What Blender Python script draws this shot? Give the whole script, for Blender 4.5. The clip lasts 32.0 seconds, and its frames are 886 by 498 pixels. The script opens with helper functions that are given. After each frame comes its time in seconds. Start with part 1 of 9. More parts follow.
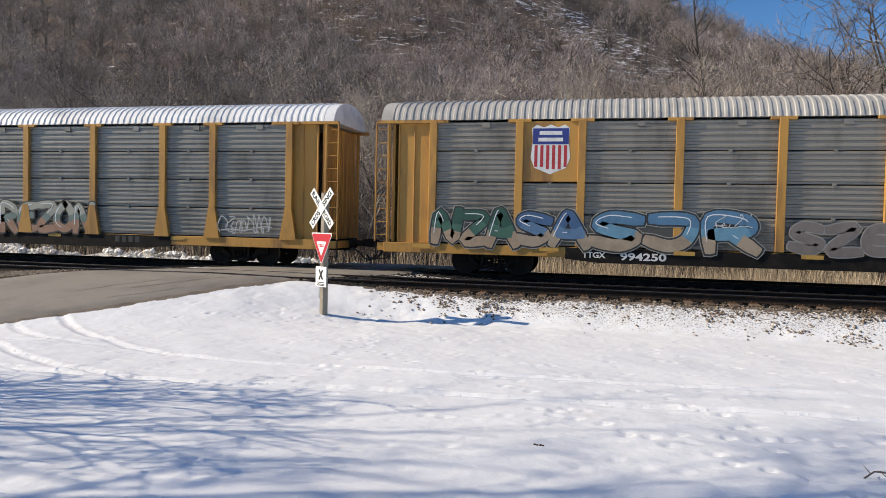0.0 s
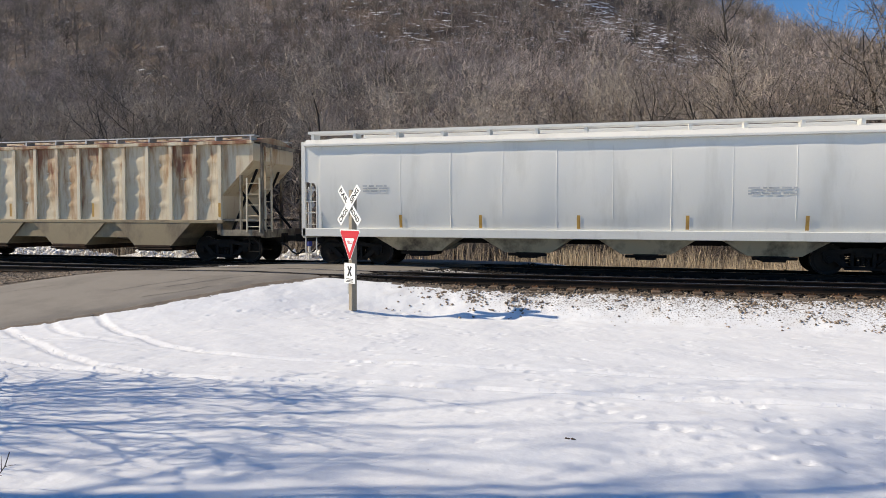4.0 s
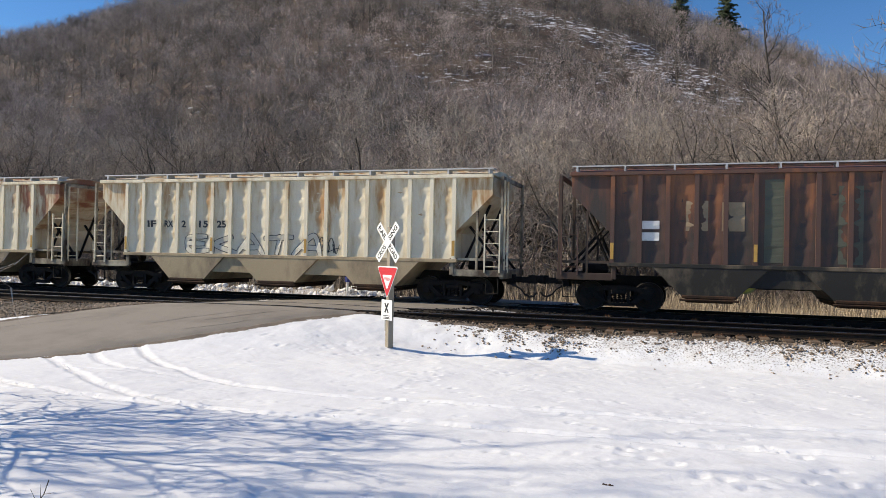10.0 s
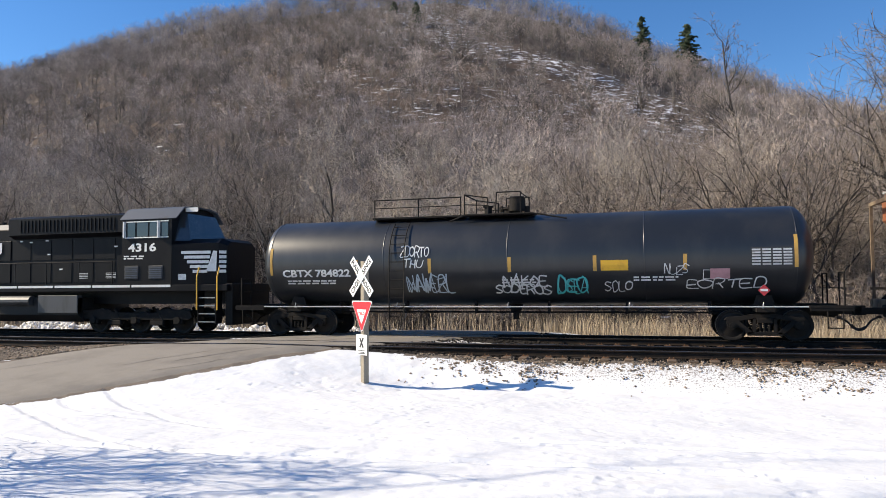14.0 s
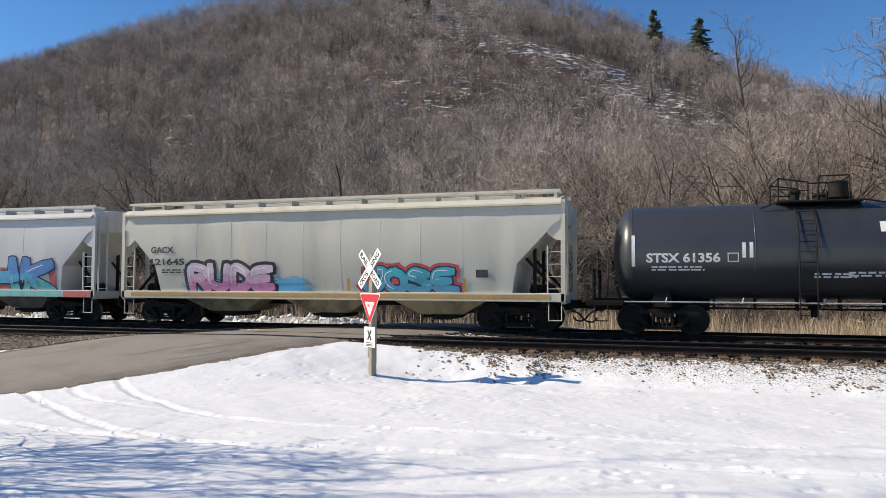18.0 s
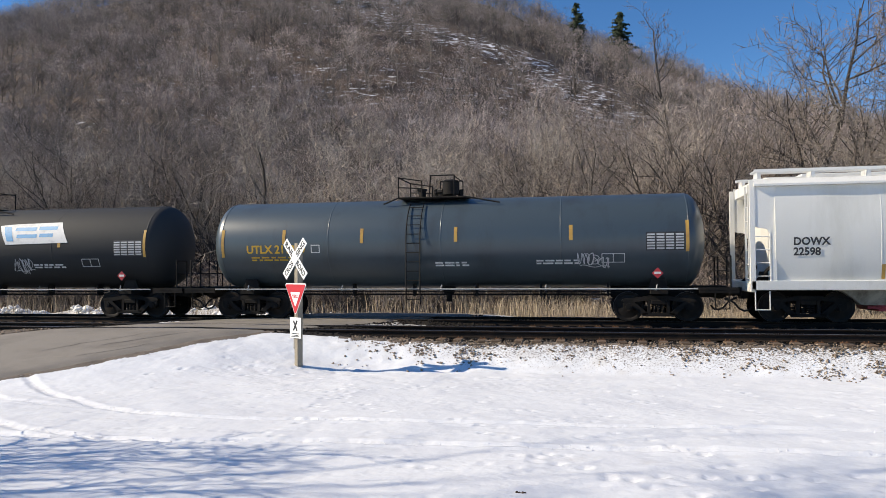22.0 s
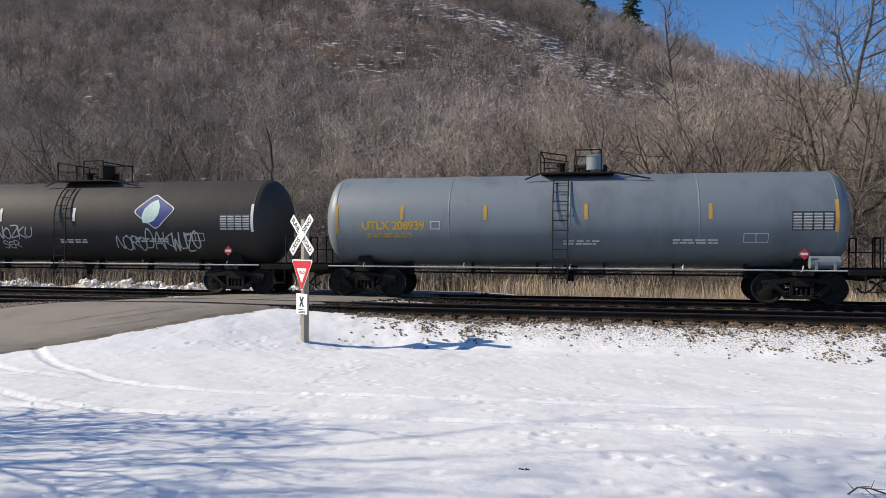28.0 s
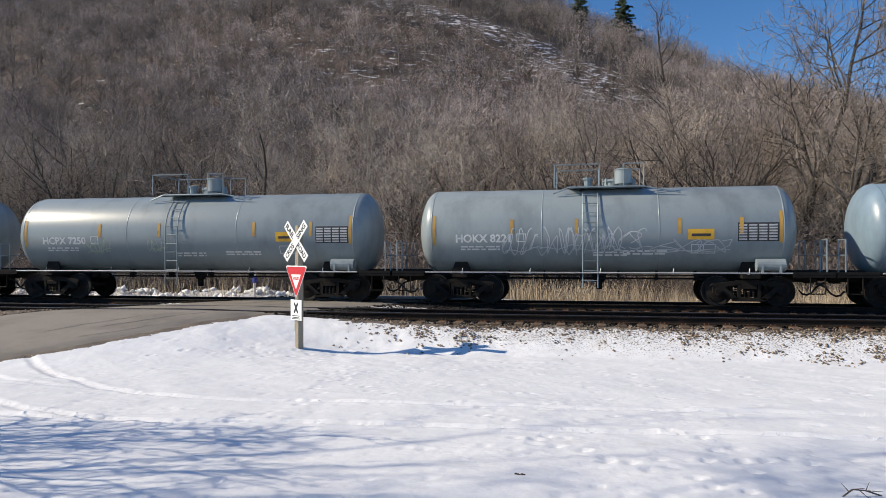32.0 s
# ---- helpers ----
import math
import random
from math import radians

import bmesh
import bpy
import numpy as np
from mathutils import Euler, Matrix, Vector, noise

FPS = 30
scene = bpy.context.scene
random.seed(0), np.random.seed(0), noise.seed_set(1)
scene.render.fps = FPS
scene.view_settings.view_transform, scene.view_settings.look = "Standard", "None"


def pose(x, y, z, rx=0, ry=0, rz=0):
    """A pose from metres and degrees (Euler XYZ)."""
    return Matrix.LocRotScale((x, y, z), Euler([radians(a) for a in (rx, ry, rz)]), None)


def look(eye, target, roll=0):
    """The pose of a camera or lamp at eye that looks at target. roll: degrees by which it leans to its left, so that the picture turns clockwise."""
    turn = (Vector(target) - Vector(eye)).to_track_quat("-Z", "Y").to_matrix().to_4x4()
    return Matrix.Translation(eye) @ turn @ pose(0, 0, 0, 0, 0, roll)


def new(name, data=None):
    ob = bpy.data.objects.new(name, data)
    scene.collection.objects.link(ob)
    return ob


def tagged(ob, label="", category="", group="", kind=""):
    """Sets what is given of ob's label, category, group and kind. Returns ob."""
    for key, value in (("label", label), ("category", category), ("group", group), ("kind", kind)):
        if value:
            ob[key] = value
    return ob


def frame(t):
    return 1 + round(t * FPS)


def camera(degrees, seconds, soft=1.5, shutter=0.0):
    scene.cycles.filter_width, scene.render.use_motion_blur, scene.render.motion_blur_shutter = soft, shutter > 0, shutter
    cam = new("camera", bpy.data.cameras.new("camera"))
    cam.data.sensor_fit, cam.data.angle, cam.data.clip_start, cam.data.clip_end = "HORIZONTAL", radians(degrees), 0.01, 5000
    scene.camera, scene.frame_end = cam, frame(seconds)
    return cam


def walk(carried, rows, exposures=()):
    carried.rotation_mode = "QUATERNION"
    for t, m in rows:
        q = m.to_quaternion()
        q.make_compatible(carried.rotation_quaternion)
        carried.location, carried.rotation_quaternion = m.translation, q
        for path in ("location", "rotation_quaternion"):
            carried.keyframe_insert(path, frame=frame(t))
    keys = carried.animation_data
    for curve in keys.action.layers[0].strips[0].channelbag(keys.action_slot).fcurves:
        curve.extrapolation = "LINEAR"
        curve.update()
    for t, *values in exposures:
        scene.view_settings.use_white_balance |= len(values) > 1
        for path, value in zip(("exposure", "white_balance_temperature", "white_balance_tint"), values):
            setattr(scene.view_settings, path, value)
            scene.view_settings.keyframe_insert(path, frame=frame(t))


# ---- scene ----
cam = camera(63.0, 32.0, 0.55)

# handheld phone, standing still and panning a little
PATH = (
    (0, pose(0, 0, 1.65, 87.91, -1.27, 13.32)),
    (0.5, pose(0, 0, 1.65, 87.94, -1.14, 13.11)),
    (1, pose(0, 0, 1.65, 88.10, -0.88, 13.62)),
    (1.5, pose(0, 0, 1.65, 88.46, -0.74, 13.94)),
    (2, pose(0, 0, 1.65, 88.18, -0.68, 14.41)),
    (2.5, pose(0, 0, 1.65, 87.60, -0.32, 15.79)),
    (3, pose(0, 0, 1.65, 87.44, -0.05, 16.39)),
    (3.5, pose(0, 0, 1.65, 87.45, -0.06, 15.99)),
    (5.5, pose(0, 0, 1.65, 87.53, -0.66, 14.69)),
    (6, pose(0, 0, 1.65, 87.69, -0.32, 14.97)),
    (6.5, pose(0, 0, 1.65, 87.92, -0.20, 15.07)),
    (7, pose(0, 0, 1.65, 87.92, -0.49, 14.96)),
    (7.5, pose(0, 0, 1.65, 87.92, -0.62, 14.79)),
    (8, pose(0, 0, 1.65, 88.11, -0.29, 15.04)),
    (8.5, pose(0, 0, 1.65, 89.07, -0.49, 16.64)),
    (9, pose(0, 0, 1.65, 89.38, -0.79, 18.01)),
    (9.5, pose(0, 0, 1.65, 89.59, -1.08, 18.23)),
    (10, pose(0, 0, 1.65, 90.46, -1.14, 18.46)),
    (10.5, pose(0, 0, 1.65, 91.96, -0.96, 17.18)),
    (11, pose(0, 0, 1.65, 92.21, 0.03, 17.56)),
    (11.5, pose(0, 0, 1.65, 91.49, 0.70, 16.81)),
    (12, pose(0, 0, 1.65, 92.01, 0.60, 15.91)),
    (12.5, pose(0, 0, 1.65, 92.48, 0.61, 16.33)),
    (13, pose(0, 0, 1.65, 92.93, 0.59, 16.39)),
    (13.5, pose(0, 0, 1.65, 93.08, 0.54, 16.38)),
    (14, pose(0, 0, 1.65, 93.04, 0.42, 16.41)),
    (14.5, pose(0, 0, 1.65, 93.00, 0.25, 16.36)),
    (16.5, pose(0, 0, 1.65, 92.97, 0.02, 16.42)),
    (17, pose(0, 0, 1.65, 92.86, -0.01, 16.67)),
    (17.5, pose(0, 0, 1.65, 92.63, -0.06, 16.98)),
    (18, pose(0, 0, 1.65, 92.50, -0.09, 17.06)),
    (18.5, pose(0, 0, 1.65, 92.61, -0.06, 16.72)),
    (19, pose(0, 0, 1.65, 92.46, 0.01, 16.37)),
    (19.5, pose(0, 0, 1.65, 91.95, 0.06, 15.43)),
    (20, pose(0, 0, 1.65, 91.61, 0.28, 14.05)),
    (20.5, pose(0, 0, 1.65, 91.43, 0.58, 13.50)),
    (21, pose(0, 0, 1.65, 91.46, 0.53, 12.33)),
    (21.5, pose(0, 0, 1.65, 91.62, 0.68, 11.27)),
    (22, pose(0, 0, 1.65, 91.62, 0.37, 11.29)),
    (22.5, pose(0, 0, 1.65, 91.89, 0.46, 11.20)),
    (23, pose(0, 0, 1.65, 92.12, 0.68, 11.14)),
    (23.5, pose(0, 0, 1.65, 92.10, 0.58, 11.32)),
    (24, pose(0, 0, 1.65, 91.88, 0.54, 11.48)),
    (24.5, pose(0, 0, 1.65, 91.46, 0.47, 11.65)),
    (25, pose(0, 0, 1.65, 91.09, 0.39, 11.79)),
    (25.5, pose(0, 0, 1.65, 90.75, 0.17, 11.71)),
    (27.5, pose(0, 0, 1.65, 89.99, -0.22, 11.85)),
    (28, pose(0, 0, 1.65, 89.87, -0.26, 11.79)),
    (28.5, pose(0, 0, 1.65, 89.93, -0.26, 11.74)),
    (29, pose(0, 0, 1.65, 89.93, -0.17, 11.76)),
    (29.5, pose(0, 0, 1.65, 89.96, -0.05, 11.79)),
    (30, pose(0, 0, 1.65, 90.07, -0.00, 11.76)),
    (30.5, pose(0, 0, 1.65, 90.20, 0.06, 11.65)),
    (31, pose(0, 0, 1.65, 90.18, 0.06, 11.50)),
    (31.5, pose(0, 0, 1.65, 90.13, 0.06, 11.37)),
    (32, pose(0, 0, 1.65, 90.28, 0.10, 11.34)),
)

# the phone opens up a little while dark cars fill the picture
EXPOSURES = tuple((t, 0.08 + e, 7480 if t < 20 else 7300, 8) for t, e in ((0, -0.02), (3, 0.0), (8, 0.0), (9.5, 0.1), (11, 0.08), (12, 0.08), (13, 0.2), (14.5, 0.46), (17, 0.32), (19, -0.02), (20, -0.07), (21, 0.0), (22, 0.1), (23, 0.16), (25, 0.06), (28, 0.0), (32, -0.02)))
walk(cam, PATH, EXPOSURES)

# ---- light: clear winter sun low along the track, blue sky ----
SUN_AZ = 13.0    # degrees by which the sun stands on the near side of the track's line
SUN_EL = 33.0
world = bpy.data.worlds.new("winter_sky")
scene.world = world
world.use_nodes = True
wn, wl = world.node_tree.nodes, world.node_tree.links
sky = wn.new("ShaderNodeTexSky")
sky.sky_type = 'NISHITA'
sky.sun_disc = False
sky.sun_elevation = radians(SUN_EL)
sky.sun_rotation = radians(270 - SUN_AZ)
sky.altitude = 1200
sky.air_density = 1.0
sky.dust_density = 0.0
sky.ozone_density = 5.0
bg = wn["Background"]
bg.inputs["Strength"].default_value = 0.12
hue = wn.new("ShaderNodeHueSaturation")
hue.inputs["Saturation"].default_value = 1.2
hue.inputs["Value"].default_value = 1.12
hue.inputs["Hue"].default_value = 0.506
wl.new(sky.outputs[0], hue.inputs["Color"])
wl.new(hue.outputs[0], bg.inputs["Color"])
sun_data = bpy.data.lights.new("sun", 'SUN')
sun_data.energy = 5.0
sun_data.angle = radians(0.45)
sun_data.color = (1.0, 0.92, 0.81)
sun = new("sun", sun_data)
_a, _e = radians(180 + SUN_AZ), radians(SUN_EL)
sun_from = Vector((math.cos(_a) * math.cos(_e), math.sin(_a) * math.cos(_e), math.sin(_e)))
sun.matrix_world = look(sun_from * 50, (0, 0, 0))


# ---- materials ----
def mat(name, col, rough=0.7, metal=0.0, col2=None, scale=4.0, mix=0.5, fine=60.0, fine_amt=0.12, bump=0.1, bump_scale=None,
        streak=1.0, spec=0.5):
    """A node material: base colour broken up by a broad and a fine noise, with a little relief. streak stretches the broad noise downwards."""
    m = bpy.data.materials.new(name)
    m.use_nodes = True
    n, l = m.node_tree.nodes, m.node_tree.links
    b = n["Principled BSDF"]
    b.inputs["Roughness"].default_value = rough
    b.inputs["Metallic"].default_value = metal
    b.inputs["Specular IOR Level"].default_value = spec
    tc = n.new("ShaderNodeTexCoord")
    mp = n.new("ShaderNodeMapping")
    mp.inputs["Scale"].default_value = (1, 1, 1.0 / streak)
    oi = n.new("ShaderNodeObjectInfo")
    sh = n.new("ShaderNodeMath")
    sh.operation = 'MULTIPLY'
    sh.inputs[1].default_value = 47.0
    l.new(oi.outputs["Random"], sh.inputs[0])
    ad = n.new("ShaderNodeVectorMath")
    ad.operation = 'ADD'
    l.new(tc.outputs["Object"], ad.inputs[0])
    l.new(sh.outputs[0], ad.inputs[1])
    l.new(ad.outputs[0], mp.inputs["Vector"])
    broad = n.new("ShaderNodeTexNoise")
    broad.inputs["Scale"].default_value = scale
    broad.inputs["Detail"].default_value = 6
    broad.inputs["Roughness"].default_value = 0.65
    l.new(mp.outputs[0], broad.inputs["Vector"])
    ramp = n.new("ShaderNodeMapRange")
    ramp.inputs["From Min"].default_value = 0.62 - 0.35 * mix
    ramp.inputs["From Max"].default_value = 0.78 - 0.25 * mix
    ramp.clamp = True
    l.new(broad.outputs["Fac"], ramp.inputs["Value"])
    mx = n.new("ShaderNodeMix")
    mx.data_type = 'RGBA'
    mx.inputs["A"].default_value = (*col, 1)
    c2 = col2 if col2 else tuple(c * 0.72 for c in col)
    mx.inputs["B"].default_value = (*c2, 1)
    l.new(ramp.outputs[0], mx.inputs["Factor"])
    grain = n.new("ShaderNodeTexNoise")
    grain.inputs["Scale"].default_value = fine
    grain.inputs["Detail"].default_value = 4
    l.new(tc.outputs["Object"], grain.inputs["Vector"])
    gr = n.new("ShaderNodeMapRange")
    gr.inputs["To Min"].default_value = 1 - fine_amt * 2
    gr.inputs["To Max"].default_value = 1 + fine_amt * 2
    l.new(grain.outputs["Fac"], gr.inputs["Value"])
    sc = n.new("ShaderNodeVectorMath")
    sc.operation = 'SCALE'
    l.new(mx.outputs["Result"], sc.inputs[0])
    l.new(gr.outputs[0], sc.inputs["Scale"])
    l.new(sc.outputs[0], b.inputs["Base Color"])
    if bump:
        bp = n.new("ShaderNodeBump")
        bp.inputs["Strength"].default_value = bump
        bp.inputs["Distance"].default_value = 0.02
        if bump_scale:
            bn = n.new("ShaderNodeTexNoise")
            bn.inputs["Scale"].default_value = bump_scale
            bn.inputs["Detail"].default_value = 3
            l.new(tc.outputs["Object"], bn.inputs["Vector"])
            l.new(bn.outputs["Fac"], bp.inputs["Height"])
        else:
            l.new(grain.outputs["Fac"], bp.inputs["Height"])
        l.new(bp.outputs[0], b.inputs["Normal"])
    return m


def vary(m, amount=0.25):
    """Lets each object that wears m be a little lighter or darker."""
    n, l = m.node_tree.nodes, m.node_tree.links
    b = n["Principled BSDF"]
    src = b.inputs["Base Color"].links[0].from_socket
    oi = n.new("ShaderNodeObjectInfo")
    r = n.new("ShaderNodeMapRange")
    r.inputs["To Min"].default_value = 1 - amount
    r.inputs["To Max"].default_value = 1 + amount
    l.new(oi.outputs["Random"], r.inputs["Value"])
    s = n.new("ShaderNodeVectorMath")
    s.operation = 'SCALE'
    l.new(src, s.inputs[0])
    l.new(r.outputs[0], s.inputs["Scale"])
    l.new(s.outputs[0], b.inputs["Base Color"])
    return m


def isle(m, amount=0.3):
    """The same for the loose pieces of a joined mesh."""
    n, l = m.node_tree.nodes, m.node_tree.links
    b = n["Principled BSDF"]
    src = b.inputs["Base Color"].links[0].from_socket
    g = n.new("ShaderNodeNewGeometry")
    r = n.new("ShaderNodeMapRange")
    r.inputs["To Min"].default_value = 1 - amount
    r.inputs["To Max"].default_value = 1 + amount
    l.new(g.outputs["Random Per Island"], r.inputs["Value"])
    s = n.new("ShaderNodeVectorMath")
    s.operation = 'SCALE'
    l.new(src, s.inputs[0])
    l.new(r.outputs[0], s.inputs["Scale"])
    l.new(s.outputs[0], b.inputs["Base Color"])
    return m


def tinted(m, lo, hi):
    """Lets the tint that a joined mesh carries for each plant make it lighter or darker as a whole."""
    n, l = m.node_tree.nodes, m.node_tree.links
    b = n["Principled BSDF"]
    src = b.inputs["Base Color"].links[0].from_socket
    a = n.new("ShaderNodeAttribute")
    a.attribute_name = "tint"
    r = n.new("ShaderNodeMapRange")
    r.inputs["To Min"].default_value = lo
    r.inputs["To Max"].default_value = hi
    l.new(a.outputs["Fac"], r.inputs["Value"])
    s = n.new("ShaderNodeVectorMath")
    s.operation = 'SCALE'
    l.new(src, s.inputs[0])
    l.new(r.outputs[0], s.inputs["Scale"])
    l.new(s.outputs[0], b.inputs["Base Color"])
    return m


SNOW = mat("snow", (0.83, 0.84, 0.85), 0.6, col2=(0.78, 0.79, 0.81), scale=0.7, mix=0.5, fine=25, fine_amt=0.02, bump=0.5, bump_scale=9)
ASPHALT = mat("asphalt", (0.255, 0.228, 0.195), 0.9, col2=(0.19, 0.17, 0.146), scale=0.55, mix=0.5, fine=90, fine_amt=0.12, bump=0.3)
TAR = mat("tar_seal", (0.13, 0.117, 0.103), 0.8, col2=(0.19, 0.17, 0.148), scale=2.0, mix=0.5, fine=60, fine_amt=0.15, bump=0.2)
# oily ballast; its near-black also holds the train's shade, as do the stones below
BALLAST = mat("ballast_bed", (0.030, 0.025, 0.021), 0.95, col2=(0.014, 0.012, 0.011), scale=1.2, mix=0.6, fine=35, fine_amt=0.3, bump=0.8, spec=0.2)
STONE = isle(mat("ballast_stone", (0.27, 0.205, 0.15), 0.9, col2=(0.15, 0.122, 0.095), scale=6, fine=60, fine_amt=0.15, bump=0.3), 0.55)
DARKSTONE = isle(mat("oily_shaded_stone", (0.026, 0.022, 0.019), 0.9, col2=(0.015, 0.013, 0.012), scale=6, fine=60, fine_amt=0.15, bump=0.3, spec=0.2), 0.5)
# rail webs painted almost black for the shade they lie in
RAILSIDE = mat("rail_web", (0.014, 0.011, 0.009), 0.85, 0.0, col2=(0.03, 0.019, 0.014), scale=3, fine=70, bump=0.2, spec=0.2)
RAILTOP = mat("rail_head", (0.42, 0.40, 0.38), 0.32, 1.0, col2=(0.3, 0.28, 0.26), scale=3, fine=40, fine_amt=0.05, bump=0.03)
TIE = vary(mat("creosoted_wood", (0.10, 0.068, 0.045), 0.9, col2=(0.17, 0.11, 0.068), scale=5, fine=45, fine_amt=0.25, bump=0.5), 0.35)
RUST = mat("rusty_plate", (0.16, 0.075, 0.035), 0.85, 0.2, col2=(0.09, 0.045, 0.025), scale=6, fine=60, fine_amt=0.2, bump=0.3)
LITTER = mat("leaf_litter", (0.085, 0.054, 0.037), 0.95, col2=(0.03, 0.022, 0.018), scale=0.12, mix=0.55, fine=3.5, fine_amt=0.25, bump=0.6, bump_scale=1.5)
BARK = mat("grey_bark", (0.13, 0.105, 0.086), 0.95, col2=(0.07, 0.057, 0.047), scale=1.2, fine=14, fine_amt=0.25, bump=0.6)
# limbs and twigs are paler than the bark: sunlight is put into their colour
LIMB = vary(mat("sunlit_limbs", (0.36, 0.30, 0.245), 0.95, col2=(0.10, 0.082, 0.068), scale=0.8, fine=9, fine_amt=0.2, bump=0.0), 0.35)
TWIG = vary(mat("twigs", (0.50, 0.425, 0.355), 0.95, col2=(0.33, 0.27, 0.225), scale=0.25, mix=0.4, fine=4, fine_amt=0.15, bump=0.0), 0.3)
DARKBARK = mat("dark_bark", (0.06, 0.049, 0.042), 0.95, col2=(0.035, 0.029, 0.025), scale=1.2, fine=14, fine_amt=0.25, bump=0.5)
PALE = mat("pale_bark", (0.42, 0.38, 0.31), 0.9, col2=(0.24, 0.2, 0.16), scale=1.6, fine=14, fine_amt=0.2, bump=0.4)
HILLWOOD = tinted(isle(mat("hill_twigs", (0.44, 0.365, 0.335), 0.95, col2=(0.285, 0.23, 0.212), scale=0.02, mix=0.5, fine=0.6, fine_amt=0.1, bump=0.0), 0.35), 0.24, 1.46)
HILLBARK = tinted(mat("hill_bark", (0.20, 0.17, 0.145), 0.95, col2=(0.06, 0.05, 0.043), scale=0.2, fine=2, fine_amt=0.1, bump=0.0), 0.35, 1.5)
FINETWIG = vary(mat("dark_twigs", (0.28, 0.225, 0.185), 0.95, col2=(0.18, 0.145, 0.118), scale=0.4, fine=4, fine_amt=0.15, bump=0.0), 0.25)
BRUSHTWIG = tinted(isle(mat("brush_twigs", (0.455, 0.372, 0.315), 0.95, col2=(0.285, 0.226, 0.195), scale=0.3, fine=4, fine_amt=0.12, bump=0.0), 0.25), 0.35, 1.25)
NEEDLE = mat("needles", (0.03, 0.05, 0.022), 0.8, col2=(0.05, 0.065, 0.03), scale=0.5, fine=5, fine_amt=0.25, bump=0.0)
GRAVEL = mat("brown_gravel", (0.17, 0.138, 0.11), 0.95, col2=(0.10, 0.082, 0.066), scale=2.0, mix=0.5, fine=30, fine_amt=0.3, bump=0.8)
REED = isle(mat("dry_reed", (0.50, 0.415, 0.31), 0.9, col2=(0.34, 0.275, 0.205), scale=1.5, fine=20, fine_amt=0.15, bump=0.0), 0.4)


def hill_material():
    """Leaf litter with ledges of old snow, most of all down the gully (the ground carries how much in "snow")."""
    n, l = LITTER.node_tree.nodes, LITTER.node_tree.links
    b = n["Principled BSDF"]
    src = b.inputs["Base Color"].links[0].from_socket
    tc = n.new("ShaderNodeTexCoord")
    cm = n.new("ShaderNodeMapping")
    cm.inputs["Scale"].default_value = (0.55, 0.8, 1.3)
    c = n.new("ShaderNodeTexNoise")
    c.inputs["Scale"].default_value = 0.62
    c.inputs["Detail"].default_value = 6
    c.inputs["Roughness"].default_value = 0.68
    l.new(tc.outputs["Object"], cm.inputs["Vector"])
    l.new(cm.outputs[0], c.inputs["Vector"])
    at = n.new("ShaderNodeAttribute")
    at.attribute_name = "snow"
    add = n.new("ShaderNodeMath")
    add.operation = 'MULTIPLY_ADD'
    l.new(at.outputs["Fac"], add.inputs[0])
    add.inputs[1].default_value = 0.13
    l.new(c.outputs["Fac"], add.inputs[2])
    r = n.new("ShaderNodeMapRange")
    r.inputs["From Min"].default_value = 0.66
    r.inputs["From Max"].default_value = 0.71
    l.new(add.outputs[0], r.inputs["Value"])
    mx = n.new("ShaderNodeMix")
    mx.data_type = 'RGBA'
    l.new(r.outputs[0], mx.inputs["Factor"])
    l.new(src, mx.inputs["A"])
    mx.inputs["B"].default_value = (0.75, 0.77, 0.82, 1)
    l.new(mx.outputs["Result"], b.inputs["Base Color"])


def snow_material():
    """Grit and soil blown over the snow beside the track (the ground carries how much in "dirt")."""
    n, l = SNOW.node_tree.nodes, SNOW.node_tree.links
    b = n["Principled BSDF"]
    src = b.inputs["Base Color"].links[0].from_socket
    tc = n.new("ShaderNodeTexCoord")
    at = n.new("ShaderNodeAttribute")
    at.attribute_name = "dirt"
    for scale, lo, hi, most, colour in ((2.2, 0.62, 1.05, 0.45, (0.42, 0.36, 0.29, 1)), (26.0, 0.74, 0.86, 0.9, (0.14, 0.105, 0.075, 1))):
        c = n.new("ShaderNodeTexNoise")
        c.inputs["Scale"].default_value = scale
        c.inputs["Detail"].default_value = 5
        l.new(tc.outputs["Object"], c.inputs["Vector"])
        add = n.new("ShaderNodeMath")
        add.operation = 'MULTIPLY_ADD'
        l.new(at.outputs["Fac"], add.inputs[0])
        add.inputs[1].default_value = 0.27
        l.new(c.outputs["Fac"], add.inputs[2])
        r = n.new("ShaderNodeMapRange")
        r.inputs["From Min"].default_value = lo
        r.inputs["From Max"].default_value = hi
        r.inputs["To Max"].default_value = most
        l.new(add.outputs[0], r.inputs["Value"])
        mx = n.new("ShaderNodeMix")
        mx.data_type = 'RGBA'
        l.new(r.outputs[0], mx.inputs["Factor"])
        l.new(src, mx.inputs["A"])
        mx.inputs["B"].default_value = colour
        src = mx.outputs["Result"]
    l.new(src, b.inputs["Base Color"])


snow_material()
hill_material()


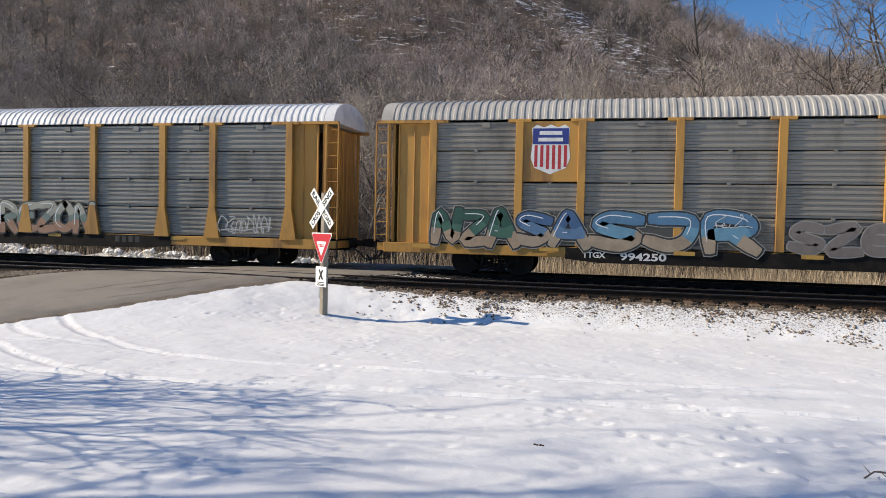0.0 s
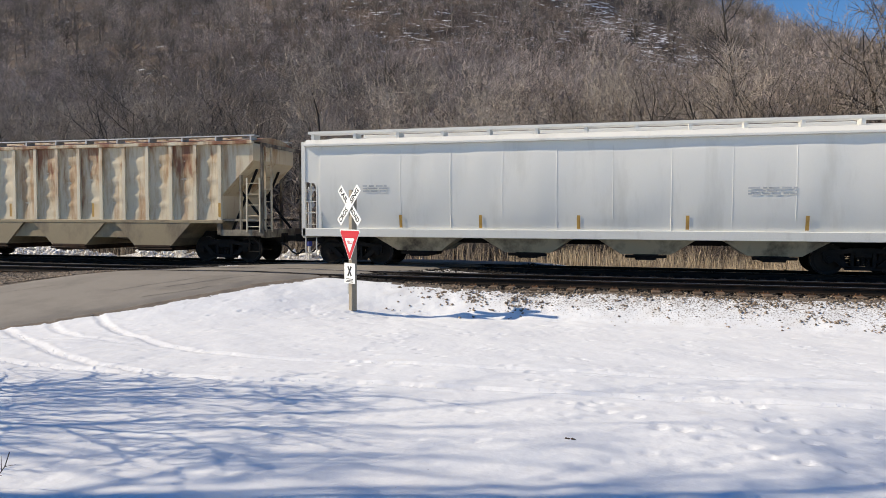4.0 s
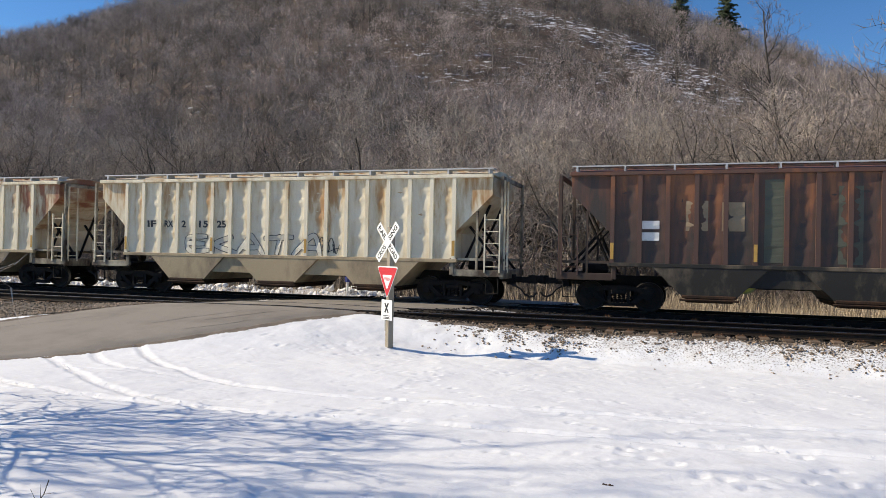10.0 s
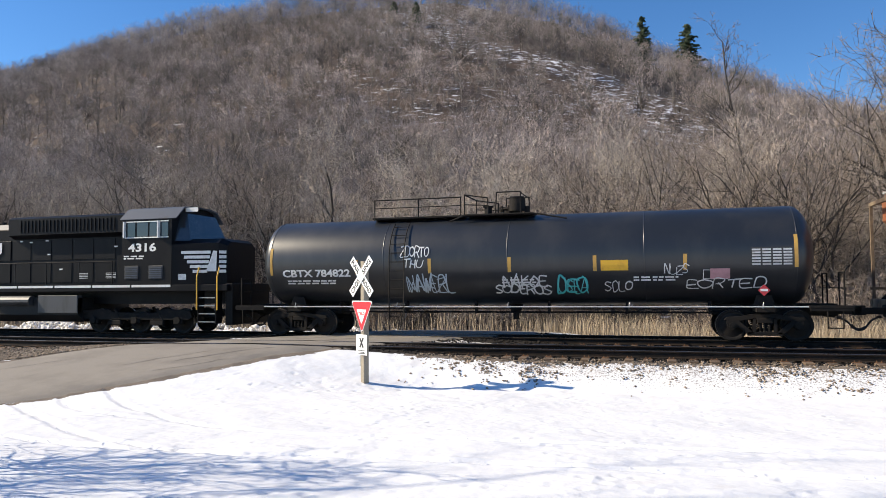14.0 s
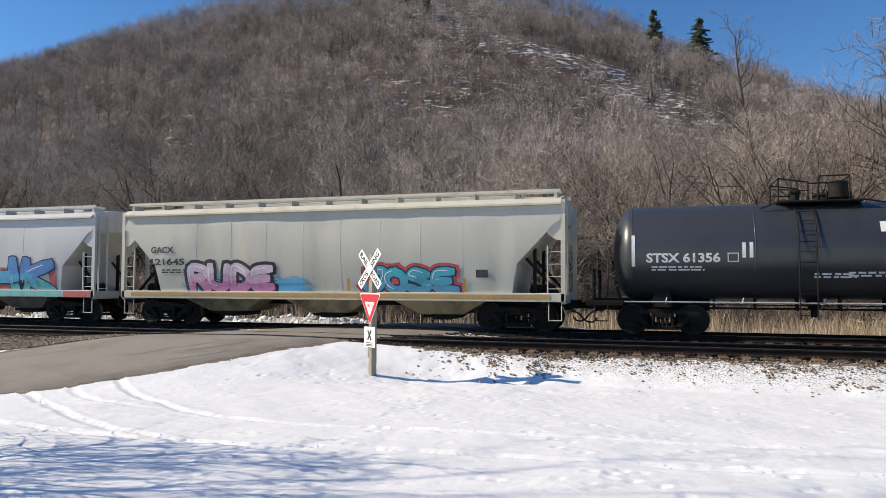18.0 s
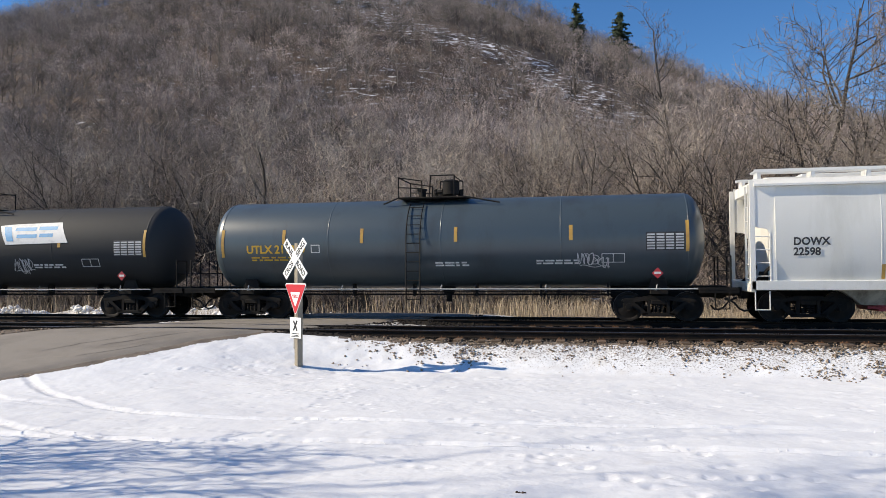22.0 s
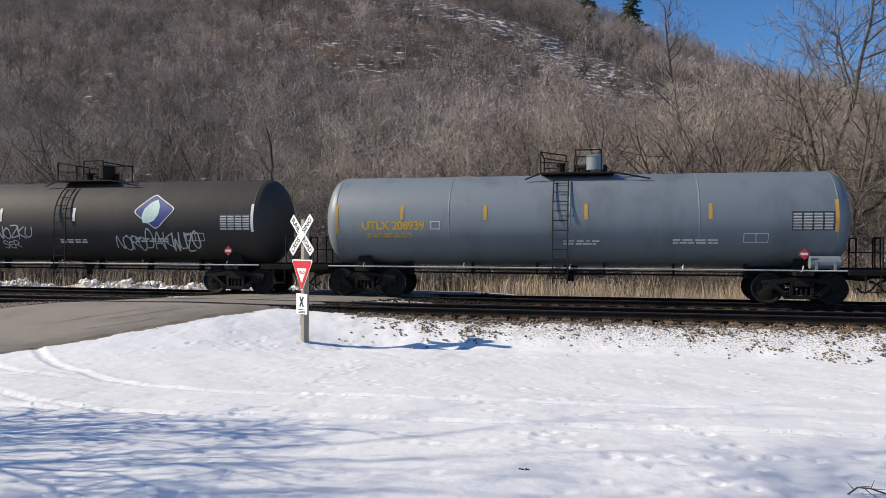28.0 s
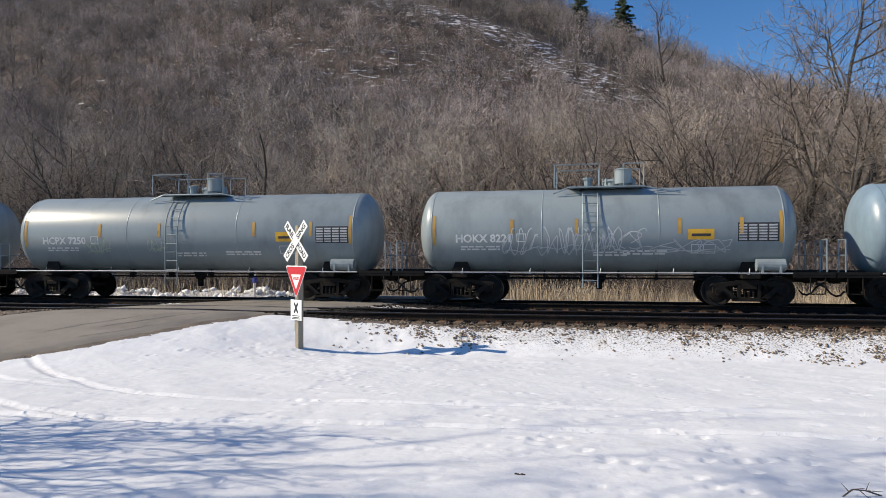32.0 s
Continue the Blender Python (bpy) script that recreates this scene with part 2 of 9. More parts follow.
# ---- mesh helpers ----
class M:
    """Collects vertices and faces for one mesh."""

    def __init__(self):
        self.v, self.f = [], []

    def add(self, vs, fs):
        k = len(self.v)
        self.v += [tuple(p) for p in vs]
        self.f += [tuple(i + k for i in f) for f in fs]
        return self

    def box(self, x0, x1, y0, y1, z0, z1, b=0.0):
        if b <= 0:
            return self.add([(x0, y0, z0), (x1, y0, z0), (x1, y1, z0), (x0, y1, z0), (x0, y0, z1), (x1, y0, z1), (x1, y1, z1), (x0, y1, z1)],
                            [(0, 3, 2, 1), (4, 5, 6, 7), (0, 1, 5, 4), (1, 2, 6, 5), (2, 3, 7, 6), (3, 0, 4, 7)])
        # chamfered along x and on the vertical corners
        prof = [(y0 + b, z0), (y1 - b, z0), (y1, z0 + b), (y1, z1 - b), (y1 - b, z1), (y0 + b, z1), (y0, z1 - b), (y0, z0 + b)]
        cy, cz = (y0 + y1) / 2, (z0 + z1) / 2
        sy, sz = (y1 - y0 - 2 * b) / (y1 - y0), (z1 - z0 - 2 * b) / (z1 - z0)
        inner = [(cy + (y - cy) * sy, cz + (z - cz) * sz) for y, z in prof]
        rings = [(x0, inner), (x0 + b, prof), (x1 - b, prof), (x1, inner)]
        return self.loft([[(x, y, z) for y, z in r] for x, r in rings])

    def loft(self, rings, cap=True, closed=True):
        n = len(rings[0])
        vs = [p for r in rings for p in r]
        fs = []
        for i in range(len(rings) - 1):
            for j in range(n if closed else n - 1):
                a, b_ = i * n + j, i * n + (j + 1) % n
                fs.append((a, a + n, b_ + n, b_))
        if cap and closed:
            fs.append(tuple(range(n)))
            fs.append(tuple((len(rings) - 1) * n + j for j in reversed(range(n))))
        return self.add(vs, fs)

    def extx(self, poly, x0, x1):
        """A (y, z) outline pushed along x."""
        return self.loft([[(x0, y, z) for y, z in poly], [(x1, y, z) for y, z in poly]])

    def exty(self, poly, y0, y1):
        """An (x, z) outline pushed along y."""
        return self.loft([[(x, y0, z) for x, z in poly], [(x, y1, z) for x, z in poly]])

    def extz(self, poly, z0, z1):
        return self.loft([[(x, y, z0) for x, y in poly], [(x, y, z1) for x, y in poly]])

    def cyl(self, p, q, r, n=10, r2=None, cap=True):
        p, q = Vector(p), Vector(q)
        d = (q - p).normalized()
        a = d.orthogonal().normalized()
        c = d.cross(a)
        r2 = r if r2 is None else r2
        ang = [2 * math.pi * i / n for i in range(n)]
        return self.loft([[p + (a * math.cos(t) + c * math.sin(t)) * r for t in ang],
                          [q + (a * math.cos(t) + c * math.sin(t)) * r2 for t in ang]], cap)

    def tube(self, pts, r, n=6):
        """One bent tube through the points."""
        p = [Vector(q) for q in pts]
        ways = [(b_ - a).normalized() for a, b_ in zip(p[:-1], p[1:])]
        side = ways[0].orthogonal().normalized()
        rings = []
        for i, q in enumerate(p):
            d = (ways[max(i - 1, 0)] + ways[min(i, len(ways) - 1)]).normalized()
            wide = 1.0 / max(0.5, d.dot(ways[min(i, len(ways) - 1)]))
            side = (side - d * side.dot(d)).normalized()
            other = d.cross(side)
            rings.append([q + (side * math.cos(2 * math.pi * k / n) + other * math.sin(2 * math.pi * k / n)) * r * wide for k in range(n)])
        return self.loft(rings)

    def mesh(self, name):
        me = bpy.data.meshes.new(name)
        me.from_pydata(self.v, [], self.f)
        me.update()
        bm = bmesh.new()
        bm.from_mesh(me)
        bmesh.ops.recalc_face_normals(bm, faces=bm.faces)
        bm.to_mesh(me)
        bm.free()
        return me


def smooth_by_angle(me, deg=35):
    me.polygons.foreach_set("use_smooth", [True] * len(me.polygons))
    me.set_sharp_from_angle(angle=radians(deg))


def part(name, m, material, parent=None, label="", smooth=0, at=None):
    """One mesh object, of an M or a mesh, under a thing or a part."""
    me = m.mesh(name) if isinstance(m, M) else m
    if isinstance(m, M):
        for k in (material if isinstance(material, (list, tuple)) else [material]):
            me.materials.append(k)
        if smooth:
            smooth_by_angle(me, smooth)
    ob = new(name, me)
    ob.parent = parent
    if at is not None:
        ob.matrix_basis = at
    if label:
        tagged(ob, label)
    return ob


def empty(name, label, category, group="", at=None):
    ob = new(name)
    ob.empty_display_size = 0.2
    if at is not None:
        ob.matrix_basis = at
    return tagged(ob, label, category, group)


def fast_mesh(name, v, f, material):
    """A mesh from numpy arrays of vertices and triangles or quads."""
    me = bpy.data.meshes.new(name)
    k = f.shape[1]
    me.vertices.add(len(v))
    me.vertices.foreach_set("co", np.ascontiguousarray(v, dtype=np.float32).ravel())
    me.loops.add(f.size)
    me.loops.foreach_set("vertex_index", np.ascontiguousarray(f, dtype=np.int32).ravel())
    me.polygons.add(len(f))
    me.polygons.foreach_set("loop_start", np.arange(0, f.size, k, dtype=np.int32))
    me.update(calc_edges=True)
    me.validate()
    me.materials.append(material)
    return me


def smoothstep(a, b, x):
    t = np.clip((np.asarray(x, float) - a) / (b - a), 0, 1)
    return t * t * (3 - 2 * t)


def wob(x, y, s, k=0.0):
    """A smooth, uneven wave field for broad unevenness."""
    return (np.sin(x * s + 1.3 + k) * np.cos(y * s * 1.17 + 0.4 * k) + 0.6 * np.sin(x * s * 2.13 - y * s * 1.71 + 2.1 + k)
            + 0.4 * np.cos(x * s * 3.7 + y * s * 4.3 + k)) / 2


def lumps(x, y, s, seed=0.0):
    """Value noise between -1 and 1 with no direction of its own."""
    a, b = x * s, y * s
    i, j = np.floor(a), np.floor(b)
    u, v = a - i, b - j
    u, v = u * u * (3 - 2 * u), v * v * (3 - 2 * v)

    def rnd(p, q):
        w = np.sin(p * 127.1 + q * 311.7 + seed * 74.7) * 43758.5453
        return w - np.floor(w)
    top = rnd(i, j) * (1 - u) + rnd(i + 1, j) * u
    low = rnd(i, j + 1) * (1 - u) + rnd(i + 1, j + 1) * u
    return 2 * (top * (1 - v) + low * v) - 1


# ---- lie of the land: x along the track, y away from the camera ----
FAR_TRACK, NEAR_TRACK = 24.2, 19.95


def road_centre(y):
    return -9.5 + 0.61 * (y - 23.0) - 0.018 * np.clip(18 - np.asarray(y, float), 0, 99) ** 2


def road_height(y):
    return -0.75 * (1 - smoothstep(11.5, 18.6, y)) - 0.9 * smoothstep(26.5, 34, y) - 0.012


def road_dist(x, y):
    return np.abs(x - road_centre(y)) / 1.17


RIDGE_X = [-900, -500, -335, -262, -212, -148, -83, -40, -8, 21, 61, 83, 150, 300, 900]
RIDGE_Z = [60, 86, 106, 120, 129, 131, 128, 115, 97, 79, 57, 49, 30, 16, 14]


def hill_height(x, y):
    h = np.interp(x + 14 * wob(x, y, 0.013), RIDGE_X, RIDGE_Z)
    t = np.clip((y - 47) / (300 - 47), 0, 1)
    up = t ** 1.12 + 0.028 * wob(x, y, 0.021, 2) * np.sin(np.pi * t)
    back = 1 - 0.75 * smoothstep(315, 800, y)
    return h * up * back + 1.2 * wob(x, y, 0.07, 1) * smoothstep(50, 90, y)


def land(x, y):
    x, y = np.asarray(x, float), np.asarray(y, float)
    z = -0.8 + 0.72 * np.clip((16.6 - y) / 16.6, 0, 1.2) ** 1.25
    z = z + 0.022 * wob(x, y, 0.55) * smoothstep(19, 16, y)
    z = np.where(y > 17.0, -0.8 + 0.575 * smoothstep(17.0, 18.85, y), z)
    z = z - 0.75 * smoothstep(26.0, 28.5, y) + 0.12 * wob(x, y, 0.5, 3) * smoothstep(28, 31, y)
    bank = np.exp(-((y - 30.5) / 1.8) ** 2) * (0.75 + 0.35 * wob(x, y, 0.9, 5)) * smoothstep(-6, -13, x)
    z = z + bank
    d = road_dist(x, y)
    w = 1 - smoothstep(2.3, 7.0, d)
    z = z * (1 - w) + np.minimum(road_height(y) - 0.02, 0.5) * w
    z = z - np.where((d < 2.75) & (y < 34), 0.06, 0)
    return z + hill_height(x, y)


# ---- ground: one sheet, fine in front, coarse far off ----
def steps(fine0, fine1, step, far0, far1, grow=1.09):
    c = list(np.arange(fine0, fine1, step))
    s, a = step, fine0
    while a > far0:
        s *= grow
        a -= s
        c.insert(0, a)
    s, a = step, c[-1]
    while a < far1:
        s = min(s * grow, 60 if a > 500 else 5.0)
        a += s
        c.append(a)
    return np.array(c)


# wheel ruts in the snow: points along each line
RUTS = [
    [(-11.0, 8.9), (-9.6, 8.55), (-8.6, 8.42), (-6.6, 8.37), (-5.4, 8.4), (-3.2, 8.75), (-2, 8.9), (-0.4, 8.95), (2.2, 9.2), (8, 9.9)],
    [(-12.15, 13.8), (-11.3, 13.15), (-9.9, 12.05), (-8.2, 10.9), (-7.2, 10.45), (-6.2, 10.27), (-5.2, 10.28), (-2.9, 10.4), (0.25, 10.66), (2.7, 10.9), (8, 11.5)],
    [(-13.7, 12.65), (-12.5, 11.85), (-10.4, 10.3), (-9.1, 9.42), (-7.8, 8.8), (-6.5, 8.45)],
    [(-13.05, 13.35), (-11.6, 12.2), (-10.3, 11.3), (-9.0, 10.85)],
    [(-11.5, 10.85), (-9, 10.8), (-8, 10.72)],
]


def dents(x, y, z):
    """Wheel tracks and footprints pressed into the snow."""
    for k, pts in enumerate(RUTS):
        px, py = np.array(pts).T
        yy = np.interp(x, px, py, left=1e3, right=1e3)
        slope = np.interp(x, (px[1:] + px[:-1]) / 2, np.diff(py) / np.diff(px))
        d = (y - yy) / np.sqrt(1 + slope ** 2)
        d = d + 0.02 * np.sin(x * 2.3 + k) + 0.012 * np.sin(x * 7.1)
        tread = 0.6 + 0.4 * np.sin(x * 46 + y * 21) * (0.5 + 0.5 * np.sin(x * 1.7 + k))
        depth = (0.06, 0.05, 0.045, 0.035, 0.02)[k]
        z = z - depth * np.exp(-(d / 0.095) ** 4) * tread + 0.3 * depth * np.exp(-((np.abs(d) - 0.16) / 0.05) ** 2) * (0.6 + 0.6 * np.sin(x * 13 + k) * np.sin(x * 5.3))
    return z


# the gully down the hill in which the snow has lasted
GULLY = [(-130, 335), (-106, 292), (-69, 235), (-46, 208), (-24, 198), (-10, 188), (7, 152), (12, 112), (14, 90)]


def line_dist(x, y, pts):
    """How far points lie from a broken line."""
    best = np.full(np.shape(x), 1e9)
    for (ax, ay), (bx, by) in zip(pts[:-1], pts[1:]):
        t = np.clip(((x - ax) * (bx - ax) + (y - ay) * (by - ay)) / ((bx - ax) ** 2 + (by - ay) ** 2), 0, 1)
        best = np.minimum(best, np.hypot(x - ax - t * (bx - ax), y - ay - t * (by - ay)))
    return best


def snow_cover(x, y):
    """How much old snow lies on the hill, 0 to 1."""
    g = np.exp(-(line_dist(x, y, GULLY) / 13.0) ** 2)
    top = 0.75 * np.exp(-(np.hypot((x + 84) / 30, (y - 262) / 42)) ** 2)
    ledge = 0.5 * np.exp(-(np.hypot((x + 32) / 45, (y - 150) / 26)) ** 2)
    return np.clip(np.maximum(np.maximum(g, top), ledge) + 0.18, 0, 1)


def build_ground():
    xs = steps(-15.0, 10.5, 0.058, -1500, 1500)
    ys = steps(3.8, 18.9, 0.055, -900, 2500)
    X, Y = np.meshgrid(xs, ys, indexing="ij")
    Z = land(X, Y)
    Z = dents(X, Y, Z)
    # fine lumps of wind-packed snow
    rng = np.random.RandomState(4)
    near = (Y > 2) & (Y < 19) & (X > -18) & (X < 14)
    rough_ = smoothstep(13.5, 16.5, Y) * (1 - 0.8 * smoothstep(-3.0, 1.0, X))
    Z = Z + near * ((0.012 + 0.008 * rough_) * lumps(X, Y, 1.1, 1) + (0.007 + 0.007 * rough_) * lumps(X, Y, 2.7, 2) + (0.004 + 0.005 * rough_) * lumps(X, Y, 6.3, 3))
    # footprints and small tracks
    prints = []
    for x0, y0, dx, dy, n, side in [(-4.45, 11.6, 0.07, -0.55, 6, 0.12), (-3.85, 8.3, 0.09, -0.5, 8, 0.12), (-4.4, 13.4, -0.1, -0.5, 4, 0.12), (-1.9, 10.7, 0.27, -0.45, 6, 0.1),
                                    (-0.8, 8.4, 0.24, -0.2, 11, 0.1), (-0.2, 10.9, 0.3, -0.42, 8, 0.1), (1.4, 8.2, 0.1, -0.4, 6, 0.1), (-9.6, 14.6, 0.55, 0.33, 8, 0.1), (-6.3, 13.0, 0.5, 0.2, 9, 0.1),
                                    (2.6, 7.6, 0.35, 0.32, 10, 0.1), (-7.6, 15.1, 0.4, 0.35, 6, 0.1), (0.2, 7.4, 0.5, 0.14, 8, 0.1), (-3.2, 11.2, -0.3, 0.34, 8, 0.1)]:
        for i in range(n):
            s = side if i % 2 else -side
            prints.append((x0 + dx * i - dy * s * 1.5 + rng.normal(0, 0.04), y0 + dy * i + dx * s * 1.5 + rng.normal(0, 0.04), rng.uniform(0.024, 0.045)))
    for _ in range(520):
        prints.append((rng.uniform(-11, 9), rng.uniform(5.5, 16.5), rng.uniform(0.008, 0.026)))
    for px, py, dep in prints:
        i0, i1 = np.searchsorted(xs, [px - 0.5, px + 0.5])
        j0, j1 = np.searchsorted(ys, [py - 0.5, py + 0.5])
        gx, gy = X[i0:i1, j0:j1] - px, Y[i0:i1, j0:j1] - py
        Z[i0:i1, j0:j1] -= dep * np.exp(-(gx / 0.05) ** 2 - (gy / 0.06) ** 2) * 1.2 - 0.25 * dep * np.exp(-((np.hypot(gx, gy) - 0.11) / 0.04) ** 2)
    nx, ny = X.shape
    v = np.stack([X, Y, Z], -1).reshape(-1, 3)
    i, j = np.meshgrid(np.arange(nx - 1), np.arange(ny - 1), indexing="ij")
    a = (i * ny + j).ravel()
    f = np.stack([a, a + ny, a + ny + 1, a + 1], -1)
    me = fast_mesh("ground", v, f, SNOW)
    me.materials.append(LITTER)
    me.materials.append(BALLAST)
    me.materials.append(GRAVEL)
    cx, cy = v[f].mean(1)[:, 0], v[f].mean(1)[:, 1]
    idx = np.zeros(len(f), np.int32)
    idx[cy > 33 + 1.5 * wob(cx, cy, 0.8)] = 1
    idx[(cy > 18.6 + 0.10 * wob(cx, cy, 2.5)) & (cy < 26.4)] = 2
    idx[(cy > 18.5 + 0.08 * wob(cx, cy, 3.1) + 0.08 * wob(cx, cy, 9.0, 2)) & (cy < 18.72) & (cx > -6.6)] = 3
    idx[(cy > 16.2) & (cy < 18.75) & (cx < road_centre(cy) + 1)] = 3
    # snow left lying between the tracks
    idx[(np.abs(cy - 22.0) < 0.35 + 0.3 * wob(cx, cy, 2.2)) & (road_dist(cx, cy) > 2.9) & (wob(cx, cy, 0.8, 2) > np.where(np.abs(cx + 5.0) < 1.3, -1, 0.45))] = 0
    # bare wet earth along the edge of the asphalt
    idx[(road_dist(cx, cy) < 3.06 + 0.10 * wob(cx, cy, 3.3) + 0.06 * wob(cx, cy, 11.0, 4)) & (cy < 19)] = 3
    me.polygons.foreach_set("material_index", idx)
    me.polygons.foreach_set("use_smooth", [True] * len(f))
    for name, value in (("snow", snow_cover(v[:, 0], v[:, 1])), ("dirt", smoothstep(16.2, 18.5, v[:, 1]) * smoothstep(-7.5, 1.5, v[:, 0] + 2.2 * (v[:, 1] - 17.0)))):
        me.attributes.new(name, 'FLOAT', 'POINT').data.foreach_set("value", value.astype(np.float32))
    me.update()
    return tagged(new("ground", me), "snow-covered ground rising to a leaf-littered wooded hillside", "ground", kind="structure")


build_ground()


# ---- the road over the crossing ----
def build_road():
    ys = np.concatenate([np.arange(-6, 11, 0.5), np.arange(11, 27, 0.2), np.arange(27, 36, 0.6)])
    ts = np.linspace(-1, 1, 17)
    rng = np.random.RandomState(2)
    rag = rng.normal(0, 0.06, (len(ys), 2))
    v = []
    for i, y in enumerate(ys):
        for t in ts:
            e = rag[i, 0] if t < 0 else rag[i, 1]
            half = (2.85 + e * (abs(t) > 0.9)) * (1.17)
            x = float(road_centre(y)) + t * half
            z = float(road_height(y)) + 0.02 - 0.03 * t * t + 0.008 * float(wob(x, y, 1.1))
            v.append((x, y, z - (0.10 if abs(t) == 1 else 0)))
    v = np.array(v)
    n = len(ts)
    i, j = np.meshgrid(np.arange(len(ys) - 1), np.arange(n - 1), indexing="ij")
    a = (i * n + j).ravel()
    f = np.stack([a, a + 1, a + n + 1, a + n], -1)
    # the pavement is cut out along the four rails
    cy = v[f].mean(1)[:, 1]
    keep = np.ones(len(f), bool)
    for c in (FAR_TRACK, NEAR_TRACK):
        for s in (-0.7525, 0.7525):
            keep &= np.abs(cy - c - s) > 0.11
    me = fast_mesh("road", v, f[keep], ASPHALT)
    me.polygons.foreach_set("use_smooth", [True] * len(me.polygons))
    road = tagged(new("road", me), "worn grey asphalt road over the level crossing", "road", kind="structure")
    # tar-filled cracks along the wheel paths, and darker patches
    rng = np.random.RandomState(9)
    for off, ya, yb, w in ((-1.9, 13.5, 16.2, 0.022), (0.9, 15.6, 17.7, 0.03), (1.7, 16.2, 18.4, 0.05), (2.4, 15.2, 16.6, 0.03), (0.5, 21.0, 23.2, 0.05), (-1.0, 21.2, 23.0, 0.03)):
        yy = np.arange(ya, yb, 0.12)
        drift = off + np.cumsum(rng.normal(0, 0.035, len(yy))) + 0.12 * (yy - ya)
        m = M()
        for i in range(len(yy)):
            x, y = float(road_centre(yy[i])) + drift[i], yy[i]
            z = float(road_height(y)) + 0.024 - 0.03 * (drift[i] / 3.3) ** 2 + 0.008 * float(wob(x, y, 1.1))
            h = w * rng.uniform(0.4, 1.0)
            m.v += [(x - h, y, z), (x + h, y, z)]
            if i:
                k = len(m.v) - 4
                m.f.append((k, k + 1, k + 3, k + 2))
        part("tar_crack", m, TAR, road)


build_road()


# ---- two tracks ----
def rail_profile():
    half = [(0.075, 0), (0.075, 0.012), (0.012, 0.035), (0.010, 0.13), (0.036, 0.145), (0.036, 0.168), (0.028, 0.180)]
    return [(-a, b) for a, b in half] + [(a, b) for a, b in reversed(half)]


def build_tracks():
    prof = [(y, z - 0.18) for y, z in rail_profile()]
    tie_m = M().box(-0.115, 0.115, -1.3, 1.3, -0.36, -0.185, 0.012)
    tie_mesh = tie_m.mesh("tie")
    tie_mesh.materials.append(TIE)
    plate = M()
    for s in (-0.7525, 0.7525):
        plate.box(-0.09, 0.09, s - 0.17, s + 0.17, -0.184, -0.172)
        for dx in (-0.05, 0.05):
            for dy in (-0.1, 0.1):
                plate.cyl((dx, s + dy, -0.175), (dx, s + dy, -0.135), 0.014, 5)
    plate_mesh = plate.mesh("tie_plate")
    plate_mesh.materials.append(RUST)
    rng = np.random.RandomState(8)
    for c, label in ((NEAR_TRACK, "empty near railway track of rusty-sided rails on wooden ties"), (FAR_TRACK, "far railway track that carries the freight train")):
        tr = empty("railway_track", label, "railway track", at=pose(0, c, 0))
        tagged(tr, kind="structure")
        for s in (-0.7525, 0.7525):
            m = M().extx([(y + s, z) for y, z in prof], -420, 420)
            r = part("rail", m, RAILSIDE, tr, smooth=30)
            part("rail_head", M().extx([(s - 0.03, 0.0), (s + 0.03, 0.0), (s + 0.024, 0.004), (s - 0.024, 0.004)], -420, 420), RAILTOP, r, "polished steel running surface")
        x = -34.0
        while x < 20:
            if road_dist(x, c) > 2.6:
                t = part("tie", tie_mesh, TIE, tr, at=pose(x + rng.normal(0, 0.02), rng.normal(0, 0.03), rng.normal(-0.004, 0.006), 0, 0, rng.normal(0, 0.8)))
                part("tie_plate", plate_mesh, RUST, t)
            x += 0.52


build_tracks()


def stones(name, n, box, seed, material, label, size=(0.025, 0.06), keep=None, sink=0.3, spots=None):
    """Loose stones, each a knocked-about octahedron, lying on the land."""
    rng = np.random.RandomState(seed)
    x = rng.uniform(box[0], box[1], n)
    y = rng.uniform(box[2], box[3], n)
    if spots is not None:
        x, y = spots
    if keep is not None:
        k = keep(x, y, rng.rand(n))
        x, y = x[k], y[k]
    n = len(x)
    s = rng.uniform(*size, n)
    base = np.array([(1, 0, 0), (-1, 0, 0), (0, 1, 0), (0, -1, 0), (0, 0, 1), (0, 0, -1)], float)
    v = base[None] * (1 + rng.normal(0, 0.22, (n, 6, 1))) + rng.normal(0, 0.18, (n, 6, 3))
    v *= np.array([1.25, 1.0, 0.75])
    a = rng.uniform(0, 6.28, n)
    ca, sa = np.cos(a)[:, None], np.sin(a)[:, None]
    v = np.stack([v[..., 0] * ca - v[..., 1] * sa, v[..., 0] * sa + v[..., 1] * ca, v[..., 2]], -1) * s[:, None, None]
    v += np.stack([x, y, land(x, y) + s * (0.75 - sink)], -1)[:, None]
    tri = np.array([(0, 2, 4), (2, 1, 4), (1, 3, 4), (3, 0, 4), (2, 0, 5), (1, 2, 5), (3, 1, 5), (0, 3, 5)])
    f = (tri[None] + (np.arange(n) * 6)[:, None, None]).reshape(-1, 3)
    return tagged(new(name, fast_mesh(name, v.reshape(-1, 3), f, material)), label, "gravel", kind="stuff")


def off_road(x, y):
    return road_dist(x, y) > 2.95


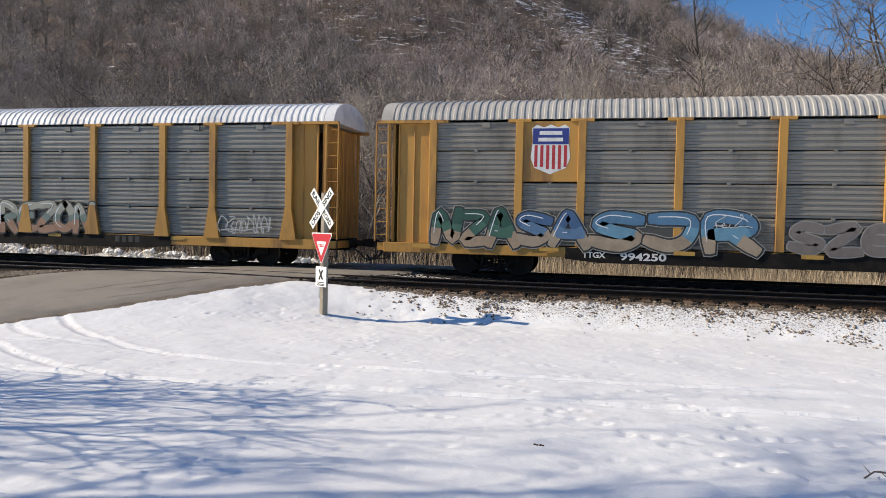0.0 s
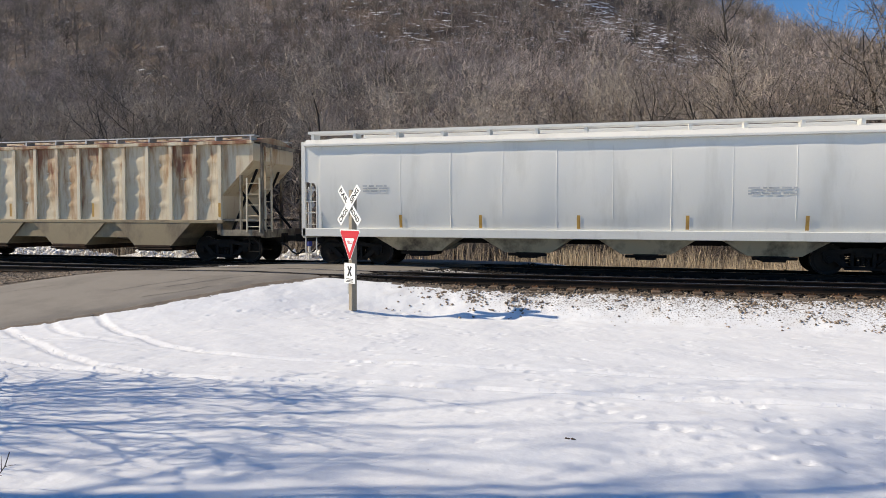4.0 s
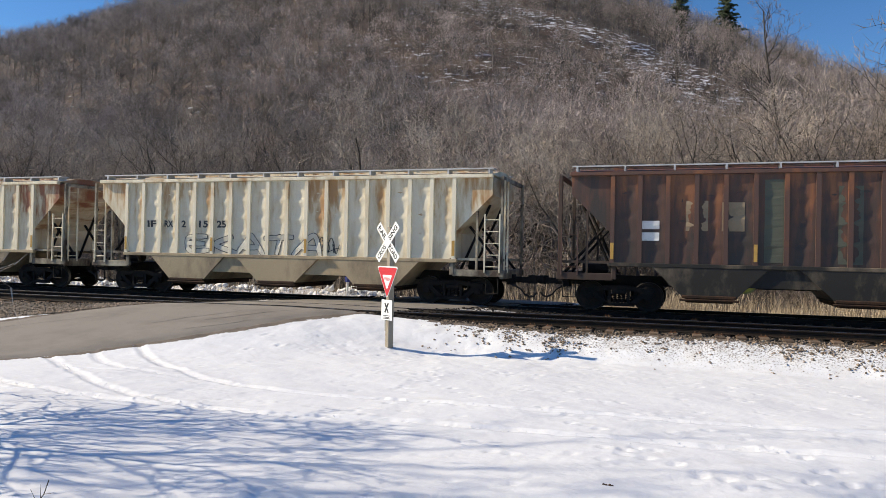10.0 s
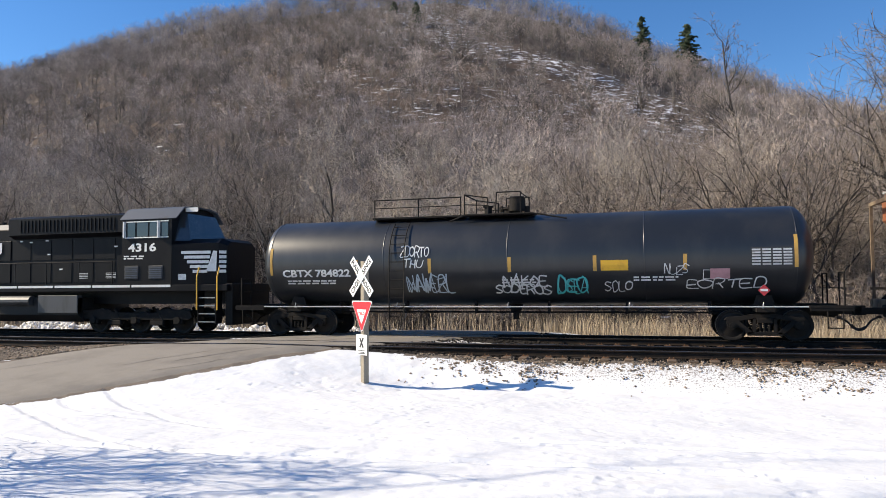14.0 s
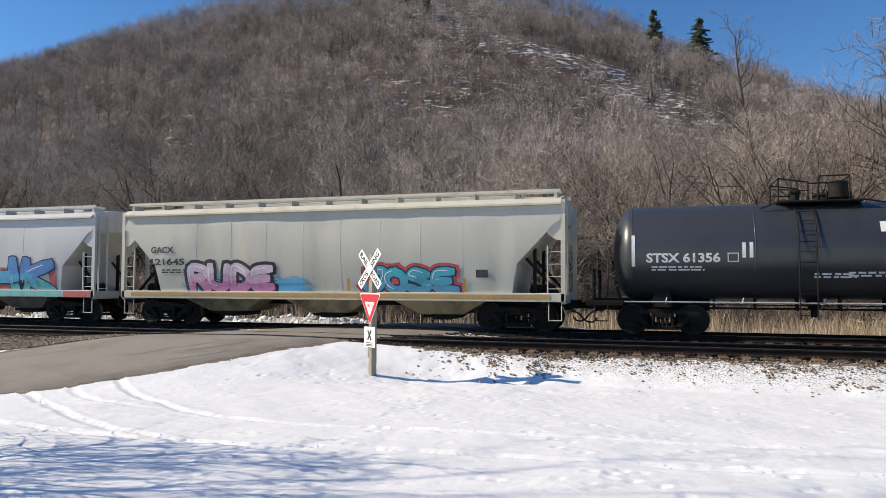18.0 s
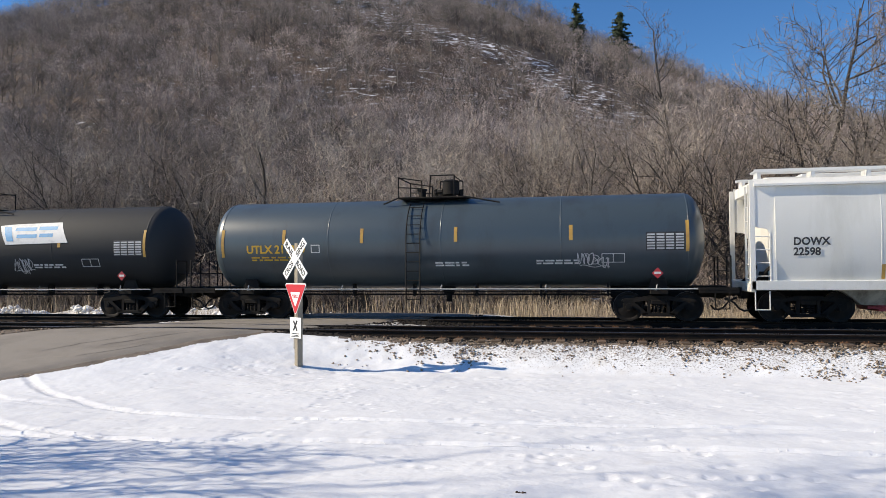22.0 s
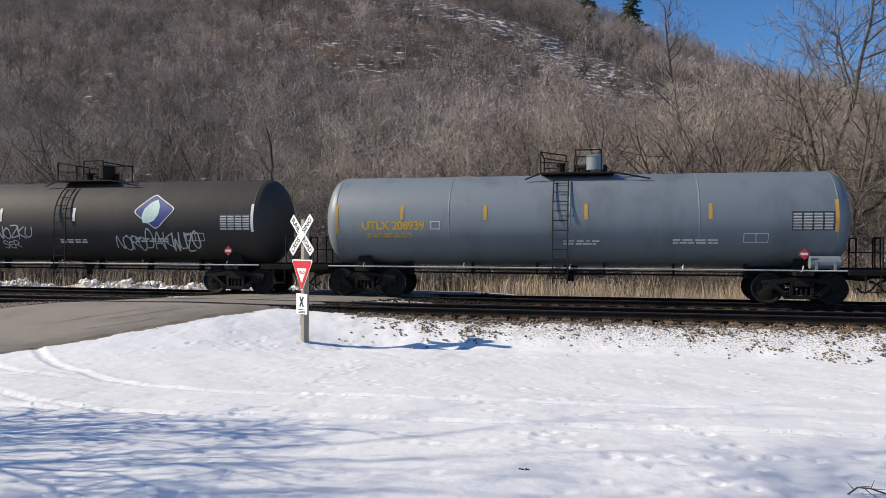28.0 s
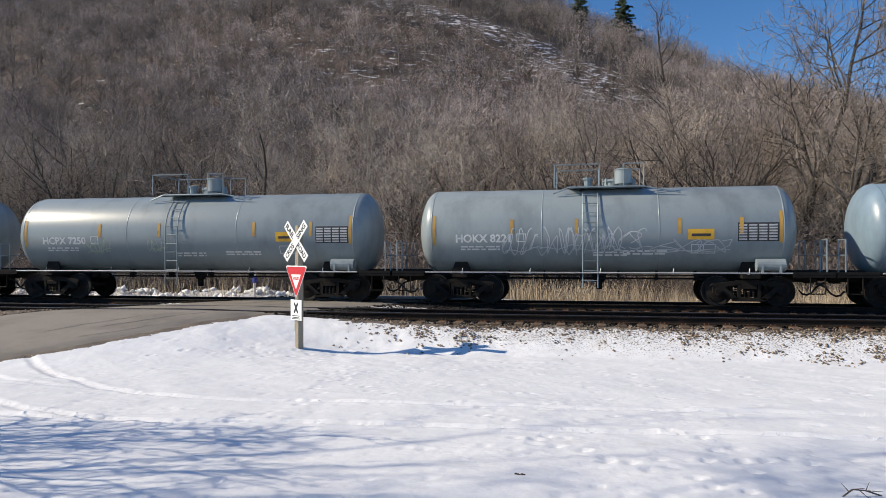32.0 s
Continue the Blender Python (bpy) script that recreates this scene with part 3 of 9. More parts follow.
def clods():
    """Crumbs of snow thrown up along the wheel ruts and lying about."""
    rng = np.random.RandomState(77)
    xs, ys = [], []
    for k, pts in enumerate(RUTS):
        px, py = np.array(pts).T
        n = (700, 420, 250, 100, 60)[k]
        x = rng.uniform(px[0], px[-1], n)
        y = np.interp(x, px, py) + rng.choice([-1, 1], n) * np.abs(rng.normal(0.08, 0.05, n))
        keep = rng.rand(n) < 0.45 + 0.55 * (wob(x, y, 1.3, k) > 0)
        xs.append(x[keep])
        ys.append(y[keep])
    return np.concatenate(xs), np.concatenate(ys)


stones("snow_crumbs", 10, (0, 1, 0, 1), 6, SNOW, "crumbs of snow along the wheel ruts", (0.004, 0.010), None, 0.35, clods())
stones("ballast_shoulder", 60000, (-34, 16, 16.2, 18.9), 1, STONE, "brown ballast stones on the track shoulder half buried in snow", (0.010, 0.040),
       lambda x, y, r: off_road(x, y) & (r < np.where(x < -11.5, 0.6, (x > -6.3) * (smoothstep(16.6, 18.4, y + 0.09 * np.clip(x - 1, 0, 9)) ** 1.8 * np.where(lumps(x, y, 1.7, 8) + 0.9 * lumps(x, y, 4.9, 9) > 0.45, 0.75, 0.05) + 0.4 * smoothstep(18.1, 18.5, y)))), 0.45)
# stone colour mixes oil with painted shade
stones("ballast_between_rails", 16000, (-34, 18, 18.7, 26.2), 3, DARKSTONE, "oily ballast stones between the ties, coloured dark as in shade", (0.02, 0.045), lambda x, y, r: off_road(x, y), 0.2)
stones("snow_lumps", 2600, (-44, -9.5, 28.6, 32.6), 21, SNOW, "broken lumps of ploughed snow beyond the track", (0.05, 0.2), lambda x, y, r: off_road(x, y) & (wob(x, y, 0.7, 2) > -0.3), 0.55)


# ---- bare winter trees ----
def grow(seed, height, lean=0.06, stems=1, kids=(11, 5, 3), spread=0.42, rise=0.62, first=0.22, thick=0.013, pieces=(7, 3, 3, 2, 1), fine=0.006, reach=1.0, wander=0.10):
    """The limbs of a bare tree: rows of start, end, start radius, end radius, level."""
    rng = np.random.RandomState(seed)
    out = []

    def limb(p, d, length, r, level, pieces):
        q = p.copy()
        nodes = [(q.copy(), r)]
        for i in range(pieces):
            d = d + rng.normal(0, wander + 0.06 * level, 3) + np.array([0, 0, 0.06 if level else 0.03])
            d /= np.linalg.norm(d)
            q2 = q + d * length / pieces
            ra, rb = r * (1 - 0.8 * i / pieces), r * (1 - 0.8 * (i + 1) / pieces)
            out.append((q, q2, ra, rb, level))
            q = q2
            nodes.append((q.copy(), rb))
        return nodes, d

    def branch(nodes, d0, length, level):
        if level > len(kids):
            return
        n = kids[level - 1]
        for k in range(n):
            t = first + (1 - first) * ((k + rng.rand()) / n) if level == 1 else 0.2 + 0.8 * (k + rng.rand()) / n
            s = t * (len(nodes) - 1)
            i = min(int(s), len(nodes) - 2)
            p = nodes[i][0] + (nodes[i + 1][0] - nodes[i][0]) * (s - i)
            r = nodes[i][1] + (nodes[i + 1][1] - nodes[i][1]) * (s - i)
            a = rng.uniform(0, 6.283)
            axis = (nodes[i + 1][0] - nodes[i][0])
            axis = axis / np.linalg.norm(axis)
            side = np.cross(axis, [math.cos(a), math.sin(a), 0.2])
            side /= np.linalg.norm(side)
            d = axis * rise + side * spread * rng.uniform(0.8, 1.5) + np.array([0, 0, 0.16])
            d /= np.linalg.norm(d)
            ln = length * (reach * (0.62 - 0.32 * t) if level == 1 else 0.5) * rng.uniform(0.7, 1.25)
            nn, dd = limb(p, d, ln, max(r * 0.7, fine), level, pieces[min(level, 4)])
            branch(nn, dd, ln, level + 1)

    for s in range(stems):
        d = np.array([rng.normal(0, lean + 0.22 * (stems > 1)), rng.normal(0, lean + 0.22 * (stems > 1)), 1.0])
        d /= np.linalg.norm(d)
        h = height * rng.uniform(0.85, 1.0)
        nn, dd = limb(np.array([rng.normal(0, 0.12) * (stems > 1), rng.normal(0, 0.12) * (stems > 1), -0.3]), d, h, height * thick, 0, pieces[0])
        branch(nn, dd, h, 1)
    return out


def limbs_to_arrays(segs, sides=(7, 5, 4, 3, 3), fat=1.0, last=None, blades=False):
    """Tapered prisms for limbs; the last level ends in points."""
    V, F, k = [], [], 0
    last = last or max(s[4] for s in segs)
    for p, q, ra, rb, lv in segs:
        n = sides[min(lv, len(sides) - 1)]
        if blades and lv >= last:
            w = np.cross(q - p, [math.sin(k * 1.7), math.cos(k * 1.7), 0.4])
            w = w / (np.linalg.norm(w) + 1e-9) * ra * fat
            V.append(np.stack([p - w, p + w, q]))
            F.append((k, k + 1, k + 2))
            k += 3
            continue
        d = q - p
        d = d / (np.linalg.norm(d) + 1e-9)
        a = np.cross(d, [0.3, 0.9, 0.1] if abs(d[1]) < 0.8 else [1, 0, 0])
        a /= np.linalg.norm(a)
        c = np.cross(d, a)
        ang = np.arange(n) * 2 * np.pi / n
        ring = np.cos(ang)[:, None] * a + np.sin(ang)[:, None] * c
        V.append(p + ring * ra * fat)
        if lv >= last:
            V.append(q[None])
            F += [(k + i, k + (i + 1) % n, k + n) for i in range(n)]
            k += n + 1
        else:
            V.append(q + ring * rb * fat)
            for i in range(n):
                j = (i + 1) % n
                F += [(k + i, k + j, k + n + j), (k + i, k + n + j, k + n + i)]
            k += 2 * n
    return np.concatenate(V), np.array(F)


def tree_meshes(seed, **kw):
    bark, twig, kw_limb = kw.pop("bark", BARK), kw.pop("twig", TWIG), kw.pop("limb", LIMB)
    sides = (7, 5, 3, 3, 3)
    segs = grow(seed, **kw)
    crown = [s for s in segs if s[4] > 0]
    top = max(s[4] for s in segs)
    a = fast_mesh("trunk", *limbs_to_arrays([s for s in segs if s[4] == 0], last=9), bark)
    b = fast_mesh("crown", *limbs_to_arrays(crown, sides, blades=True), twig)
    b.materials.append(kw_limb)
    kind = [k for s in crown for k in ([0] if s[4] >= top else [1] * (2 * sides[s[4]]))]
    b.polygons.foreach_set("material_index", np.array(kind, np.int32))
    a.polygons.foreach_set("use_smooth", [True] * len(a.polygons))
    return a, b


def put_tree(meshes, x, y, turn, scale, label, group="bare trees behind the track"):
    t = empty("tree", label, "tree", group, pose(x, y, float(land(x, y)), 0, 0, turn) @ Matrix.Diagonal((scale, scale, scale, 1)))
    part("trunk", meshes[0], None, t)
    part("crown", meshes[1], None, t)
    return t


GREY = "bare grey-brown deciduous tree in winter without leaves"
TW = dict(pieces=(8, 4, 2, 1, 1), fine=0.011, rise=0.5, wander=0.13)
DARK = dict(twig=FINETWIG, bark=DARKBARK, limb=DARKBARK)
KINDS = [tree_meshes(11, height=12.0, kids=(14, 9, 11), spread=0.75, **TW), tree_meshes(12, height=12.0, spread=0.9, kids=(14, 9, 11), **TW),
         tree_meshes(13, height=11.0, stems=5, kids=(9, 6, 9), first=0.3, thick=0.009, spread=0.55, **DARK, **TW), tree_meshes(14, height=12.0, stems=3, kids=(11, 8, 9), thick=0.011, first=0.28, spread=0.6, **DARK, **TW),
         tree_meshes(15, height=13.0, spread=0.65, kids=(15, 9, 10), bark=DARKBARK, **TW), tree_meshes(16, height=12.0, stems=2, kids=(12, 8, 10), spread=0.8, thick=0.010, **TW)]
PALE_KIND = tree_meshes(21, height=12.0, spread=0.85, kids=(13, 8, 10), lean=0.1, thick=0.010, bark=PALE, limb=PALE, **TW)
TALL_KIND = tree_meshes(23, height=18.0, spread=0.6, rise=0.5, reach=0.30, kids=(26, 5, 4, 4), first=0.35, lean=0.0, wander=0.05, thick=0.0085, twig=FINETWIG, limb=DARKBARK, bark=DARKBARK, pieces=(9, 3, 2, 1, 1), fine=0.010)
SKY_KIND = tree_meshes(24, height=12.0, stems=2, lean=-0.05, reach=0.75, kids=(13, 7, 6, 7), first=0.25, spread=0.62, rise=0.6, thick=0.012, twig=FINETWIG, limb=DARKBARK, bark=DARKBARK, pieces=(8, 4, 2, 1, 1), fine=0.010, wander=0.11)


def build_woods():
    rng = np.random.RandomState(31)
    # the trees that stand out
    for kind, x, y, top, lab in [
            (KINDS[2], -24.5, 42, 11.5, "bare multi-stemmed tree with dark trunks and fine twigs"), (KINDS[3], -33.0, 40, 10.5, "bare multi-stemmed tree with dark trunks and fine twigs"),
            (PALE_KIND, -13.6, 38, 9.0, "bare sycamore with pale bark and crooked limbs"), (KINDS[0], -16.0, 34.5, 6.0, GREY), (KINDS[3], -29.5, 37, 10.0, "bare multi-stemmed tree with dark trunks and fine twigs"), (KINDS[2], -19.8, 38, 10.0, "bare multi-stemmed tree with dark trunks and fine twigs"), (KINDS[1], -9.8, 38, 8.8, GREY),
            (TALL_KIND, 6.2, 46, 17.6, "tall thin bare tree with a sparse crown against the sky"), (SKY_KIND, 11.0, 42, 17.5, "bare forked tree with a broad crown against the sky"),
            (KINDS[1], 12.2, 38, 9.5, "bare tree with a broad crown of crooked limbs"), (SKY_KIND, 15.8, 38, 16.5, "tall bare tree with long pale branches"),
            (KINDS[3], -2.0, 40, 10.2, GREY), (KINDS[4], 4.0, 42, 10.5, GREY), (KINDS[2], -40.5, 40, 11.0, "bare multi-stemmed tree with dark trunks and fine twigs"),
            (SKY_KIND, 18.0, 46, 16.5, "bare forked tree with a broad crown against the sky")]:
        h = 12.0 if kind is not TALL_KIND else 18.0
        put_tree(kind, x, y, rng.uniform(0, 360), (top + 0.9) / h / 1.02, lab)
    # the row that stands foremost, trunks bare to view
    for i in range(30):
        x, y = -46 + 2.25 * i + rng.normal(0, 0.7), rng.uniform(36.5, 42)
        if abs(x - float(road_centre(y))) > 3.0:
            put_tree(KINDS[(2, 3, 0, 5, 3, 1, 4)[rng.randint(7)]], x, y, rng.uniform(0, 360), rng.uniform(0.62, 0.9), "bare tree with dark crooked limbs behind the track")
    # the belt at the hill's foot
    for i in range(190):
        y = rng.uniform(43, 76)
        x = rng.uniform(-1.08 * y - 4, 0.62 * y + 4)
        k = KINDS[rng.randint(len(KINDS))]
        put_tree(k, x, y, rng.uniform(0, 360), rng.uniform(0.45, 0.8), GREY)


build_woods()


def puff(seed, h=11.0, blades=230, clumps=14, wide=0.34, low=0.3, width=0.04, stems=1, length=(0.06, 0.14), spread=0.06):
    """A whole bare tree for far off: trunk, limbs and clumps of twigs round a domed crown; gives vertices, triangles and which are wood."""
    rng = np.random.RandomState(seed)
    segs, poles = [], []
    for s in range(stems):
        lean = rng.normal(0, 0.05 + 0.16 * (stems > 1), 2)
        p, r = np.array([0, 0, -0.4]), h * 0.011
        q = np.array([lean[0] * h * low, lean[1] * h * low, h * low])
        top = np.array([lean[0] * h, lean[1] * h, h * 0.85])
        segs += [(p, q, r, r * 0.75, 0), (q, top, r * 0.75, r * 0.15, 0)]
        poles.append((q, top))
    cen, way = [], []
    for i in range(clumps):
        a, e = rng.uniform(0, 6.283), rng.uniform(-0.35, 1)
        c = np.array([math.cos(a) * wide * h * math.sqrt(1 - e * e), math.sin(a) * wide * h * math.sqrt(1 - e * e), h * (0.62 + 0.32 * e)]) * rng.uniform(0.85, 1.1)
        q, top = poles[i % stems]
        t = min(max((c[2] - 0.27 * h - q[2]) / (top[2] - q[2]), 0), 0.85)
        p = q + (top - q) * t
        segs.append((p, c, h * 0.005, h * 0.002, 1))
        cen.append(c)
        way.append((c - p) / np.linalg.norm(c - p))
    v, f = limbs_to_arrays(segs, (4, 3), last=9)
    k = rng.randint(clumps, size=blades)
    cen, way = np.array(cen)[k], np.array(way)[k]
    base = cen + rng.normal(0, spread * h, (blades, 3))
    d = way * 0.8 + rng.normal(0, 0.5, (blades, 3)) + np.array([0, 0, 0.25])
    d /= np.linalg.norm(d, axis=1)[:, None]
    w = np.cross(d, rng.normal(0, 1, (blades, 3)))
    w *= (width * rng.uniform(0.6, 1.2, blades) / np.linalg.norm(w, axis=1))[:, None]
    tri = np.stack([base - w, base + w, base + d * (h * rng.uniform(*length, blades))[:, None]], 1)
    bf = np.arange(blades * 3).reshape(-1, 3) + len(v)
    return np.concatenate([v, tri.reshape(-1, 3)]), np.concatenate([f, bf]), np.concatenate([np.ones(len(f), bool), np.zeros(blades, bool)])


def scatter(name, temps, xs, ys, scales, seed, material, wood, label, category="woods"):
    """Many copies of small templates joined into one mesh, each with a tint of its own."""
    rng = np.random.RandomState(seed)
    pick = rng.randint(len(temps), size=len(xs))
    turn = rng.uniform(0, 6.283, len(xs))
    shade = np.clip(0.5 + 0.22 * rng.normal(0, 1, len(xs)) + 0.22 * lumps(xs, ys, 0.05, seed), 0, 1)
    z = land(xs, ys) - 0.1
    V, F, G, T, k = [], [], [], [], 0
    for t, (tv, tf, tw) in enumerate(temps):
        idx = np.where(pick == t)[0]
        if not len(idx):
            continue
        c, s = np.cos(turn[idx])[:, None], np.sin(turn[idx])[:, None]
        sc = scales[idx][:, None]
        v = np.stack([(tv[None, :, 0] * c - tv[None, :, 1] * s) * sc + xs[idx][:, None],
                      (tv[None, :, 0] * s + tv[None, :, 1] * c) * sc + ys[idx][:, None],
                      tv[None, :, 2] * sc + z[idx][:, None]], -1)
        V.append(v.reshape(-1, 3))
        F.append((tf[None] + (np.arange(len(idx)) * len(tv))[:, None, None] + k).reshape(-1, 3))
        G.append(np.tile(tw, len(idx)))
        T.append(np.repeat(shade[idx], len(tv)))
        k += len(idx) * len(tv)
    me = fast_mesh(name, np.concatenate(V), np.concatenate(F), material)
    me.materials.append(wood)
    me.polygons.foreach_set("material_index", np.concatenate(G).astype(np.int32))
    me.attributes.new("tint", 'FLOAT', 'POINT').data.foreach_set("value", np.concatenate(T).astype(np.float32))
    return tagged(new(name, me), label, category, kind="stuff")


def build_hillside():
    rng = np.random.RandomState(5)
    # the foremost trees of the slope carry a finer crown
    fore = [puff(90 + i, 10.5, 620, 30, 0.36, 0.25, 0.026, 1 + (i % 3 == 0), (0.04, 0.11), 0.055) for i in range(9)]
    n = 640
    y = rng.uniform(54, 112, n)
    x = rng.uniform(-1.22, 0.68, n) * y
    scatter("foothill_woods", fore, x, y, rng.uniform(0.5, 0.95, n), 16, HILLWOOD, HILLBARK, "bare grey-brown trees at the foot of the wooded hill")
    temps = [puff(40 + i, 11.5, 270, 16, 0.29 + 0.02 * (i % 4), 0.3, 0.046, 1, (0.035, 0.09), 0.055) for i in range(12)]
    n = 5200
    y = np.sqrt(rng.uniform(104 ** 2, 318 ** 2, n))
    x = rng.uniform(-1.22, 0.68, n) * y
    # the woods thin out down the gully and where the ledges show
    k = rng.rand(n) > 0.2 + 0.35 * np.exp(-(line_dist(x, y, GULLY) / 9.0) ** 2) + 0.25 * np.exp(-(np.hypot((x + 38) / 42, (y - 160) / 30)) ** 2)
    x, y = x[k], y[k]
    scatter("hillside_woods", temps, x, y, rng.uniform(0.5, 1.0, len(x)) * np.interp(y, [104, 220, 300], [0.9, 1.0, 1.15]), 6, HILLWOOD, HILLBARK, "bare grey-brown winter woods covering the steep hillside")
    bush = [puff(70 + i, 3.6, 170, 14, 0.42, 0.12, 0.011, 5, (0.08, 0.22), 0.08) for i in range(6)]
    n = 560
    y = rng.uniform(31.8, 52, n)
    x = rng.uniform(-1.15, 0.66, n) * y
    k = (np.abs(x - road_centre(y)) > 4.5)
    scatter("brush", bush, x[k], y[k], rng.uniform(0.45, 1.0, k.sum()), 9, BRUSHTWIG, HILLBARK, "tangled bare brush at the foot of the hill", "brush")


build_hillside()


def build_reeds():
    rng = np.random.RandomState(12)
    n = 40000
    x, y = rng.uniform(-36, 24, n), rng.uniform(28.2, 33.5, n)
    k = rng.rand(n) < np.maximum(0.10, smoothstep(-7, -1, x)) * (0.55 + 0.45 * (wob(x, y, 0.9) > -0.2))
    x, y = x[k], y[k]
    n = len(x)
    z = land(x, y)
    h, w, a = rng.uniform(0.6, 1.7, n) * (0.8 + 0.3 * lumps(x, y, 0.5, 3)), rng.uniform(0.004, 0.012, n), rng.uniform(0, 3.14, n)
    lx, ly = rng.normal(0, 0.24, n) * h, rng.normal(0, 0.2, n) * h
    dx, dy = np.cos(a) * w, np.sin(a) * w
    P = lambda fx, fz, s: np.stack([x + lx * fx + dx * s, y + ly * fx + dy * s, z - 0.05 + h * fz], -1)
    v = np.stack([P(0, 0, -1), P(0, 0, 1), P(0.35, 0.6, 0.8), P(0.35, 0.6, -0.8), P(1, 1, 0)], 1).reshape(-1, 3)
    tri = np.array([(0, 1, 2), (0, 2, 3), (3, 2, 4)])
    f = (tri[None] + (np.arange(n) * 5)[:, None, None]).reshape(-1, 3)
    tagged(new("dry_reeds", fast_mesh("dry_reeds", v, f, REED)), "tall dry tan reeds and grass beyond the track", "reeds", kind="stuff")


build_reeds()


def build_conifers():
    def conifer(seed, h):
        rng = np.random.RandomState(seed)
        tv, tf = limbs_to_arrays([(np.array([0, 0, -0.5]), np.array([0.1, 0, h * 0.5]), h * 0.018, h * 0.011, 0), (np.array([0.1, 0, h * 0.5]), np.array([0.1, 0.1, h]), h * 0.011, 0.02, 0),
                                  (np.array([0.1, 0.1, h]), np.array([0.1, 0.1, h + 0.02]), 0.02, 0.01, 1)])
        V, F, k = [], [], 0
        for i in range(170):
            t = 0.1 + 0.9 * (i + rng.rand()) / 170
            reach = h * (0.24 + 0.10 * (seed == 2)) * (1 - t) ** 0.62 * rng.uniform(0.35, 1.25) + 0.25
            a = rng.uniform(0, 6.283)
            o = np.array([math.cos(a), math.sin(a), 0])
            s = np.array([-o[1], o[0], 0])
            for j in range(9):
                q = (j + 0.5) / 9
                c = np.array([0.1, 0.05, h * t]) + o * reach * q + np.array([0, 0, -0.22 * reach * q + 0.1 * reach * q * q])
                w = 0.26 * reach * (1 - 0.5 * q) * rng.uniform(0.5, 1.3) + 0.12
                up = np.array([0, 0, 1.0])
                tri = np.array([c + s * w + o * w * 0.5 - up * 0.25 * w, c - s * w + o * w * 0.5 - up * 0.3 * w, c + o * w * 0.9 + up * 0.1, c - o * 0.3 * w + up * 0.35 * w])
                V.append(tri + rng.normal(0, 0.22, (4, 3)))
                F += [(k, k + 1, k + 2), (k + 3, k, k + 2), (k + 1, k + 3, k + 2)]
                k += 4
        return fast_mesh("trunk", tv, tf, BARK), fast_mesh("foliage", np.concatenate(V), np.array(F), NEEDLE)
    for seed, x, y, top in [(1, -2.9, 262, 97.0), (2, 11.9, 258, 91.3), (3, -81, 243, 100.0), (4, -92, 250, 105.0)]:
        z = float(land(x, y)) - 1.0
        a, b = conifer(seed, top - z if seed < 3 else 10.0)
        t = empty("pine_tree", "dark green pine standing out of the bare woods on the ridge", "pine tree", "pines on the hill", pose(x, y, z))
        part("trunk", a, None, t)
        part("foliage", b, None, t)


build_conifers()


def build_shade_trees():
    """Trees beside the camera's standpoint, whose shadows fall over the snow."""
    low = tree_meshes(52, height=4.5, stems=3, kids=(12, 9, 6), spread=0.95, first=0.25, lean=0.03, thick=0.013, fine=0.013)
    tall = tree_meshes(53, height=15.0, kids=(18, 11, 10), reach=0.8, spread=0.55, first=0.45, lean=0.03, thick=0.012, fine=0.014)
    for k, x, y, turn, s in [(low, -10.5, 4.7, 20, 1.0), (tall, -19.0, 0.6, 140, 1.0)]:
        put_tree(k, x, y, turn, s, "bare tree standing in the snowy yard", "trees in the yard")


build_shade_trees()


# ---- the freight train: running gear and small fittings ----
def paint(name, col, col2, mix=0.35, rough=0.5, streak=5.0, scale=1.6, metal=0.0, fine_amt=0.05, bump=0.06, spec=0.5):
    """Weathered car paint, with rust or grime that runs down in streaks."""
    return mat(name, col, rough, metal, col2, scale, mix, 35, fine_amt, bump, 3.0, streak, spec)



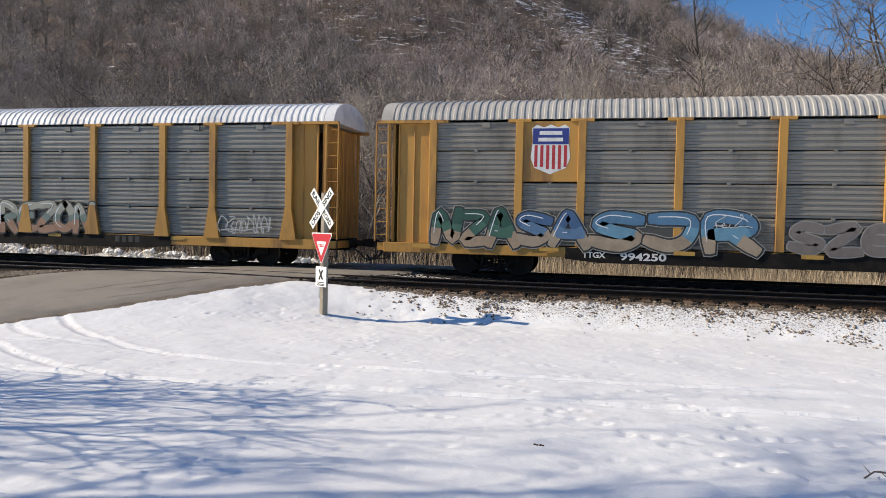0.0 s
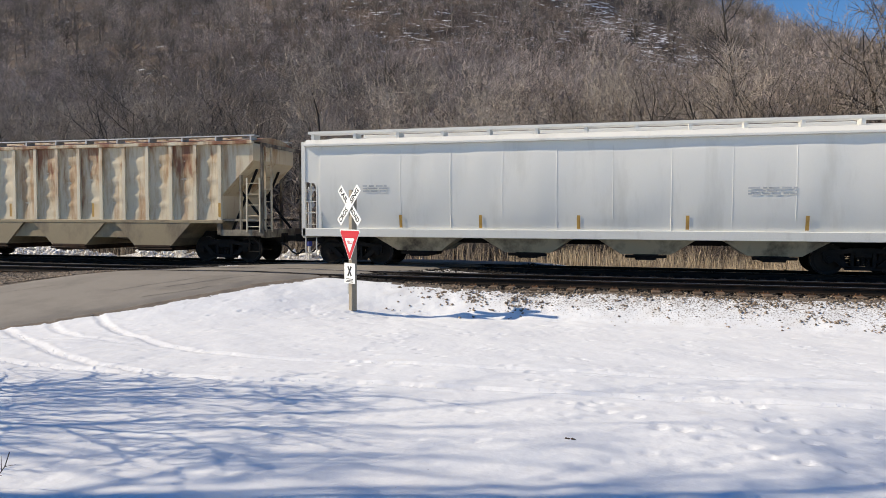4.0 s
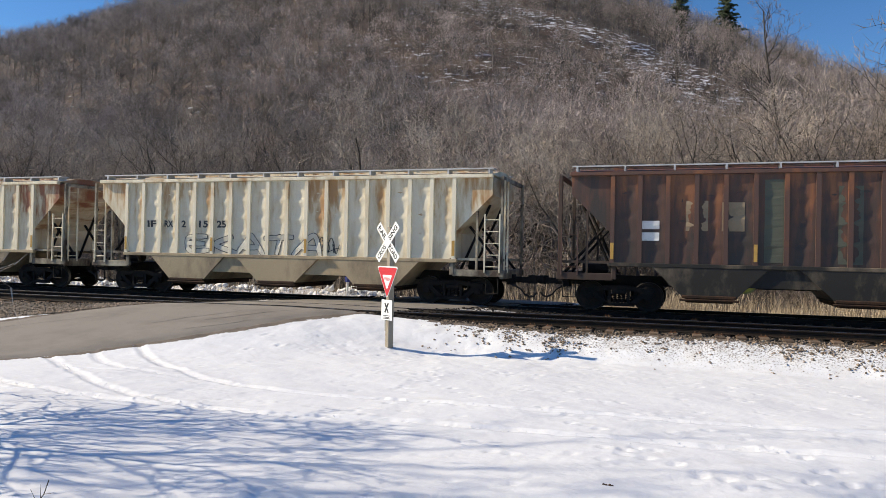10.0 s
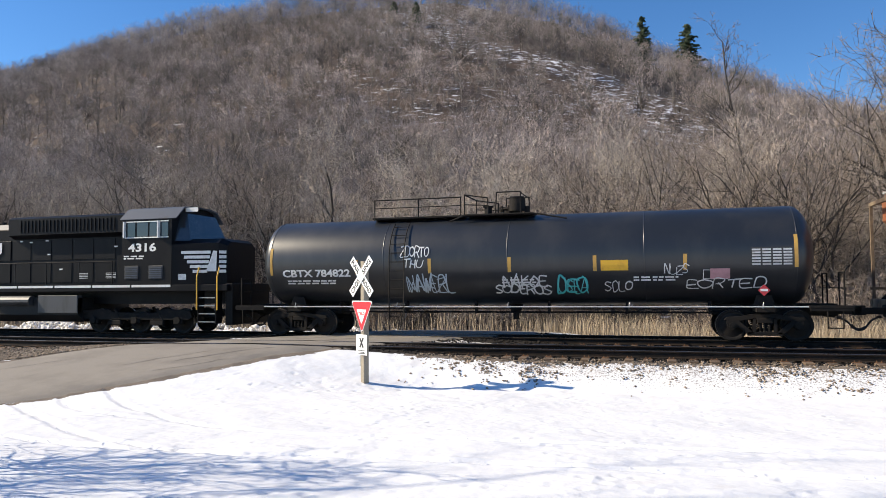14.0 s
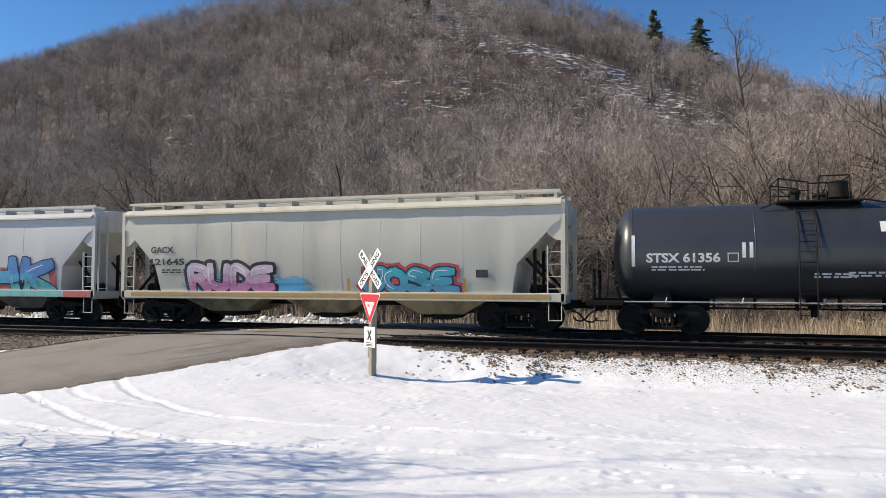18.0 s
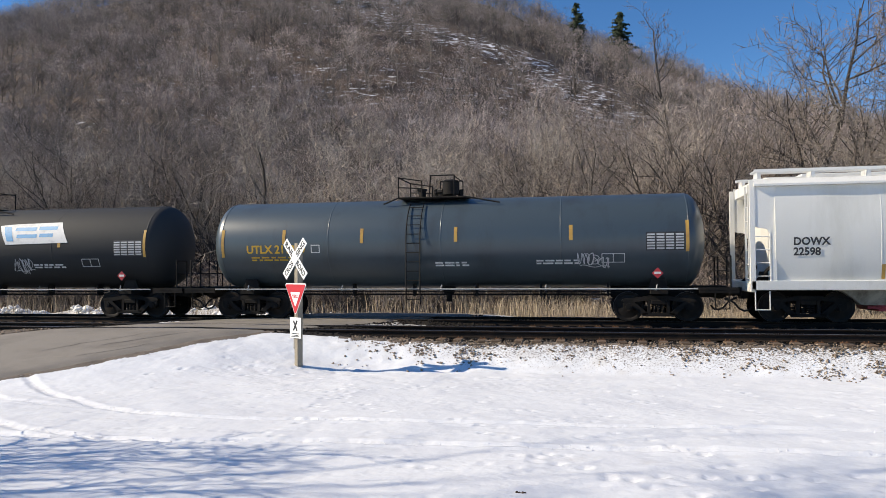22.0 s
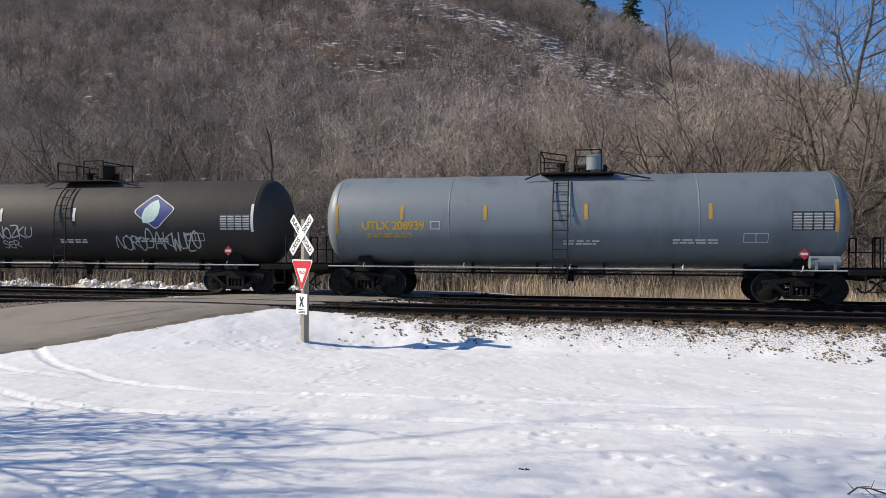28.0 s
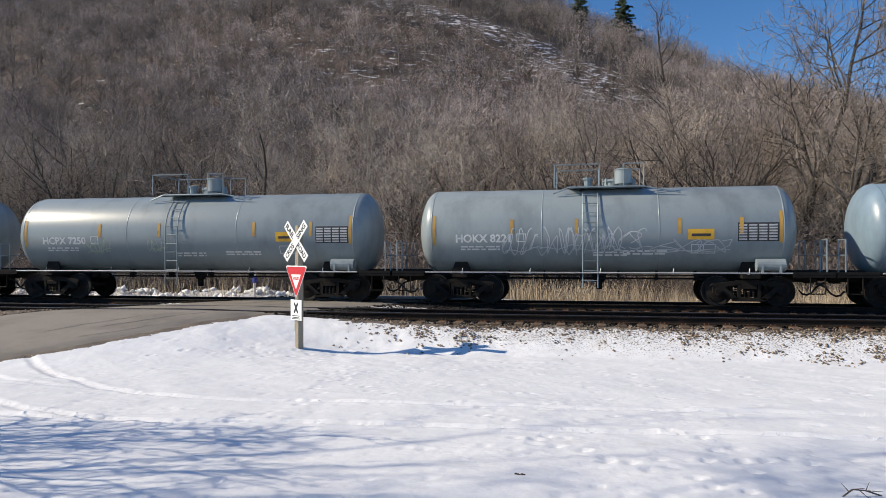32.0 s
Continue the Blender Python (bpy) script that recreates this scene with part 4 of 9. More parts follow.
def rusted(m, amount, deep=(0.20, 0.055, 0.022), light=(0.42, 0.23, 0.085), low=1.4, high=4.3, wide=2.4):
    """Rust that starts under the roof edge and runs down the sheet, in its own pattern on every part."""
    n, l = m.node_tree.nodes, m.node_tree.links
    b = n["Principled BSDF"]
    src = b.inputs["Base Color"].links[0].from_socket
    tc = n.new("ShaderNodeTexCoord")
    oi = n.new("ShaderNodeObjectInfo")
    mul = n.new("ShaderNodeMath")
    mul.operation = 'MULTIPLY'
    mul.inputs[1].default_value = 91.0
    l.new(oi.outputs["Random"], mul.inputs[0])
    off = n.new("ShaderNodeVectorMath")
    off.operation = 'ADD'
    l.new(tc.outputs["Object"], off.inputs[0])
    l.new(mul.outputs[0], off.inputs[1])
    mp = n.new("ShaderNodeMapping")
    mp.inputs["Scale"].default_value = (wide, 0.4, 0.55)
    l.new(off.outputs[0], mp.inputs["Vector"])
    a = n.new("ShaderNodeTexNoise")
    a.inputs["Scale"].default_value = 1.6
    a.inputs["Detail"].default_value = 5
    a.inputs["Roughness"].default_value = 0.55
    a.inputs["Distortion"].default_value = 0.25
    l.new(mp.outputs[0], a.inputs["Vector"])
    sp = n.new("ShaderNodeSeparateXYZ")
    l.new(tc.outputs["Object"], sp.inputs[0])
    hz = n.new("ShaderNodeMapRange")
    hz.inputs["From Min"].default_value = low
    hz.inputs["From Max"].default_value = high
    hz.inputs["To Min"].default_value = -0.14
    hz.inputs["To Max"].default_value = 0.15
    l.new(sp.outputs["Z"], hz.inputs["Value"])
    rnd = n.new("ShaderNodeMapRange")
    rnd.inputs["To Min"].default_value = -0.15 + amount
    rnd.inputs["To Max"].default_value = 0.09 + amount
    # a second draw from the same random number, so that dirt and rust do not go together
    fr = n.new("ShaderNodeMath")
    fr.operation = 'FRACT'
    l.new(mul.outputs[0], fr.inputs[0])
    l.new(fr.outputs[0], rnd.inputs["Value"])
    s1 = n.new("ShaderNodeMath")
    l.new(a.outputs["Fac"], s1.inputs[0])
    l.new(hz.outputs[0], s1.inputs[1])
    s2 = n.new("ShaderNodeMath")
    l.new(s1.outputs[0], s2.inputs[0])
    l.new(rnd.outputs[0], s2.inputs[1])
    for (lo_, hi_, colour, most) in ((0.44, 0.72, light, 0.75), (0.59, 0.76, deep, 0.88)):
        r = n.new("ShaderNodeMapRange")
        r.inputs["From Min"].default_value = lo_
        r.inputs["From Max"].default_value = hi_
        r.inputs["To Max"].default_value = most
        l.new(s2.outputs[0], r.inputs["Value"])
        mx = n.new("ShaderNodeMix")
        mx.data_type = 'RGBA'
        l.new(r.outputs[0], mx.inputs["Factor"])
        l.new(src, mx.inputs["A"])
        mx.inputs["B"].default_value = (*colour, 1)
        src = mx.outputs["Result"]
    l.new(src, b.inputs["Base Color"])
    return m


BLACK_STEEL = mat("grimy_black_steel", (0.011, 0.010, 0.0095), 0.8, 0.0, (0.024, 0.019, 0.016), 2.5, 0.45, 30, 0.2, 0.15, spec=0.2)
WHEEL_STEEL = mat("wheel_steel", (0.016, 0.014, 0.013), 0.7, 0.2, (0.032, 0.024, 0.019), 3, 0.5, 30, 0.15, 0.1, spec=0.25)
TREAD = mat("worn_wheel_tread", (0.3, 0.29, 0.28), 0.4, 1.0, (0.2, 0.19, 0.18), 4, 0.4, 30, 0.1, 0.05)
GALV = mat("galvanised_steel", (0.50, 0.51, 0.52), 0.55, 0.25, (0.38, 0.38, 0.38), 3, 0.5, 40, 0.08, 0.05)
RUSTY_GATE = mat("rusty_gate_steel", (0.035, 0.022, 0.016), 0.85, 0.0, (0.075, 0.040, 0.024), 3, 0.5, 30, 0.2, 0.15, spec=0.2)
RUBBER = mat("air_hose_rubber", (0.012, 0.012, 0.013), 0.6, 0, None, 4, 0.3, 40, 0.1, 0.05)
WHITE = mat("white_lettering", (0.72, 0.72, 0.70), 0.6, 0, (0.55, 0.55, 0.53), 5, 0.35, 50, 0.06, 0)
GREY_PRINT = mat("table_ground", (0.030, 0.032, 0.036), 0.6, 0, (0.05, 0.05, 0.05), 5, 0.3, 50, 0.06, 0)
DARKINK = mat("dark_lettering", (0.03, 0.032, 0.036), 0.6, 0, (0.07, 0.07, 0.07), 5, 0.3, 50, 0.06, 0)
YELLOW = mat("reflective_yellow", (0.72, 0.40, 0.03), 0.45, 0, (0.55, 0.30, 0.03), 4, 0.3, 50, 0.05, 0)
STRIP = mat("faded_reflective_strip", (0.52, 0.30, 0.065), 0.5, 0, (0.40, 0.22, 0.06), 4, 0.4, 50, 0.05, 0)
GOLD = mat("yellow_lettering", (0.60, 0.36, 0.03), 0.6, 0, (0.45, 0.27, 0.03), 4, 0.3, 50, 0.05, 0)
REDINK = mat("red_marking", (0.45, 0.03, 0.04), 0.6, 0, None, 4, 0.3, 50, 0.05, 0)
BLUEINK = mat("blue_marking", (0.02, 0.04, 0.22), 0.55, 0, None, 4, 0.3, 50, 0.05, 0)
PALEBLUE = mat("pale_blue_marking", (0.12, 0.36, 0.62), 0.55, 0, None, 4, 0.3, 50, 0.05, 0)


def wheelset_mesh():
    m = M()
    m.cyl((0, -1.02, 0), (0, 1.02, 0), 0.075, 10)
    for s in (-1, 1):
        prof = [(0.10, 0.80), (0.13, 0.85), (0.36, 0.805), (0.40, 0.83), (0.457, 0.83), (0.462, 0.715), (0.487, 0.70), (0.482, 0.685), (0.40, 0.69), (0.36, 0.73), (0.13, 0.70), (0.10, 0.69)]
        n = 26
        m.loft([[(r * math.cos(2 * math.pi * i / n), s * y, r * math.sin(2 * math.pi * i / n)) for i in range(n)] for r, y in prof], cap=False)
    me = m.mesh("wheelset")
    me.materials.append(WHEEL_STEEL)
    me.materials.append(TREAD)
    for p in me.polygons:
        r = math.hypot(p.center.x, p.center.z)
        if r > 0.44 and abs(p.center.y) > 0.7 and abs(p.normal.y) < 0.5:
            p.material_index = 1
    smooth_by_angle(me, 40)
    return me


def truck_mesh():
    m = M()
    for s in (-1, 1):
        y0, y1 = sorted((s * 0.93, s * 1.06))
        m.exty([(-1.12, 0.62), (-1.05, 0.70), (-0.62, 0.74), (-0.30, 0.80), (0.30, 0.80), (0.62, 0.74), (1.05, 0.70), (1.12, 0.62), (0.70, 0.60), (0.30, 0.66), (-0.30, 0.66), (-0.70, 0.60)], y0, y1)
        m.exty([(-0.98, 0.62), (-0.72, 0.60), (-0.30, 0.24), (-0.48, 0.20)], y0, y1)
        m.exty([(0.98, 0.62), (0.72, 0.60), (0.30, 0.24), (0.48, 0.20)], y0, y1)
        m.box(-0.48, 0.48, y0, y1, 0.16, 0.27, 0.01)
        m.box(-0.33, -0.24, y0, y1, 0.27, 0.68)
        m.box(0.24, 0.33, y0, y1, 0.27, 0.68)
        for x in (-0.13, 0.0, 0.13):
            for k in range(4):
                m.cyl((x, s * 0.99, 0.285 + 0.06 * k), (x, s * 0.99, 0.325 + 0.06 * k), 0.058, 8)
        m.box(-0.22, 0.22, y0 - 0.01, y1 + 0.01, 0.53, 0.66, 0.01)
        for x in (-0.889, 0.889):
            m.exty([(x - 0.16, 0.64), (x + 0.16, 0.64), (x + 0.15, 0.42), (x + 0.09, 0.36), (x - 0.09, 0.36), (x - 0.15, 0.42)], s * 0.92, s * 1.05)
            m.cyl((x, s * 1.03, 0.457), (x, s * 1.12, 0.457), 0.10, 10)
            m.cyl((x, s * 1.12, 0.457), (x, s * 1.13, 0.457), 0.05, 6)
    m.box(-0.2, 0.2, -1.0, 1.0, 0.52, 0.72, 0.02)
    m.cyl((0, 0, 0.7), (0, 0, 0.82), 0.22, 12)
    for x in (-0.37, 0.37):
        m.box(x - 0.04, x + 0.04, -0.9, 0.9, 0.38, 0.46)
    me = m.mesh("truck")
    me.materials.append(BLACK_STEEL)
    smooth_by_angle(me, 30)
    return me


WHEELSET, TRUCK = wheelset_mesh(), truck_mesh()
WHEELS = []      # (wheel set, its car, axle place in the truck)


def truck(car, x, axles=(-0.889, 0.889), mesh=None):
    t = part("truck", mesh or TRUCK, None, car, at=pose(x, 0, 0))
    for a in axles:
        w = part("wheelset", WHEELSET, None, t, at=pose(a, 0, 0.457))
        WHEELS.append((w, car, a, x + a))
    return t


def coupler_meshes():
    m = M()
    m.box(-0.1, 0.62, -0.09, 0.09, 0.76, 0.96, 0.02)
    m.exty([(0.5, 0.74), (0.76, 0.74), (0.82, 0.80), (0.82, 0.98), (0.76, 1.02), (0.5, 1.02)], -0.17, 0.05)
    m.box(0.62, 0.84, 0.05, 0.17, 0.78, 1.0, 0.02)
    m.box(-0.25, 0.0, -0.22, 0.22, 0.68, 1.04, 0.02)
    c = m.mesh("coupler")
    c.materials.append(BLACK_STEEL)
    h = M()
    pts = [(0.1, -0.35, 0.66), (0.28, -0.34, 0.56), (0.42, -0.32, 0.38), (0.58, -0.30, 0.30), (0.72, -0.28, 0.33), (0.82, -0.26, 0.45)]
    h.tube(pts, 0.03, 7)
    h.cyl((0.0, -0.35, 0.68), (0.12, -0.35, 0.66), 0.045, 7)
    hm = h.mesh("air_hose")
    hm.materials.append(RUBBER)
    return c, hm


COUPLER, HOSE = coupler_meshes()


def couplers(car, half):
    for s, turn in ((1, 0), (-1, 180)):
        c = part("coupler", COUPLER, None, car, at=pose(s * half, 0, 0, 0, 0, turn))
        part("air_hose", HOSE, None, c)


def ladder(car, x, y, z0, z1, w=0.42, n=None, material=None, name="ladder", along="x"):
    """A ladder on a side (rungs along x) or an end (rungs along y)."""
    m = M()
    n = n or max(2, int((z1 - z0) / 0.38))
    if along == "x":
        for s in (-w / 2, w / 2):
            m.box(x + s - 0.02, x + s + 0.02, y - 0.03, y + 0.03, z0, z1)
        for i in range(n):
            z = z0 + (i + 0.5) * (z1 - z0) / n
            m.cyl((x - w / 2, y, z), (x + w / 2, y, z), 0.014, 6)
    else:
        for s in (-w / 2, w / 2):
            m.box(x - 0.03, x + 0.03, y + s - 0.02, y + s + 0.02, z0, z1)
        for i in range(n):
            z = z0 + (i + 0.5) * (z1 - z0) / n
            m.cyl((x, y - w / 2, z), (x, y + w / 2, z), 0.014, 6)
    return part(name, m, material, car)


def stirrup(car, x, y, material, z0=0.42, z1=0.95, w=0.4):
    m = M()
    m.tube([(x - w / 2, y, z1), (x - w / 2, y, z0), (x + w / 2, y, z0), (x + w / 2, y, z1)], 0.018, 6)
    return part("sill_step", m, material, car)


# ---- lettering and paint on car sides ----
FONT_CACHE = {}


def text_mesh(txt, height):
    key = (txt, round(height, 3))
    if key not in FONT_CACHE:
        cu = bpy.data.curves.new("lettering", 'FONT')
        cu.body = txt
        cu.size = height / 0.70
        cu.resolution_u = 3
        cu.offset = height * 0.045
        cu.space_line = 0.95
        ob = bpy.data.objects.new("lettering", cu)
        me = bpy.data.meshes.new_from_object(ob)
        co = np.zeros(len(me.vertices) * 3)
        me.vertices.foreach_get("co", co)
        FONT_CACHE[key] = co.reshape(-1, 3), [tuple(p.vertices) for p in me.polygons]
        bpy.data.objects.remove(ob)
        bpy.data.curves.remove(cu)
        bpy.data.meshes.remove(me)
    return FONT_CACHE[key]


def on_side(car, name, v2, faces, material, side, lift=0.006, label=""):
    """Flat paint given by x and z, laid on a side whose depth is side(x, z)."""
    me = bpy.data.meshes.new(name)
    me.from_pydata([(p[0], side(p[0], p[1]) - lift - (p[2] if len(p) > 2 else 0), p[1]) for p in v2], [], faces)
    me.materials.append(material)
    me.update()
    return part(name, me, None, car, label)


def letters(car, txt, x, z, height, material, side, width=None, label="", lift=0.006):
    v, f = text_mesh(txt, height)
    k = 1.0
    if width:
        k = width / (v[:, 0].max() - v[:, 0].min() + 1e-6)
    x0 = v[:, 0].min()
    return on_side(car, "lettering", [(x + (a - x0) * k, z + b) for a, b, _ in v], f, material, side, lift, label)


def rects(car, name, boxes, material, side, lift=0.006, label=""):
    """Painted bars and panels: rows of x0, x1, z0, z1; tall ones are cut so that they follow a round side."""
    if len(boxes) > 1 and name in ("table_cell", "paint_patch", "warning_plate", "reflective_strip_white", "marking_block", "emblem_bar", "nose_stripe", "name_bar", "emblem_stripe", "sill_stripe"):
        return [rects(car, name, [b], material, side, lift, label) for b in boxes][0]
    v, f = [], []
    for x0, x1, z0, z1 in boxes:
        n = max(1, int((z1 - z0) / 0.12))
        for i in range(n + 1):
            z = z0 + (z1 - z0) * i / n
            v += [(x0, z), (x1, z)]
        k = len(v) - 2 * (n + 1)
        f += [(k + 2 * i, k + 2 * i + 1, k + 2 * i + 3, k + 2 * i + 2) for i in range(n)]
    return on_side(car, name, v, f, material, side, lift, label)


def small_print(car, x, z, w, rows, material, side, seed=0, h=0.05, gap=0.085):
    """Lettering too small to read: broken bars."""
    rng = random.Random(seed)
    bx = []
    for r in range(rows):
        a = x
        while a < x + w - 0.05:
            b = min(x + w, a + rng.uniform(0.10, 0.32))
            bx.append((a, b, z - r * gap - h, z - r * gap))
            a = b + rng.uniform(0.03, 0.09)
    return rects(car, "small_print", bx, material, side)


def ribbon(pts, w):
    v, f = [], []
    for (a, b), (c, d) in zip(pts[:-1], pts[1:]):
        l = math.hypot(c - a, d - b) or 1
        nx, nz = -(d - b) / l * w / 2, (c - a) / l * w / 2
        k = len(v)
        ex, ez = (c - a) / l * w * 0.3, (d - b) / l * w * 0.3
        up = 0.0002 * (len(v) // 4)
        v += [(a + nx - ex, b + nz - ez, up), (a - nx - ex, b - nz - ez, up), (c - nx + ex, d - nz + ez, up), (c + nx + ex, d + nz + ez, up)]
        f.append((k, k + 1, k + 2, k + 3))
    return v, f


def tag_scrawl(car, x, z, w, h, material, side, seed, stroke=0.035, loops=6, label="sprayed scrawl"):
    """A sprayed scrawl that spells nothing."""
    rng = random.Random(seed)
    v, f = [], []
    cell = w / loops
    strokes = []
    for i in range(loops):
        p1, p2, f1, f2 = rng.uniform(0, 6.28), rng.uniform(0, 6.28), rng.choice((1, 1, 2)), rng.choice((1, 2, 3))
        tall = rng.uniform(0.55, 1.0)
        lo = rng.uniform(0, 1 - tall)
        turn = rng.uniform(0.6, 0.9)
        strokes.append([(x + cell * (i + 0.5 + 0.62 * math.sin(f1 * t + p1) + 0.12 * math.sin(3 * t)), z + h * (lo + tall * (0.5 + 0.5 * math.sin(f2 * t + p2))))
                        for t in np.linspace(0, 6.28 * turn, 15)])
    a, b = z + h * rng.uniform(0.0, 0.25), z + h * rng.uniform(0.1, 0.4)
    strokes.append([(x + w * t, a + (b - a) * t + 0.06 * h * math.sin(9 * t)) for t in np.linspace(0.05, 1.05, 9)])
    for k, pts in enumerate(strokes):
        vv, ff = ribbon(pts, stroke * 0.75)
        f += [tuple(q + len(v) for q in g) for g in ff]
        v += [(p, q, u + 0.003 * (k % 2)) for p, q, u in vv]
    return on_side(car, "graffiti_tag", v, f, material, side, 0.010, label)


def word_tag(car, x, z, w, h, material, side, word, seed, stroke=0.03, label="sprayed scrawl"):
    """Thin sprayed letters that lean into one another."""
    rng = random.Random(seed)
    v, f = [], []
    cell = w / len(word)
    for i, key in enumerate(word):
        tilt, low, tall = rng.uniform(0.02, 0.25), rng.uniform(-0.04, 0.10), rng.uniform(0.82, 1.05)
        for k, line in enumerate(GLYPHS[key]):
            pts = swing([(x + cell * (i - 0.06 + 1.02 * a + tilt * b + rng.gauss(0, 0.05)), z + h * (low + tall * b + rng.gauss(0, 0.04))) for a, b in line])
            vv, ff = ribbon(pts, stroke * rng.uniform(1.1, 1.7))
            f += [tuple(q + len(v) for q in g) for g in ff]
            v += [(p, q, u + 0.002 * ((i + k) % 3)) for p, q, u in vv]
    return on_side(car, "graffiti_tag", v, f, material, side, 0.010, label)


SPRAY = {}


def spray(col):
    key = tuple(round(c, 3) for c in col)
    if key not in SPRAY:
        SPRAY[key] = mat("spray_paint", col, 0.6, 0, tuple(c * 0.75 for c in col), 2.2, 0.4, 30, 0.06, 0)
    return SPRAY[key]


# strokes of fat letters in a cell of one by one
GLYPHS = {"A": (((0.02, 0), (0.45, 1), (0.62, 0.95), (1, 0)), ((0.22, 0.36), (0.82, 0.34))), "D": (((0.1, 0.02), (0.12, 1), (0.7, 0.92), (0.98, 0.5), (0.7, 0.08), (0.1, 0.02)),),
          "E": (((0.92, 0.95), (0.25, 0.92), (0.08, 0.5), (0.25, 0.08), (0.98, 0.05)), ((0.15, 0.5), (0.75, 0.52))), "H": (((0.1, 0), (0.14, 1)), ((0.85, 0), (0.9, 1)), ((0.14, 0.5), (0.86, 0.48))),
          "J": (((0.25, 1), (0.95, 0.98), (0.85, 0.25), (0.45, 0), (0.08, 0.22)),), "K": (((0.1, 0), (0.12, 1)), ((0.92, 1), (0.18, 0.5), (1, 0))),
          "L": (((0.1, 1), (0.12, 0.05), (0.95, 0.02)),), "N": (((0.05, 0), (0.12, 1), (0.82, 0.02), (0.95, 1)),), "O": (((0.5, 1), (0.08, 0.75), (0.08, 0.25), (0.5, 0), (0.92, 0.25), (0.92, 0.75), (0.5, 1)),),
          "R": (((0.1, 0), (0.1, 1), (0.75, 0.95), (0.88, 0.7), (0.6, 0.5), (0.16, 0.48)), ((0.5, 0.5), (0.98, 0))), "S": (((0.9, 0.88), (0.35, 1), (0.1, 0.72), (0.5, 0.5), (0.9, 0.28), (0.6, 0), (0.05, 0.12)),),
          "T": (((0, 0.92), (1, 1)), ((0.52, 0.95), (0.45, 0))), "U": (((0.05, 1), (0.08, 0.25), (0.5, 0), (0.92, 0.25), (0.95, 1)),), "Z": (((0.05, 0.95), (0.95, 0.97), (0.08, 0.05), (1, 0.03)),),
          "W": (((0.02, 1), (0.22, 0), (0.5, 0.7), (0.78, 0), (1, 1)),)}


def swing(pts, n=5):
    """A smooth line through the points."""
    if len(pts) < 3:
        a, b = pts
        return [(a[0] + (b[0] - a[0]) * k / n, a[1] + (b[1] - a[1]) * k / n) for k in range(n + 1)]
    p = [pts[0]] + list(pts) + [pts[-1]]
    out = []
    for i in range(1, len(p) - 2):
        for k in range(n):
            t = k / n
            out.append(tuple(0.5 * (2 * p[i][c] + (p[i + 1][c] - p[i - 1][c]) * t + (2 * p[i - 1][c] - 5 * p[i][c] + 4 * p[i + 1][c] - p[i + 2][c]) * t * t
                                    + (3 * p[i][c] - p[i - 1][c] - 3 * p[i + 1][c] + p[i + 2][c]) * t ** 3) for c in (0, 1)))
    out.append(pts[-1])
    return out


def fat_stroke(v, f, line, t, up):
    """A band of half-width t along the line with pointed ends, added to v and f; gives the height of each face."""
    heights, k0 = [], len(v)
    m = len(line)
    for i, (a, b) in enumerate(line):
        p, q = line[max(i - 1, 0)], line[min(i + 1, m - 1)]
        l = math.hypot(q[0] - p[0], q[1] - p[1]) or 1
        dx, dz = (q[0] - p[0]) / l, (q[1] - p[1]) / l
        if i in (0, m - 1):
            e = -t if i == 0 else t
            v += [(a + dx * e - dz * t * 0.75, b + dz * e + dx * t * 0.75, up), (a + dx * e * 1.15, b + dz * e * 1.15, up), (a + dx * e + dz * t * 0.75, b + dz * e - dx * t * 0.75, up)]
        else:
            v += [(a - dz * t, b + dx * t, up), (a, b, up), (a + dz * t, b - dx * t, up)]
    for i in range(m - 1):
        k = k0 + 3 * i
        f += [(k, k + 1, k + 4, k + 3), (k + 1, k + 2, k + 5, k + 4)]
        heights += [(line[i][1] + line[i + 1][1]) / 2] * 2
    return heights


def graffiti(car, x, z, w, h, n, fill, edge, side, seed, glow=None, second=None, label="large sprayed piece of bubble shapes", word="", fat=1.0, rim=0.15, between=None, line=0.05):
    """Fat overlapping letters: a halo, a dark outline, a fill that changes colour upwards and a light stroke, letter by letter."""
    rng = random.Random(seed)
    cell = w / n
    half = min(cell * 0.20, h * 0.15) * fat
    low, top = second or fill, fill
    mid = between or tuple((a + b) / 2 for a, b in zip(low, top))
    first = None
    for i in range(n):
        key = word[i] if word else rng.choice("AEHJNORSUZ")
        x0, wide, tilt = x + cell * (i + 0.06), cell * 0.86, rng.uniform(-0.08, 0.12)
        z0, tall = z + h * (0.12 + rng.uniform(-0.03, 0.03)), h * 0.76
        lines = [swing([(x0 + wide * (a + tilt * b + rng.gauss(0, 0.03)), z0 + tall * (b + rng.gauss(0, 0.03))) for a, b in s]) for s in GLYPHS[key]]
        step = 0.0003 * (i % 3)
        for name, t, colours, lift in (("halo", half + rim, (glow,), 0.006), ("graffiti", half + line, (edge,), 0.009), ("fill", half, (low, mid, top), 0.013), ("highlight", 0.016, ((0.75, 0.78, 0.8),), 0.017)):
            if colours[0] is None or (name == "highlight" and line < 0.04):
                continue
            v, f, hs = [], [], []
            for q, ln in enumerate(lines):
                if name == "highlight":
                    ln = [(a - half * 0.35, b + half * 0.3) for a, b in ln[1:max(3, len(ln) // 2)]]
                hs += fat_stroke(v, f, ln, t, step + 0.0008 * q)
            ob = on_side(first if name in ("fill", "highlight") else car, name, v, f, spray(colours[0]), side, lift, label if name == "graffiti" else "")
            if name == "graffiti":
                first = ob
            for c in colours[1:]:
                ob.data.materials.append(spray(c))
            if len(colours) > 1:
                ob.data.polygons.foreach_set("material_index", [min(2, max(0, int(3 * (g - z0) / tall))) for g in hs])
    return first


